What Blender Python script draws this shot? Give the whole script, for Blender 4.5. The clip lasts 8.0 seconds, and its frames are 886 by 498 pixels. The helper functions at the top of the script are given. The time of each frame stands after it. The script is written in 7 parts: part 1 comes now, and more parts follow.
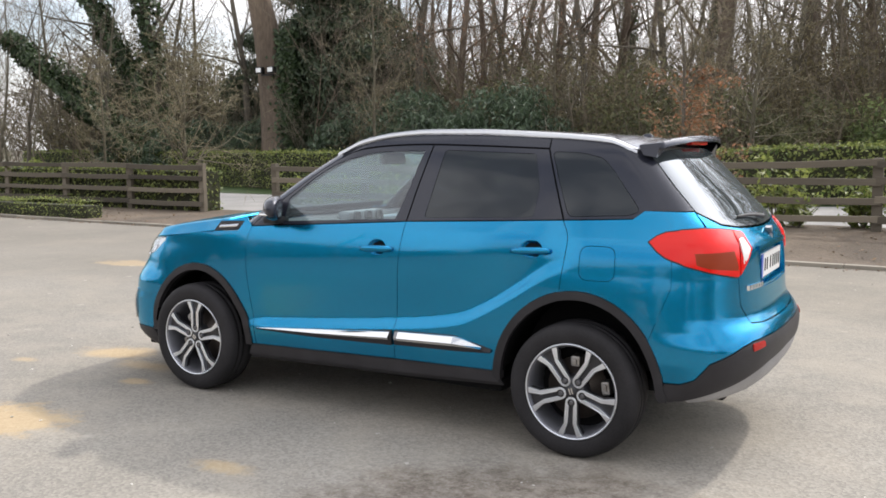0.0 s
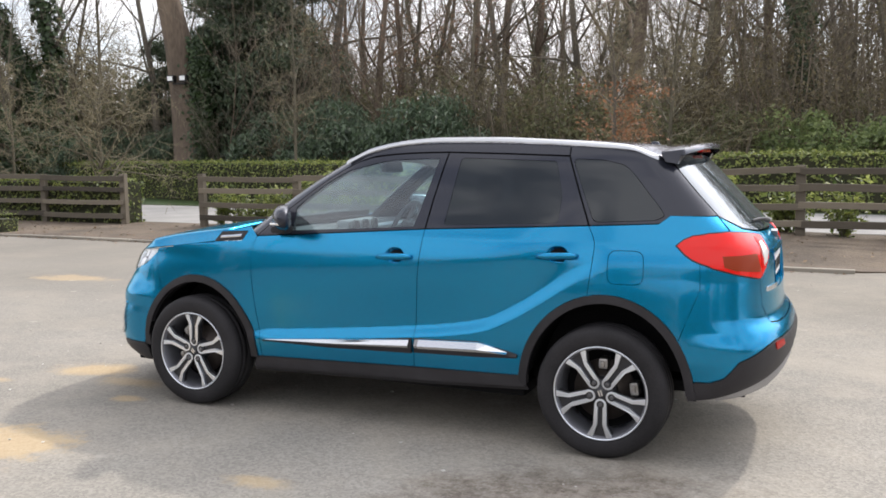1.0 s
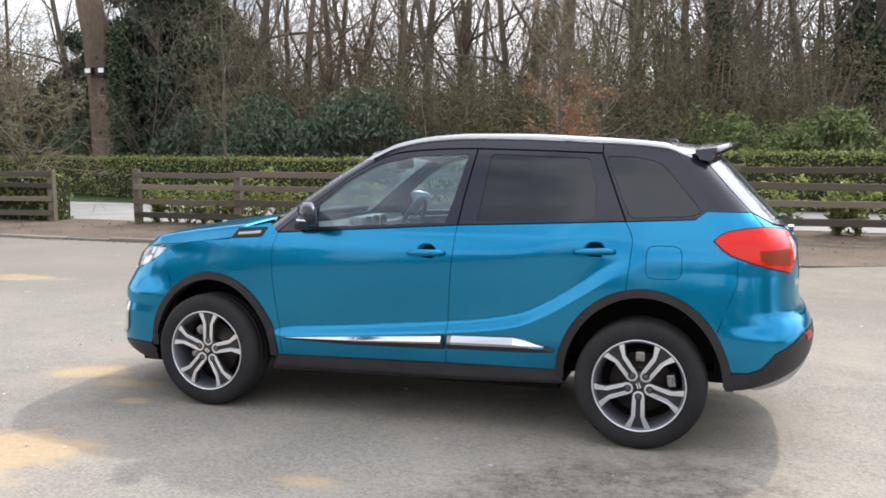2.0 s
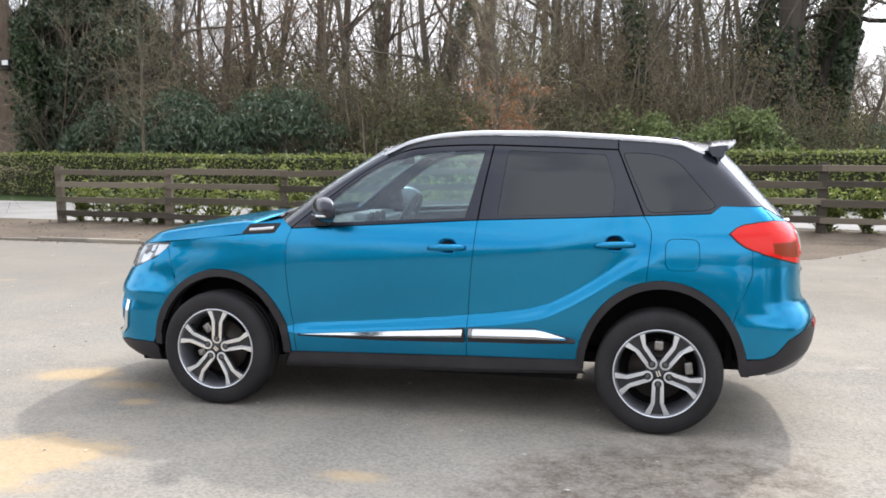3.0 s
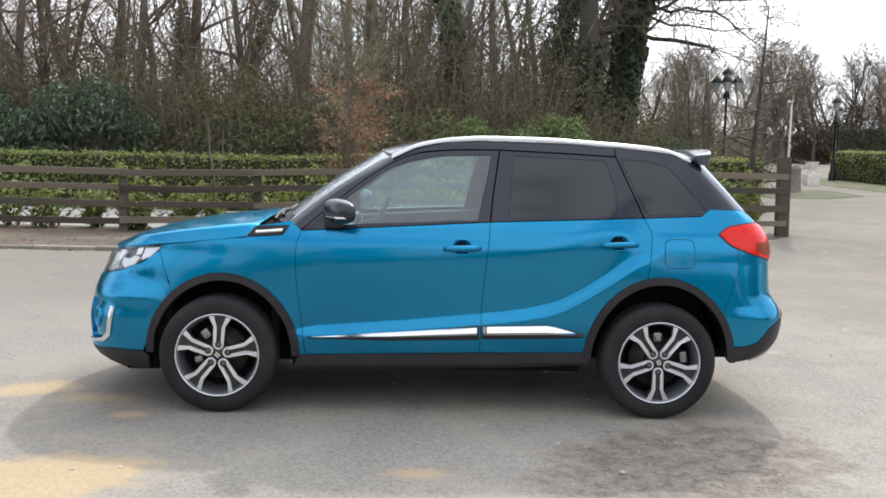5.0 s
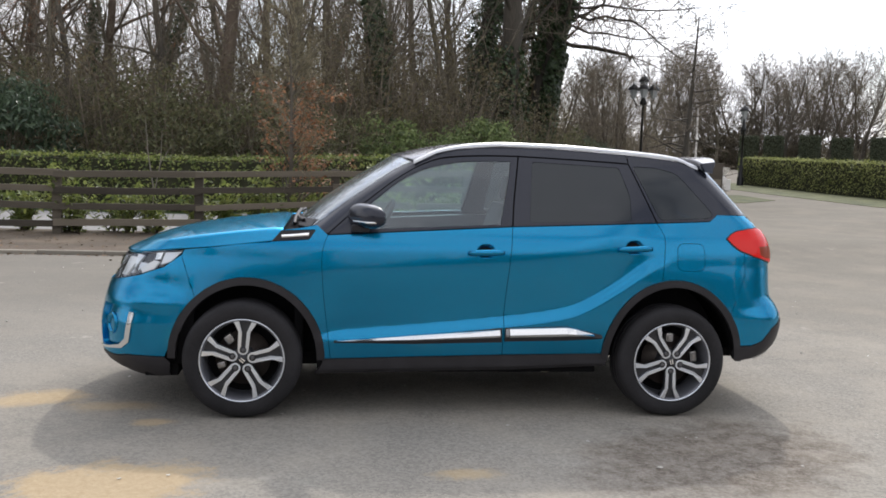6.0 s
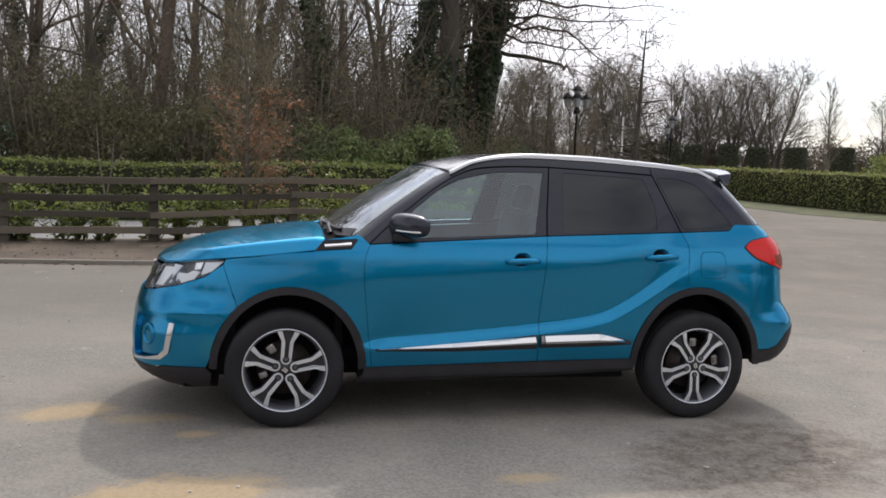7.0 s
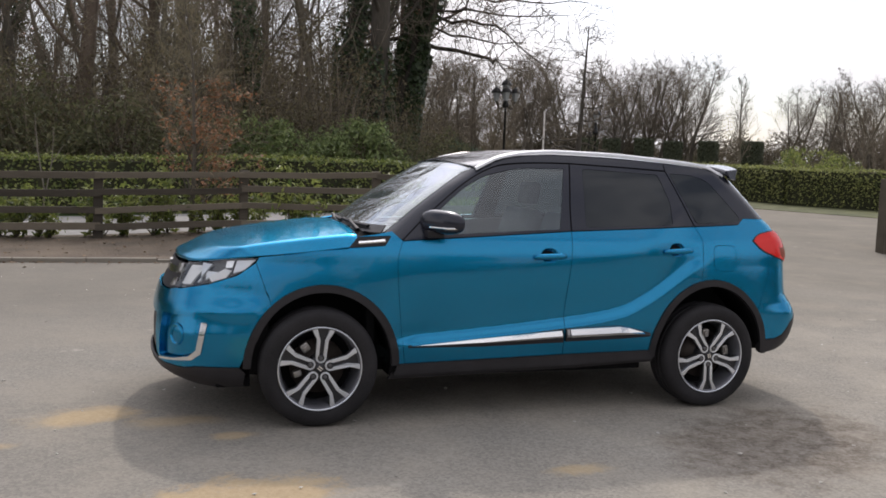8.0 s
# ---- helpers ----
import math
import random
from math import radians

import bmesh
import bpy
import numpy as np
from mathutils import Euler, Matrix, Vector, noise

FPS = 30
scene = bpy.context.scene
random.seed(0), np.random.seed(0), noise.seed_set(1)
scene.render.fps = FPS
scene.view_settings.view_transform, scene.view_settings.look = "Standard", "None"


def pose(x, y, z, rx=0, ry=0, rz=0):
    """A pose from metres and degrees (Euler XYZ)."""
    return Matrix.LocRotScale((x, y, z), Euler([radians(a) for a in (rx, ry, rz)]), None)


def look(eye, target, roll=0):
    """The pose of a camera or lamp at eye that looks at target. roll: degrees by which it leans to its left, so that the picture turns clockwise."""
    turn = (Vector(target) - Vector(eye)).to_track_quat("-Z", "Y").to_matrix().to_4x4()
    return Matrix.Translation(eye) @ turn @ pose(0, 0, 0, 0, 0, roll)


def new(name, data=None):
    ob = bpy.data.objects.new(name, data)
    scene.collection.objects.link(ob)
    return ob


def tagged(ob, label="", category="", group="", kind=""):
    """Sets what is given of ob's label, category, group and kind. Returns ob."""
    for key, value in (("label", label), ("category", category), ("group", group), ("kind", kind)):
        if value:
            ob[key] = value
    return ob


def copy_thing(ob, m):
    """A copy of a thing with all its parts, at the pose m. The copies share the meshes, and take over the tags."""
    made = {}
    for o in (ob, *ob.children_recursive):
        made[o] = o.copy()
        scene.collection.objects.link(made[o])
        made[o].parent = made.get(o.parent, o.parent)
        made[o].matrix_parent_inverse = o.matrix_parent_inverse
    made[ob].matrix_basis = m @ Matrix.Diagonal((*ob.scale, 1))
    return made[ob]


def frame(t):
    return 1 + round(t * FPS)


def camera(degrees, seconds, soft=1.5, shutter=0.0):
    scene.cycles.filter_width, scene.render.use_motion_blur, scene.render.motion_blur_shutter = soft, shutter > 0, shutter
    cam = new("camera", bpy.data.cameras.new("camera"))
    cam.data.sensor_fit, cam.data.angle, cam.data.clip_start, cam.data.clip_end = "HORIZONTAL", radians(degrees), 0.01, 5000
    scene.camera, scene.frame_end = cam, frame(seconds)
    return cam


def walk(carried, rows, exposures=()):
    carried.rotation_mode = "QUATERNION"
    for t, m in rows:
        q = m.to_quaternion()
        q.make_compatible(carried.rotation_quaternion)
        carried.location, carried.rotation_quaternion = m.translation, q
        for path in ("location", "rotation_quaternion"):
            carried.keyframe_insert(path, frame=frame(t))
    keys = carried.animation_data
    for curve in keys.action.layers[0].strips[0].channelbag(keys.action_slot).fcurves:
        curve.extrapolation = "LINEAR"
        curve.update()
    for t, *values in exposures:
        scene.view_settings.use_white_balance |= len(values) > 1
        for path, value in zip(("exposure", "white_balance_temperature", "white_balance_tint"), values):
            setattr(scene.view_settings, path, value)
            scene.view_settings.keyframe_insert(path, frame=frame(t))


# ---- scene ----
cam = camera(52.9, 8.0, soft=1.7)
PATH = [
    (0, (2.819, -4.789, 1.491), (1.821, -3.07, 1.268), -0.0),
    (0.5, (2.557, -4.944, 1.488), (1.651, -3.173, 1.279), -0.2),
    (1, (2.285, -5.088, 1.482), (1.477, -3.269, 1.28), -0.2),
    (1.5, (1.987, -5.206, 1.48), (1.27, -3.35, 1.276), 0.1),
    (3, (1.111, -5.549, 1.461), (0.69, -3.605, 1.25), 0.4),
    (3.5, (0.816, -5.64, 1.456), (0.511, -3.674, 1.249), 1.0),
    (4, (0.506, -5.732, 1.46), (0.328, -3.751, 1.256), 1.5),
    (4.5, (0.184, -5.78, 1.458), (0.128, -3.792, 1.255), 1.4),
    (6, (-0.808, -5.839, 1.457), (-0.544, -3.866, 1.267), 1.9),
    (6.5, (-1.139, -5.812, 1.457), (-0.789, -3.851, 1.281), 2.1),
    (7, (-1.488, -5.807, 1.458), (-1.051, -3.863, 1.288), 2.2),
    (7.5, (-1.825, -5.755, 1.442), (-1.301, -3.832, 1.271), 2.2),
    (8, (-2.132, -5.655, 1.454), (-1.513, -3.762, 1.275), 2.2),
]
EXPOSURES = [(0.0, 0.47, 6650, 12), (1.5, 0.52, 6550, 13), (3.0, 0.70, 6450, 12), (4.5, 0.60, 6400, 11), (6.0, 0.07, 6450, 12), (6.5, -0.11, 6500, 13), (8.0, -0.28, 6650, 15)]
walk(cam, [(t, look(eye, target, roll)) for t, eye, target, roll in PATH], EXPOSURES)

# ---- world and light ----
SUN_AZ, SUN_EL = 19.0, 45.0     # the sun stands behind the car, to the north of the lane, high up
world = bpy.data.worlds.new("sky")
scene.world = world
world.use_nodes = True
wn, wl = world.node_tree.nodes, world.node_tree.links
wn.clear()
sky = wn.new("ShaderNodeTexSky")
sky.sky_type, sky.sun_disc = "NISHITA", False
sky.sun_elevation, sky.sun_rotation = radians(SUN_EL), radians(SUN_AZ)
sky.air_density, sky.dust_density, sky.ozone_density = 1.0, 1.3, 1.0
tc = wn.new("ShaderNodeTexCoord")
mp = wn.new("ShaderNodeMapping")
mp.inputs["Scale"].default_value = (1.0, 1.0, 2.4)
cl = wn.new("ShaderNodeTexNoise")
cl.inputs["Scale"].default_value, cl.inputs["Detail"].default_value, cl.inputs["Roughness"].default_value = 2.6, 6.0, 0.55
cr = wn.new("ShaderNodeValToRGB")
cr.color_ramp.elements[0].position, cr.color_ramp.elements[1].position = 0.36, 0.52
cr.color_ramp.elements[0].color, cr.color_ramp.elements[1].color = (0.25, 0.25, 0.25, 1), (1, 1, 1, 1)
cloud = wn.new("ShaderNodeMix")
cloud.data_type = "RGBA"
cloud.inputs["B"].default_value = (8.6, 8.7, 9.0, 1)
# the veiled sun brightens the cloud around it
sdir = (math.sin(radians(SUN_AZ)) * math.cos(radians(SUN_EL)), math.cos(radians(SUN_AZ)) * math.cos(radians(SUN_EL)), math.sin(radians(SUN_EL)))
dot = wn.new("ShaderNodeVectorMath")
dot.operation = "DOT_PRODUCT"
dot.inputs[1].default_value = sdir
near0 = wn.new("ShaderNodeMath")
near0.operation, near0.use_clamp = "MAXIMUM", True
pw = wn.new("ShaderNodeMath")
pw.operation = "POWER"
pw.inputs[1].default_value = 9.0
sc = wn.new("ShaderNodeMath")
sc.operation = "MULTIPLY_ADD"
sc.inputs[1].default_value, sc.inputs[2].default_value = 3.2, 0.9
glow = wn.new("ShaderNodeVectorMath")
glow.operation = "SCALE"
bgd = wn.new("ShaderNodeBackground")
bgd.inputs["Strength"].default_value = 0.138
out = wn.new("ShaderNodeOutputWorld")
wl.new(tc.outputs["Generated"], mp.inputs["Vector"])
wl.new(mp.outputs["Vector"], cl.inputs["Vector"])
wl.new(cl.outputs["Fac"], cr.inputs["Fac"])
wl.new(cr.outputs["Color"], cloud.inputs["Factor"])
wl.new(sky.outputs["Color"], cloud.inputs["A"])
wl.new(tc.outputs["Generated"], dot.inputs[0])
wl.new(dot.outputs["Value"], near0.inputs[0])
wl.new(near0.outputs[0], pw.inputs[0])
wl.new(pw.outputs[0], sc.inputs[0])
wl.new(cloud.outputs["Result"], glow.inputs[0])
wl.new(sc.outputs[0], glow.inputs["Scale"])
wl.new(glow.outputs["Vector"], bgd.inputs["Color"])
wl.new(bgd.outputs["Background"], out.inputs["Surface"])

sun = new("sun", bpy.data.lights.new("sun", "SUN"))
sun.data.energy, sun.data.angle, sun.data.color = 1.75, radians(2.0), (1.0, 0.95, 0.86)
sd = Vector((math.sin(radians(SUN_AZ)) * math.cos(radians(SUN_EL)), math.cos(radians(SUN_AZ)) * math.cos(radians(SUN_EL)), math.sin(radians(SUN_EL))))
sun.matrix_world = look(sd * 50, (0, 0, 0))

# ---- materials ----
def material(name, colour, rough=0.5, metal=0.0, **more):
    m = bpy.data.materials.new(name)
    m.use_nodes = True
    b = m.node_tree.nodes["Principled BSDF"]
    b.inputs["Base Color"].default_value = (*colour, 1)
    b.inputs["Roughness"].default_value, b.inputs["Metallic"].default_value = rough, metal
    for key, value in more.items():
        b.inputs[key.replace("_", " ")].default_value = value
    return m


def mottled(name, c1, c2, scale=4.0, fine=60.0, rough=0.8, bump=0.3, bump_at=None, detail=6.0, metal=0.0, spread=(0.35, 0.65), per="none", stretch=(1, 1, 1), coords="Object", distance=0.01, fine_mix=0.35):
    """Two colours mixed at two scales, with a fine relief; per: vary each object or each island."""
    m = material(name, c1, rough, metal)
    n, l = m.node_tree.nodes, m.node_tree.links
    b = n["Principled BSDF"]
    co = n.new("ShaderNodeTexCoord")
    mpn = n.new("ShaderNodeMapping")
    mpn.inputs["Scale"].default_value = stretch
    l.new(co.outputs[coords], mpn.inputs["Vector"])
    big, small = n.new("ShaderNodeTexNoise"), n.new("ShaderNodeTexNoise")
    for node, s in ((big, scale), (small, fine)):
        node.inputs["Scale"].default_value, node.inputs["Detail"].default_value = s, detail
        l.new(mpn.outputs["Vector"], node.inputs["Vector"])
    mixf = n.new("ShaderNodeMix")
    mixf.inputs["Factor"].default_value = fine_mix
    l.new(big.outputs["Fac"], mixf.inputs["A"])
    l.new(small.outputs["Fac"], mixf.inputs["B"])
    fac = mixf.outputs["Result"]
    if per != "none":
        rnd = n.new("ShaderNodeObjectInfo" if per == "object" else "ShaderNodeNewGeometry")
        mix2 = n.new("ShaderNodeMix")
        mix2.inputs["Factor"].default_value = 0.55
        l.new(fac, mix2.inputs["A"])
        l.new(rnd.outputs["Random" if per == "object" else "Random Per Island"], mix2.inputs["B"])
        fac = mix2.outputs["Result"]
        spread = (0.2, 0.8)
    ramp = n.new("ShaderNodeValToRGB")
    ramp.color_ramp.elements[0].position, ramp.color_ramp.elements[1].position = spread
    ramp.color_ramp.elements[0].color, ramp.color_ramp.elements[1].color = (*c1, 1), (*c2, 1)
    l.new(fac, ramp.inputs["Fac"])
    l.new(ramp.outputs["Color"], b.inputs["Base Color"])
    if bump:
        bp = n.new("ShaderNodeBump")
        bp.inputs["Strength"].default_value, bp.inputs["Distance"].default_value = bump, distance
        l.new(small.outputs["Fac"], bp.inputs["Height"])
        l.new(bp.outputs["Normal"], b.inputs["Normal"])
    return m


def leafy(name, c1, c2, rough=0.4, thin=0.35):
    """Leaves: a colour for each leaf, some light let through."""
    m = mottled(name, c1, c2, 3.0, 40.0, rough, 0.0, per="island")
    n, l = m.node_tree.nodes, m.node_tree.links
    b, o = n["Principled BSDF"], n["Material Output"]
    tr = n.new("ShaderNodeBsdfTranslucent")
    mx = n.new("ShaderNodeMixShader")
    mx.inputs["Fac"].default_value = thin
    l.new(b.inputs["Base Color"].links[0].from_socket, tr.inputs["Color"])
    l.new(b.outputs["BSDF"], mx.inputs[1])
    l.new(tr.outputs["BSDF"], mx.inputs[2])
    l.new(mx.outputs["Shader"], o.inputs["Surface"])
    return m


M_BARK = mottled("bark", (0.063, 0.056, 0.045), (0.170, 0.148, 0.116), 1.2, 14.0, 0.9, 0.6, stretch=(1, 1, 0.25))
M_BARK_RED = mottled("reddish_bark", (0.080, 0.060, 0.045), (0.20, 0.152, 0.112), 1.0, 14.0, 0.9, 0.6, stretch=(1, 1, 0.25))
M_BARK_GREY = mottled("mossy_grey_bark", (0.07, 0.064, 0.044), (0.185, 0.162, 0.115), 1.2, 14.0, 0.9, 0.6, stretch=(1, 1, 0.25))
M_BARK_DARK = mottled("dark_old_bark", (0.030, 0.027, 0.022), (0.092, 0.080, 0.064), 1.2, 14.0, 0.9, 0.6, stretch=(1, 1, 0.25))
M_TWIG = mottled("twigs", (0.102, 0.086, 0.065), (0.235, 0.196, 0.147), 2.0, 20.0, 0.9, 0.0)
M_IVY = leafy("ivy_leaves", (0.018, 0.036, 0.014), (0.072, 0.112, 0.045), 0.38, 0.25)
M_LAUREL = leafy("laurel_leaves", (0.090, 0.135, 0.050), (0.34, 0.41, 0.17), 0.28, 0.5)
M_RHODO = leafy("rhododendron_leaves", (0.030, 0.052, 0.030), (0.115, 0.165, 0.095), 0.36, 0.3)
M_BRAMBLE = leafy("bramble_leaves", (0.072, 0.060, 0.036), (0.21, 0.178, 0.100), 0.6, 0.4)
M_HEDGE = leafy("hedge_leaves", (0.062, 0.102, 0.024), (0.33, 0.365, 0.105), 0.42, 0.48)
# greyer than the near brambles: distance haze put into the leaf colour
M_HAZY_SCRUB = leafy("hazy_scrub_leaves", (0.085, 0.072, 0.050), (0.20, 0.172, 0.120), 0.7, 0.3)
M_ROUGH_GRASS = mottled("rough_winter_grass", (0.048, 0.058, 0.023), (0.125, 0.130, 0.055), 1.4, 22.0, 0.95, 0.8)
M_LANE_HEDGE = leafy("lane_hedge_leaves", (0.076, 0.100, 0.029), (0.38, 0.40, 0.130), 0.6, 0.36)
M_EVERGREEN = leafy("dark_evergreen_leaves", (0.026, 0.044, 0.023), (0.092, 0.125, 0.066), 0.45, 0.25)
M_BROWN_LEAF = leafy("dead_beech_leaves", (0.17, 0.075, 0.036), (0.40, 0.20, 0.105), 0.6, 0.4)
M_OLIVE = leafy("olive_undergrowth", (0.052, 0.060, 0.028), (0.185, 0.185, 0.090), 0.55, 0.4)
# near-black core among the hedge twigs, their inner shade put into its colour
M_SHADE_CORE = mottled("hedge_shaded_twig_core", (0.02, 0.024, 0.010), (0.05, 0.05, 0.025), 5.0, 40.0, 0.95, 0.5)
M_GRASS = leafy("grass_blades", (0.03, 0.065, 0.012), (0.10, 0.16, 0.035), 0.5, 0.3)
M_FENCE = mottled("weathered_fence_wood", (0.042, 0.035, 0.026), (0.190, 0.162, 0.122), 1.3, 18.0, 0.85, 0.5, per="object", stretch=(0.3, 3, 3))
M_KERB = mottled("concrete_kerb", (0.20, 0.18, 0.15), (0.32, 0.29, 0.24), 1.5, 60.0, 0.85, 0.3, per="object")
M_VERGE = mottled("leaf_littered_earth", (0.06, 0.046, 0.033), (0.15, 0.115, 0.082), 0.9, 25.0, 0.95, 0.8, distance=0.02)
M_PATH = mottled("pale_gravel_path", (0.22, 0.215, 0.21), (0.31, 0.305, 0.29), 0.8, 45.0, 0.9, 0.4)
M_STONE = mottled("rough_stone", (0.16, 0.135, 0.12), (0.34, 0.30, 0.275), 2.0, 40.0, 0.9, 0.5)
M_URN = mottled("white_painted_stone", (0.62, 0.60, 0.56), (0.82, 0.80, 0.77), 3.0, 40.0, 0.6, 0.2)
M_IRON = material("black_painted_iron", (0.012, 0.012, 0.013), 0.4, 0.2)
M_YEW = leafy("clipped_yew_leaves", (0.034, 0.046, 0.024), (0.095, 0.115, 0.062), 0.5, 0.25)
M_LANTERN = material("lantern_glass", (0.33, 0.35, 0.36), 0.2)
M_FLOOD = material("flood_light_glass", (0.85, 0.87, 0.88), 0.15)


def ground_material():
    """Worn grey tarmac: pale aggregate, dusty patches, sand spills and a dark reddish stain by the rear wheel."""
    m = material("worn_tarmac", (0.22, 0.21, 0.20), 0.95, Specular_IOR_Level=0.0)
    n, l = m.node_tree.nodes, m.node_tree.links
    b = n["Principled BSDF"]
    geo = n.new("ShaderNodeNewGeometry")

    def noise_tex(scale, detail=4.0, rough=0.6):
        t = n.new("ShaderNodeTexNoise")
        t.inputs["Scale"].default_value, t.inputs["Detail"].default_value, t.inputs["Roughness"].default_value = scale, detail, rough
        l.new(geo.outputs["Position"], t.inputs["Vector"])
        return t.outputs["Fac"]

    def ramp(fac, p0, p1, c0, c1):
        r = n.new("ShaderNodeValToRGB")
        r.color_ramp.elements[0].position, r.color_ramp.elements[1].position = p0, p1
        r.color_ramp.elements[0].color, r.color_ramp.elements[1].color = (*c0, 1), (*c1, 1)
        l.new(fac, r.inputs["Fac"])
        return r.outputs["Color"]

    def mix(fac, a, c):
        x = n.new("ShaderNodeMix")
        x.data_type = "RGBA"
        if isinstance(fac, float):
            x.inputs["Factor"].default_value = fac
        else:
            l.new(fac, x.inputs["Factor"])
        for sock, v in ((x.inputs["A"], a), (x.inputs["B"], c)):
            if isinstance(v, tuple):
                sock.default_value = (*v, 1)
            else:
                l.new(v, sock)
        return x.outputs["Result"]

    def calc(op, a, c=0.0, d=None):
        x = n.new("ShaderNodeMath")
        x.operation = op
        for i, v in enumerate((a, c) if d is None else (a, c, d)):
            if isinstance(v, (int, float)):
                x.inputs[i].default_value = v
            else:
                l.new(v, x.inputs[i])
        return x.outputs[0]

    sep = n.new("ShaderNodeSeparateXYZ")
    l.new(geo.outputs["Position"], sep.inputs[0])
    X, Y = sep.outputs["X"], sep.outputs["Y"]
    wob = noise_tex(3.2, 9.0, 0.68)
    grit = noise_tex(26.0, 4.0, 0.75)

    def patch(cx, cy, rx, ry, turn, soft=0.45, ragged=2.0):
        """1 inside a ragged ellipse, 0 outside."""
        ca, sa = math.cos(radians(turn)), math.sin(radians(turn))
        dx, dy = calc("SUBTRACT", X, cx), calc("SUBTRACT", Y, cy)
        u = calc("DIVIDE", calc("ADD", calc("MULTIPLY", dx, ca), calc("MULTIPLY", dy, sa)), rx)
        v = calc("DIVIDE", calc("SUBTRACT", calc("MULTIPLY", dy, ca), calc("MULTIPLY", dx, sa)), ry)
        d = calc("SQRT", calc("ADD", calc("MULTIPLY", u, u), calc("MULTIPLY", v, v)))
        d = calc("ADD", d, calc("MULTIPLY", calc("SUBTRACT", wob, 0.5), ragged))
        d = calc("ADD", d, calc("MULTIPLY", calc("SUBTRACT", grit, 0.5), 0.8))
        x = n.new("ShaderNodeMapRange")
        x.interpolation_type = "SMOOTHSTEP"
        x.inputs["From Min"].default_value, x.inputs["From Max"].default_value = 1.0 + soft * 0.5, 1.0 - soft * 0.5
        l.new(d, x.inputs["Value"])
        return x.outputs["Result"]

    base = ramp(noise_tex(0.35, 5.0), 0.3, 0.7, (0.185, 0.178, 0.165), (0.30, 0.285, 0.26))
    base = mix(calc("MULTIPLY", noise_tex(1.7, 6.0, 0.7), 0.55), base, (0.36, 0.335, 0.29))
    # stones in the worn surface
    vor = n.new("ShaderNodeTexVoronoi")
    vor.inputs["Scale"].default_value = 75.0
    l.new(geo.outputs["Position"], vor.inputs["Vector"])
    stone = n.new("ShaderNodeSeparateColor")
    l.new(vor.outputs["Color"], stone.inputs["Color"])
    tone = ramp(stone.outputs["Red"], 0.05, 0.95, (0.70, 0.70, 0.70), (1.22, 1.21, 1.19))
    mul = n.new("ShaderNodeMix")
    mul.data_type, mul.blend_type = "RGBA", "MULTIPLY"
    mul.inputs["Factor"].default_value = 0.6
    l.new(base, mul.inputs["A"])
    l.new(tone, mul.inputs["B"])
    col = mul.outputs["Result"]
    # faint wide tracks of dust
    dust = ramp(noise_tex(0.9, 7.0, 0.72), 0.46, 0.68, (0, 0, 0), (1, 1, 1))
    col = mix(calc("MULTIPLY", dust, 0.6), col, (0.40, 0.362, 0.305))
    # darker and browner towards the verge, with a ragged edge
    old = calc("ADD", Y, calc("MULTIPLY", calc("SUBTRACT", noise_tex(0.45, 5.0, 0.6), 0.5), 5.0))
    brownish = n.new("ShaderNodeMapRange")
    brownish.interpolation_type = "SMOOTHSTEP"
    brownish.inputs["From Min"].default_value, brownish.inputs["From Max"].default_value = -0.5, 5.0
    l.new(old, brownish.inputs["Value"])
    col = mix(calc("MULTIPLY", brownish.outputs["Result"], 0.50), col, (0.185, 0.170, 0.145))
    # greyer and darker towards -x, beyond the car's nose
    grey = n.new("ShaderNodeMapRange")
    grey.interpolation_type = "SMOOTHSTEP"
    grey.inputs["From Min"].default_value, grey.inputs["From Max"].default_value = 0.5, -3.5
    l.new(calc("ADD", X, calc("MULTIPLY", calc("SUBTRACT", wob, 0.5), 3.0)), grey.inputs["Value"])
    col = mix(calc("MULTIPLY", grey.outputs["Result"], 0.30), col, (0.165, 0.158, 0.146))
    sand = ramp(grit, 0.3, 0.7, (0.43, 0.31, 0.165), (0.56, 0.425, 0.255))
    for cx, cy, rx, ry, turn, soft, much in ((-1.74, -1.97, 0.38, 0.37, -10, 0.6, 0.62), (-2.50, -0.42, 0.26, 0.15, 8, 1.1, 0.60), (-1.71, -0.93, 0.11, 0.07, 0, 0.9, 0.5), (-0.13, -1.80, 0.15, 0.08, 5, 0.9, 0.55), (-2.02, -0.60, 0.20, 0.09, 0, 1.3, 0.40), (-2.9, -0.9, 0.10, 0.06, 0, 1.2, 0.4), (-6.5, 3.2, 0.5, 0.22, 0, 0.9, 0.4), (-9.0, 1.2, 0.6, 0.2, 0, 0.9, 0.4)):
        col = mix(calc("MULTIPLY", patch(cx, cy, rx, ry, turn, soft, 2.6), much), col, sand)
    stain = patch(1.24, -1.58, 0.80, 0.50, 30, 0.55, 1.6)
    col = mix(calc("MULTIPLY", stain, 0.34), col, (0.165, 0.137, 0.112))
    blots = calc("MULTIPLY", ramp(noise_tex(8.0, 12.0, 0.86), 0.44, 0.56, (0, 0, 0), (1, 1, 1)), ramp(grit, 0.30, 0.55, (0.25, 0.25, 0.25), (1, 1, 1)))
    col = mix(calc("MULTIPLY", calc("MULTIPLY", stain, blots), 0.68), col, (0.078, 0.058, 0.045))
    flecks = calc("MULTIPLY", stain, ramp(noise_tex(38.0, 5.0, 0.8), 0.56, 0.64, (0, 0, 0), (1, 1, 1)))
    col = mix(calc("MULTIPLY", flecks, 0.5), col, (0.36, 0.34, 0.31))
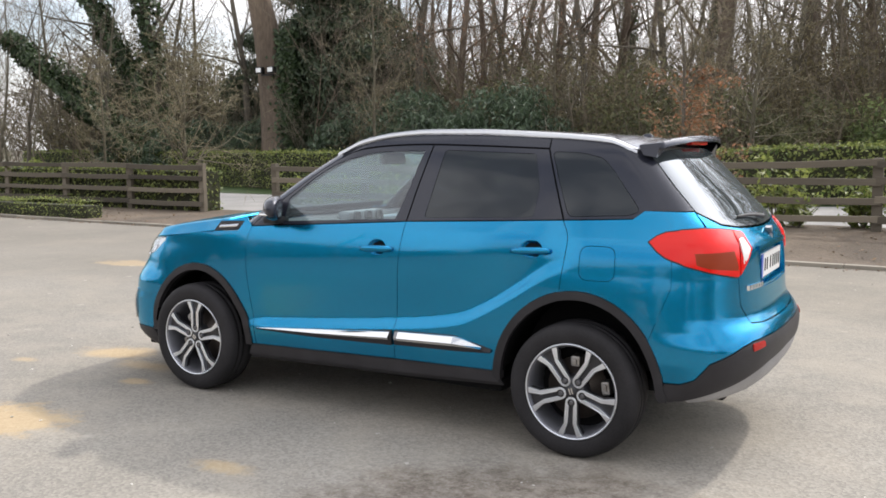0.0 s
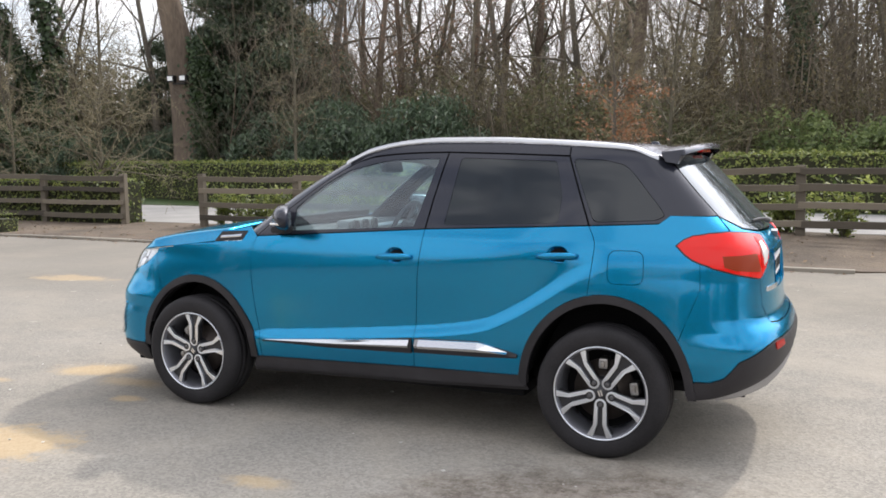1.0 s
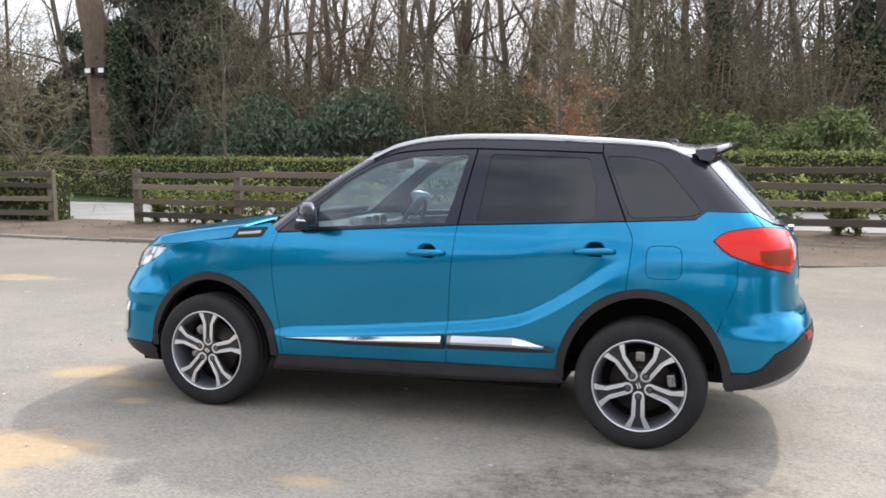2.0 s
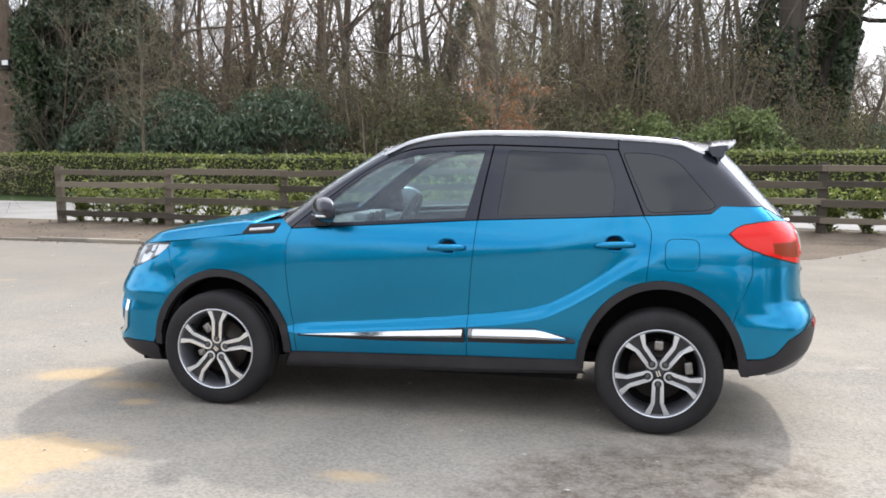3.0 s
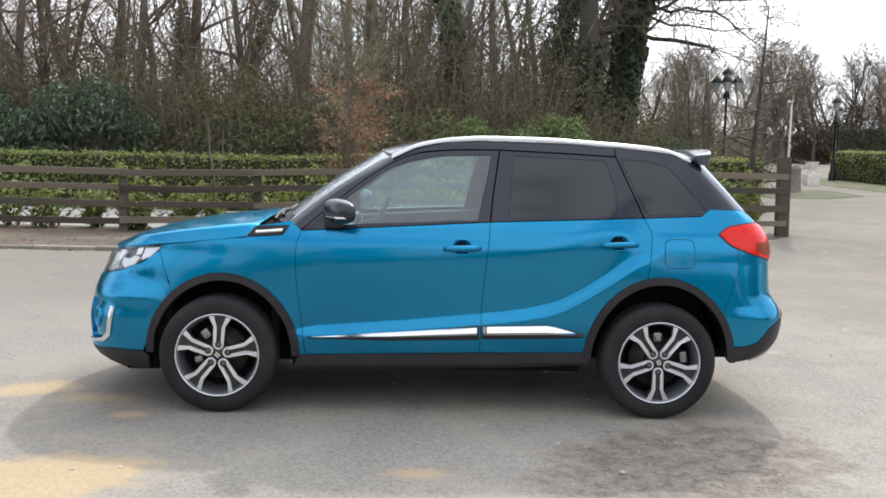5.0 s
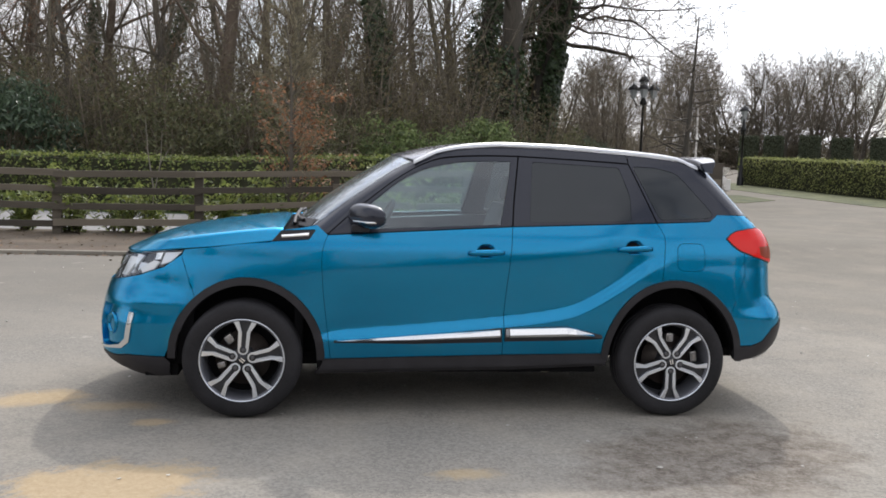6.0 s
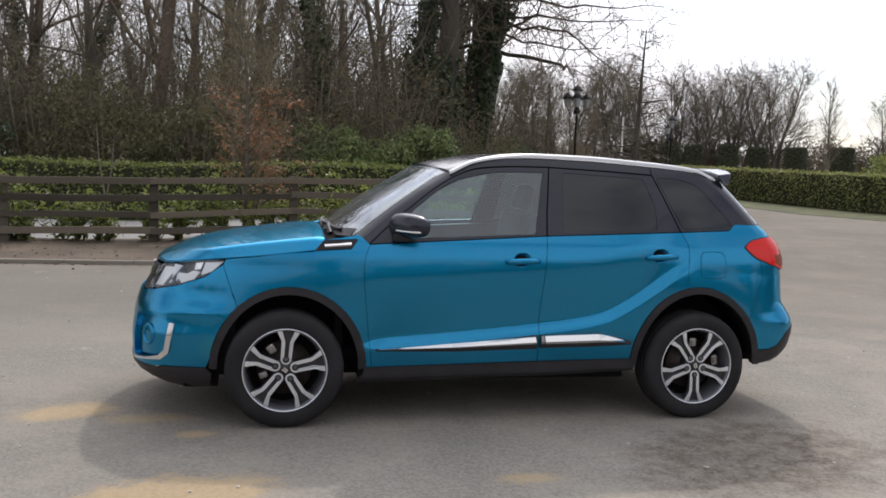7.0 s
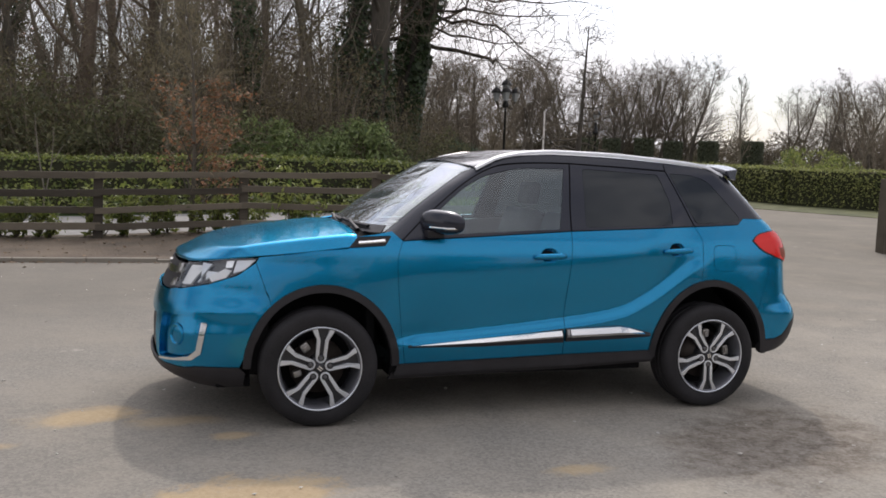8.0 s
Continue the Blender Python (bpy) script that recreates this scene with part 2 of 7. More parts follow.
    pale = ramp(noise_tex(3.1, 3.0), 0.68, 0.74, (0, 0, 0), (1, 1, 1))
    col = mix(calc("MULTIPLY", pale, 0.35), col, (0.46, 0.43, 0.38))
    l.new(col, b.inputs["Base Color"])
    bp = n.new("ShaderNodeBump")
    bp.inputs["Strength"].default_value, bp.inputs["Distance"].default_value = 0.35, 0.006
    l.new(vor.outputs["Distance"], bp.inputs["Height"])
    bp2 = n.new("ShaderNodeBump")
    bp2.inputs["Strength"].default_value, bp2.inputs["Distance"].default_value = 0.25, 0.015
    l.new(noise_tex(9.0, 6.0), bp2.inputs["Height"])
    l.new(bp.outputs["Normal"], bp2.inputs["Normal"])
    l.new(bp2.outputs["Normal"], b.inputs["Normal"])
    return m


M_GROUND = ground_material()


def car_paint(name, c1, c2, metal=0.95, edge=(0.30, 0.85, 1.0)):
    """Metallic paint: fine flake sparkle under a clear coat."""
    m = material(name, c1, 0.26, metal, Coat_Weight=0.62, Coat_Roughness=0.03, Specular_IOR_Level=0.2)
    m.node_tree.nodes["Principled BSDF"].inputs["Specular Tint"].default_value = (*edge, 1)
    n, l = m.node_tree.nodes, m.node_tree.links
    b = n["Principled BSDF"]
    co = n.new("ShaderNodeTexCoord")
    fl = n.new("ShaderNodeTexNoise")
    fl.inputs["Scale"].default_value, fl.inputs["Detail"].default_value = 900.0, 2.0
    dirt = n.new("ShaderNodeTexNoise")
    dirt.inputs["Scale"].default_value, dirt.inputs["Detail"].default_value = 2.5, 6.0
    for t in (fl, dirt):
        l.new(co.outputs["Object"], t.inputs["Vector"])
    r = n.new("ShaderNodeValToRGB")
    r.color_ramp.elements[0].position, r.color_ramp.elements[1].position = 0.35, 0.65
    r.color_ramp.elements[0].color, r.color_ramp.elements[1].color = (*c1, 1), (*c2, 1)
    l.new(fl.outputs["Fac"], r.inputs["Fac"])
    l.new(r.outputs["Color"], b.inputs["Base Color"])
    mr = n.new("ShaderNodeMapRange")
    mr.inputs["To Min"].default_value, mr.inputs["To Max"].default_value = 0.02, 0.06
    l.new(dirt.outputs["Fac"], mr.inputs["Value"])
    l.new(mr.outputs["Result"], b.inputs["Coat Roughness"])
    return m


M_BLUE = car_paint("turquoise_metallic_paint", (0.0006, 0.176, 0.350), (0.001, 0.261, 0.502))
M_BLACK = car_paint("black_metallic_paint", (0.016, 0.018, 0.026), (0.030, 0.033, 0.046), 0.10, (0.6, 0.65, 0.8))
M_PLASTIC = mottled("black_grained_plastic", (0.019, 0.018, 0.0205), (0.033, 0.0315, 0.036), 6.0, 300.0, 0.5, 0.15, distance=0.002)
M_GAP = material("dark_shell", (0.012, 0.012, 0.013), 0.9, Specular_IOR_Level=0.05)
M_RUBBER = mottled("tyre_rubber", (0.016, 0.0155, 0.017), (0.032, 0.031, 0.034), 5.0, 120.0, 0.7, 0.2, distance=0.002)
M_CHROME = material("brushed_chrome", (0.78, 0.79, 0.80), 0.16, 1.0)
M_SILVER = material("silver_anodised_rail", (0.58, 0.59, 0.61), 0.3, 1.0)
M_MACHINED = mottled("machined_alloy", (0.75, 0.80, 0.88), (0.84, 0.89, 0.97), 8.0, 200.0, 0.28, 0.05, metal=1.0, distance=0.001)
M_RIM_DARK = mottled("dark_grey_wheel_paint", (0.025, 0.026, 0.030), (0.045, 0.046, 0.052), 8.0, 200.0, 0.35, 0.0, metal=0.3)
M_BARREL = mottled("grey_barrel_paint", (0.14, 0.145, 0.165), (0.20, 0.205, 0.23), 8.0, 200.0, 0.4, 0.0, metal=0.4)
M_NUT = material("dark_plated_nut", (0.16, 0.16, 0.17), 0.3, 0.8)
M_DISC = mottled("browned_brake_disc", (0.045, 0.036, 0.032), (0.085, 0.070, 0.062), 10.0, 150.0, 0.5, 0.1, metal=0.5)
M_STEEL = mottled("brake_steel", (0.25, 0.24, 0.23), (0.42, 0.40, 0.38), 10.0, 150.0, 0.4, 0.1, metal=0.9)
M_RED = material("red_lamp_lens", (0.75, 0.012, 0.008), 0.2, 0.0, Specular_IOR_Level=0.3, Coat_Weight=0.25, Coat_Roughness=0.02)
M_RED_DEEP = material("deep_red_reflector", (0.36, 0.016, 0.012), 0.25, 0.0, Specular_IOR_Level=0.3)
M_AMBER = material("smoked_amber_lens", (0.27, 0.040, 0.014), 0.3, 0.0, Specular_IOR_Level=0.15)
M_LENS = material("clear_white_lens", (0.78, 0.78, 0.78), 0.12, 0.0, Coat_Weight=1.0)
M_BOWL = material("silver_lamp_bowl", (0.72, 0.74, 0.77), 0.36, 0.65)
M_SKID = mottled("silver_skid_plate", (0.26, 0.26, 0.27), (0.34, 0.34, 0.35), 5.0, 200.0, 0.45, 0.1, metal=0.3)
M_CLOTH = mottled("grey_seat_cloth", (0.09, 0.09, 0.095), (0.17, 0.17, 0.18), 8.0, 200.0, 0.9, 0.3, distance=0.003)
M_TRIM = mottled("dark_cabin_plastic", (0.05, 0.05, 0.053), (0.10, 0.10, 0.105), 8.0, 200.0, 0.6, 0.2, distance=0.002)
M_LINING = mottled("pale_roof_lining", (0.45, 0.44, 0.42), (0.55, 0.54, 0.52), 8.0, 200.0, 0.95, 0.2, distance=0.002)
M_PLATE = material("white_plate", (0.80, 0.80, 0.78), 0.35)
M_PLATE_BLUE = material("plate_blue_band", (0.03, 0.10, 0.45), 0.35)
M_INK = material("plate_ink", (0.015, 0.015, 0.017), 0.5)


def glass(name, tint, rough=0.0, ior=1.8, dust=0.0):
    """A thin pane: it lets light straight through, tinted, and mirrors its surroundings."""
    m = bpy.data.materials.new(name)
    m.use_nodes = True
    n, l = m.node_tree.nodes, m.node_tree.links
    n.remove(n["Principled BSDF"])
    tr, gl, mx, fr = n.new("ShaderNodeBsdfTransparent"), n.new("ShaderNodeBsdfGlossy"), n.new("ShaderNodeMixShader"), n.new("ShaderNodeLayerWeight")
    pw, ma = n.new("ShaderNodeMath"), n.new("ShaderNodeMath")
    pw.operation, ma.operation = "POWER", "MULTIPLY_ADD"
    f0 = ((ior - 1) / (ior + 1)) ** 2
    tr.inputs["Color"].default_value = (*tint, 1)
    gl.inputs["Roughness"].default_value = rough
    gl.inputs["Color"].default_value = (0.90, 0.94, 1.0, 1)
    fr.inputs["Blend"].default_value = 0.5
    pw.inputs[1].default_value, ma.inputs[1].default_value, ma.inputs[2].default_value = 4.5, 1 - f0, f0
    l.new(fr.outputs["Facing"], pw.inputs[0])
    l.new(pw.outputs[0], ma.inputs[0])
    l.new(ma.outputs[0], mx.inputs["Fac"])
    l.new(tr.outputs["BSDF"], mx.inputs[1])
    l.new(gl.outputs["BSDF"], mx.inputs[2])
    last = mx.outputs["Shader"]
    # dust film whose bluish colour also stands in for sky sheen on the panes
    if dust:
        tl, df, m3, m2 = n.new("ShaderNodeBsdfTranslucent"), n.new("ShaderNodeBsdfDiffuse"), n.new("ShaderNodeMixShader"), n.new("ShaderNodeMixShader")
        df.inputs["Color"].default_value = (0.70, 0.85, 0.90, 1)
        l.new(tl.outputs["BSDF"], m3.inputs[1])
        l.new(df.outputs["BSDF"], m3.inputs[2])
        tl.inputs["Color"].default_value = (0.72, 0.86, 0.92, 1)
        m2.inputs["Fac"].default_value = dust
        l.new(last, m2.inputs[1])
        l.new(m3.outputs["Shader"], m2.inputs[2])
        last = m2.outputs["Shader"]
    l.new(last, n["Material Output"].inputs["Surface"])
    return m


M_GLASS = glass("clear_car_glass", (0.70, 0.91, 0.95), 0.0, 1.95, 0.065)
M_SCREEN = glass("windscreen_glass", (0.80, 0.86, 0.85), 0.0, 2.9, 0.09)
M_PRIVACY = glass("dark_privacy_glass", (0.035, 0.035, 0.045), 0.03, 1.58, 0.035)
M_REAR_GLASS = glass("tinted_rear_glass", (0.06, 0.06, 0.06), 0.0, 2.1, 0.10)
M_HEADLAMP = glass("headlamp_glass", (0.92, 0.94, 0.95))

for m, level in ((M_RUBBER, 0.22), (M_PLASTIC, 0.3)):
    m.node_tree.nodes["Principled BSDF"].inputs["Specular IOR Level"].default_value = level

# ---- building helpers ----
def smooth01(v):
    v = np.clip(v, 0.0, 1.0)
    return v * v * (3 - 2 * v)


def spline(xs, ys):
    """A smooth monotone-friendly curve through the given points."""
    xs, ys = np.array(xs, float), np.array(ys, float)
    d = np.diff(ys) / np.diff(xs)
    m = np.concatenate(([d[0]], np.where(d[:-1] * d[1:] > 0, 2 * d[:-1] * d[1:] / np.where(d[:-1] + d[1:] == 0, 1, d[:-1] + d[1:]), 0.0), [d[-1]]))

    def f(x):
        x = np.clip(x, xs[0], xs[-1])
        i = np.clip(np.searchsorted(xs, x, side="right") - 1, 0, len(xs) - 2)
        h = xs[i + 1] - xs[i]
        t = (x - xs[i]) / h
        return (2 * t**3 - 3 * t**2 + 1) * ys[i] + (t**3 - 2 * t**2 + t) * h * m[i] + (-2 * t**3 + 3 * t**2) * ys[i + 1] + (t**3 - t**2) * h * m[i + 1]

    return f


def fast_mesh(name, verts, quads, mat, smooth=False):
    """Many quads at once, from arrays."""
    me = bpy.data.meshes.new(name)
    v, q = np.asarray(verts, np.float32), np.asarray(quads, np.int32)
    k = q.shape[1]
    me.vertices.add(len(v))
    me.vertices.foreach_set("co", v.ravel())
    me.loops.add(q.size)
    me.loops.foreach_set("vertex_index", q.ravel())
    me.polygons.add(len(q))
    me.polygons.foreach_set("loop_start", np.arange(0, q.size, k, dtype=np.int32))
    me.polygons.foreach_set("use_smooth", np.full(len(q), smooth))
    me.materials.append(mat)
    me.update(calc_edges=True)
    me.validate()
    return me


def part(name, bm, mat, parent, label=""):
    """Links a bmesh or a mesh as one mesh object under a thing or part."""
    if isinstance(bm, bmesh.types.BMesh):
        me = bpy.data.meshes.new(name)
        bm.to_mesh(me)
        bm.free()
        me.materials.append(mat)
    else:
        me = bm
    ob = new(name, me)
    ob.parent = parent
    if label:
        ob["label"] = label
    return ob


def thing(name, label, category, group="", kind="", at=(0, 0, 0), rz=0.0):
    ob = new(name)
    ob.matrix_basis = pose(*at, 0, 0, rz)
    return tagged(ob, label, category, group, kind)


def add_box(bm, x0, y0, z0, x1, y1, z1, bevel=0.0, m=None):
    """A box added to bm, its edges bevelled."""
    tmp = bmesh.new()
    bmesh.ops.create_cube(tmp, size=1.0)
    bmesh.ops.transform(tmp, verts=tmp.verts, matrix=Matrix.Translation(((x0 + x1) / 2, (y0 + y1) / 2, (z0 + z1) / 2)) @ Matrix.Diagonal((x1 - x0, y1 - y0, z1 - z0, 1)))
    if bevel:
        bmesh.ops.bevel(tmp, geom=tmp.edges[:], offset=bevel, segments=2, affect="EDGES", profile=0.6)
    if m is not None:
        bmesh.ops.transform(tmp, verts=tmp.verts, matrix=m)
    me = bpy.data.meshes.new("tmp")
    tmp.to_mesh(me)
    tmp.free()
    bm.from_mesh(me)
    bpy.data.meshes.remove(me)
    return bm


def box(x0, y0, z0, x1, y1, z1, bevel=0.0):
    return add_box(bmesh.new(), x0, y0, z0, x1, y1, z1, bevel)


def lathe(profile, n=48, axis="z", smooth=True):
    """A surface of revolution from (radius, along) points."""
    bm = bmesh.new()
    rings = []
    for r, h in profile:
        ring = []
        for i in range(n):
            a = 2 * math.pi * i / n
            c, s = r * math.cos(a), r * math.sin(a)
            ring.append(bm.verts.new((c, s, h) if axis == "z" else (c, h, s)))
        rings.append(ring)
    for a, b in zip(rings, rings[1:]):
        for i in range(n):
            j = (i + 1) % n
            f = bm.faces.new((a[i], a[j], b[j], b[i]))
            f.smooth = smooth
    bmesh.ops.recalc_face_normals(bm, faces=bm.faces)
    return bm


def tubes(lines, sides=4):
    """Tapering tubes along polylines [(points, radii), ...]: vertex and quad arrays."""
    V, Q, base = [], [], 0
    for pts, rad in lines:
        pts, rad = np.asarray(pts, float), np.asarray(rad, float)
        t = np.gradient(pts, axis=0)
        t /= np.linalg.norm(t, axis=1)[:, None] + 1e-9
        up = np.where(np.abs(t[:, 2:3]) > 0.9, np.array([[1.0, 0, 0]]), np.array([[0, 0, 1.0]]))
        a = np.cross(t, up)
        a /= np.linalg.norm(a, axis=1)[:, None] + 1e-9
        b = np.cross(t, a)
        ang = np.arange(sides) * 2 * np.pi / sides
        ring = pts[:, None, :] + rad[:, None, None] * (np.cos(ang)[None, :, None] * a[:, None, :] + np.sin(ang)[None, :, None] * b[:, None, :])
        V.append(ring.reshape(-1, 3))
        k = len(pts)
        i = np.arange(k - 1)[:, None] * sides
        j = np.arange(sides)[None, :]
        j2 = (j + 1) % sides
        Q.append((base + np.stack([i + j, i + j2, i + sides + j2, i + sides + j], -1)).reshape(-1, 4))
        base += k * sides
    return np.concatenate(V), np.concatenate(Q)


def leaves(pos, out, size, rng, droop=0.0, aspect=0.5):
    """A pointed leaf of four corners at each place, facing about outwards."""
    n = len(pos)
    nrm = out + rng.normal(0, 0.55, (n, 3))
    nrm /= np.linalg.norm(nrm, axis=1)[:, None] + 1e-9
    d = rng.normal(0, 1, (n, 3))
    d[:, 2] -= droop
    d -= (d * nrm).sum(1)[:, None] * nrm
    d /= np.linalg.norm(d, axis=1)[:, None] + 1e-9
    w = np.cross(nrm, d)
    s = (size * rng.uniform(0.65, 1.3, n))[:, None]
    v = np.stack([pos - d * s * 0.5, pos + w * s * aspect * 0.5 + nrm * s * 0.08, pos + d * s * 0.5, pos - w * s * aspect * 0.5 + nrm * s * 0.08], 1)
    return v.reshape(-1, 3), np.arange(4 * n).reshape(-1, 4)

# ---- ground, road, path ----
def terrain(x, y):
    """The lie of the land: flat by the car, a low bank under the fence, the lane rising away."""
    x, y = np.asarray(x, float), np.asarray(y, float)
    bank = 0.20 * smooth01((y - 7.7) / 2.2) * smooth01((x + 4.5) / 5.5) * smooth01((60 - y) / 20)
    lane = 0.030 * np.clip(0.72 * x + 0.69 * y - 15.0, 0, 60) * smooth01((x - 4) / 8.0)
    return bank + lane


KERB_Y = 7.35
# one sheet of worn tarmac out to the horizon
xs = np.concatenate((np.linspace(-900, -60, 12), np.arange(-56, -8, 2.0), np.arange(-8, 16, 0.5), np.arange(16, 60, 2.0), np.linspace(64, 900, 12)))
ys = np.concatenate((np.linspace(-900, -40, 10), np.arange(-36, 6, 2.0), np.arange(6, 24, 0.5), np.arange(24, 70, 2.0), np.linspace(74, 900, 12)))
gx, gy = np.meshgrid(xs, ys)
gv = np.stack([gx, gy, terrain(gx, gy)], -1).reshape(-1, 3)
gi = np.arange(len(ys) - 1)[:, None] * len(xs) + np.arange(len(xs) - 1)[None, :]
ground = new("ground", fast_mesh("ground", gv, np.stack([gi, gi + 1, gi + len(xs) + 1, gi + len(xs)], -1).reshape(-1, 4), M_GROUND, True))
tagged(ground, "worn grey tarmac yard with sand spills and a dark stain", "ground", kind="structure")


def strip(name, outline, lift, mat, thick=0.12, step=0.5, fade=(90, 99)):
    """A slab with the given outline (a list of x, y), following the land."""
    bm = bmesh.new()
    f = bm.faces.new([bm.verts.new((x, y, 0)) for x, y in outline])
    bmesh.ops.triangulate(bm, faces=[f])
    xs_, ys_ = [p[0] for p in outline], [p[1] for p in outline]
    for k in np.arange(min(xs_) + step, max(xs_), step):
        bmesh.ops.bisect_plane(bm, geom=bm.verts[:] + bm.edges[:] + bm.faces[:], plane_co=(k, 0, 0), plane_no=(1, 0, 0))
    for k in np.arange(min(ys_) + step, max(ys_), step):
        bmesh.ops.bisect_plane(bm, geom=bm.verts[:] + bm.edges[:] + bm.faces[:], plane_co=(0, k, 0), plane_no=(0, 1, 0))
    for v in bm.verts:
        v.co.z = float(terrain(v.co.x, v.co.y)) + 0.004 + (lift - 0.004) * float(1 - smooth01((v.co.x - fade[0]) / (fade[1] - fade[0])))
    r = bmesh.ops.extrude_face_region(bm, geom=bm.faces[:])
    for v in r["geom"]:
        if isinstance(v, bmesh.types.BMVert):
            v.co.z -= thick
    bmesh.ops.recalc_face_normals(bm, faces=bm.faces)
    me = bpy.data.meshes.new(name)
    bm.to_mesh(me)
    bm.free()
    me.materials.append(mat)
    return me


verge = new("verge", strip("verge", [(-46, KERB_Y + 0.1), (2.6, KERB_Y + 0.1), (3.6, 7.9), (4.8, 8.9), (6.2, 9.7), (6.7, 10.3), (6.6, 11.0), (-46, 11.2)], 0.045, M_VERGE, step=0.5, fade=(1.0, 4.0)))
tagged(verge, "brown leaf-littered verge between kerb and fence", "verge", kind="structure")
path = new("path", strip("path", [(-60, 11.2), (6.6, 11.0), (6.9, 13.0), (7.2, 16.6), (-9, 16.6), (-14, 17.2), (-60, 19.5)], 0.03, M_PATH, step=0.5, fade=(2.0, 6.0)))
tagged(path, "pale grey gravel path behind the fence", "path", kind="structure")
lawn = new("lawn", strip("lawn", [(-70, 19.5), (-14, 17.2), (-9, 16.6), (7.2, 16.6), (8.0, 20), (12, 45), (12, 70), (-70, 70)], 0.045, M_GRASS, step=1.0, fade=(1.0, 7.0)))
patch = new("grass_patch", strip("grass_patch", [(11.2, 22.6), (13.0, 22.2), (14.8, 23.6), (15.0, 26.6), (13.2, 27.6), (12.0, 26.4)], 0.014, M_ROUGH_GRASS, step=0.5))
tagged(patch, "small patch of rough grass round the boundary stone", "grass", kind="structure")
tagged(lawn, "dull green winter grass under the hedge and trees", "grass", kind="structure")

# loose pale stones on the tarmac
rng = np.random.default_rng(17)
n = 320
sx, sy = rng.uniform(-6.0, 5.0, n), rng.uniform(-4.2, 6.8, n)
sr = rng.uniform(0.004, 0.013, n)
oct_v = np.array([(1, 0, 0), (0, 1, 0), (-1, 0, 0), (0, -1, 0), (0, 0, 1), (0, 0, -1)], float)
oct_f = np.array([(0, 1, 4), (1, 2, 4), (2, 3, 4), (3, 0, 4), (1, 0, 5), (2, 1, 5), (3, 2, 5), (0, 3, 5)])
sv = oct_v[None] * sr[:, None, None] * rng.uniform(0.6, 1.4, (n, 1, 3)) * np.array([1, 1, 0.5]) + rng.normal(0, 0.15, (n, 6, 3)) * sr[:, None, None]
sv += np.stack([sx, sy, terrain(sx, sy) + sr * 0.35], -1)[:, None, :]
stones = new("loose_stones", fast_mesh("loose_stones", sv.reshape(-1, 3), (oct_f[None] + np.arange(n)[:, None, None] * 6).reshape(-1, 3), mottled("pale_chippings", (0.30, 0.28, 0.25), (0.62, 0.60, 0.56), 5.0, 60.0, 0.9, 0.0, per="island")))
tagged(stones, "small pale loose stones scattered on the tarmac", "gravel", kind="stuff")
# fallen leaves along the kerb and on the verge
n = 2600
lx = rng.uniform(-34, 5.5, n)
ly = np.where(rng.uniform(0, 1, n) < 0.35, KERB_Y - 0.07 - rng.exponential(0.06, n), rng.uniform(KERB_Y + 0.1, 10.6, n))
lx = np.where((ly < KERB_Y) & (lx > 2.4), lx - 9.0, lx)
lz = terrain(lx, ly) + np.where(ly < KERB_Y, 0.008, 0.05 + 0.006)
v, q = leaves(np.stack([lx, ly, lz], 1), np.tile([[0, 0, 2.5]], (n, 1)), 0.06, rng, 0.0, 0.6)
litter = new("fallen_leaves", fast_mesh("fallen_leaves", v, q, leafy("fallen_leaves", (0.07, 0.045, 0.026), (0.24, 0.16, 0.09), 0.7, 0.2)))
tagged(litter, "brown fallen leaves along the kerb and verge", "leaves", kind="stuff")

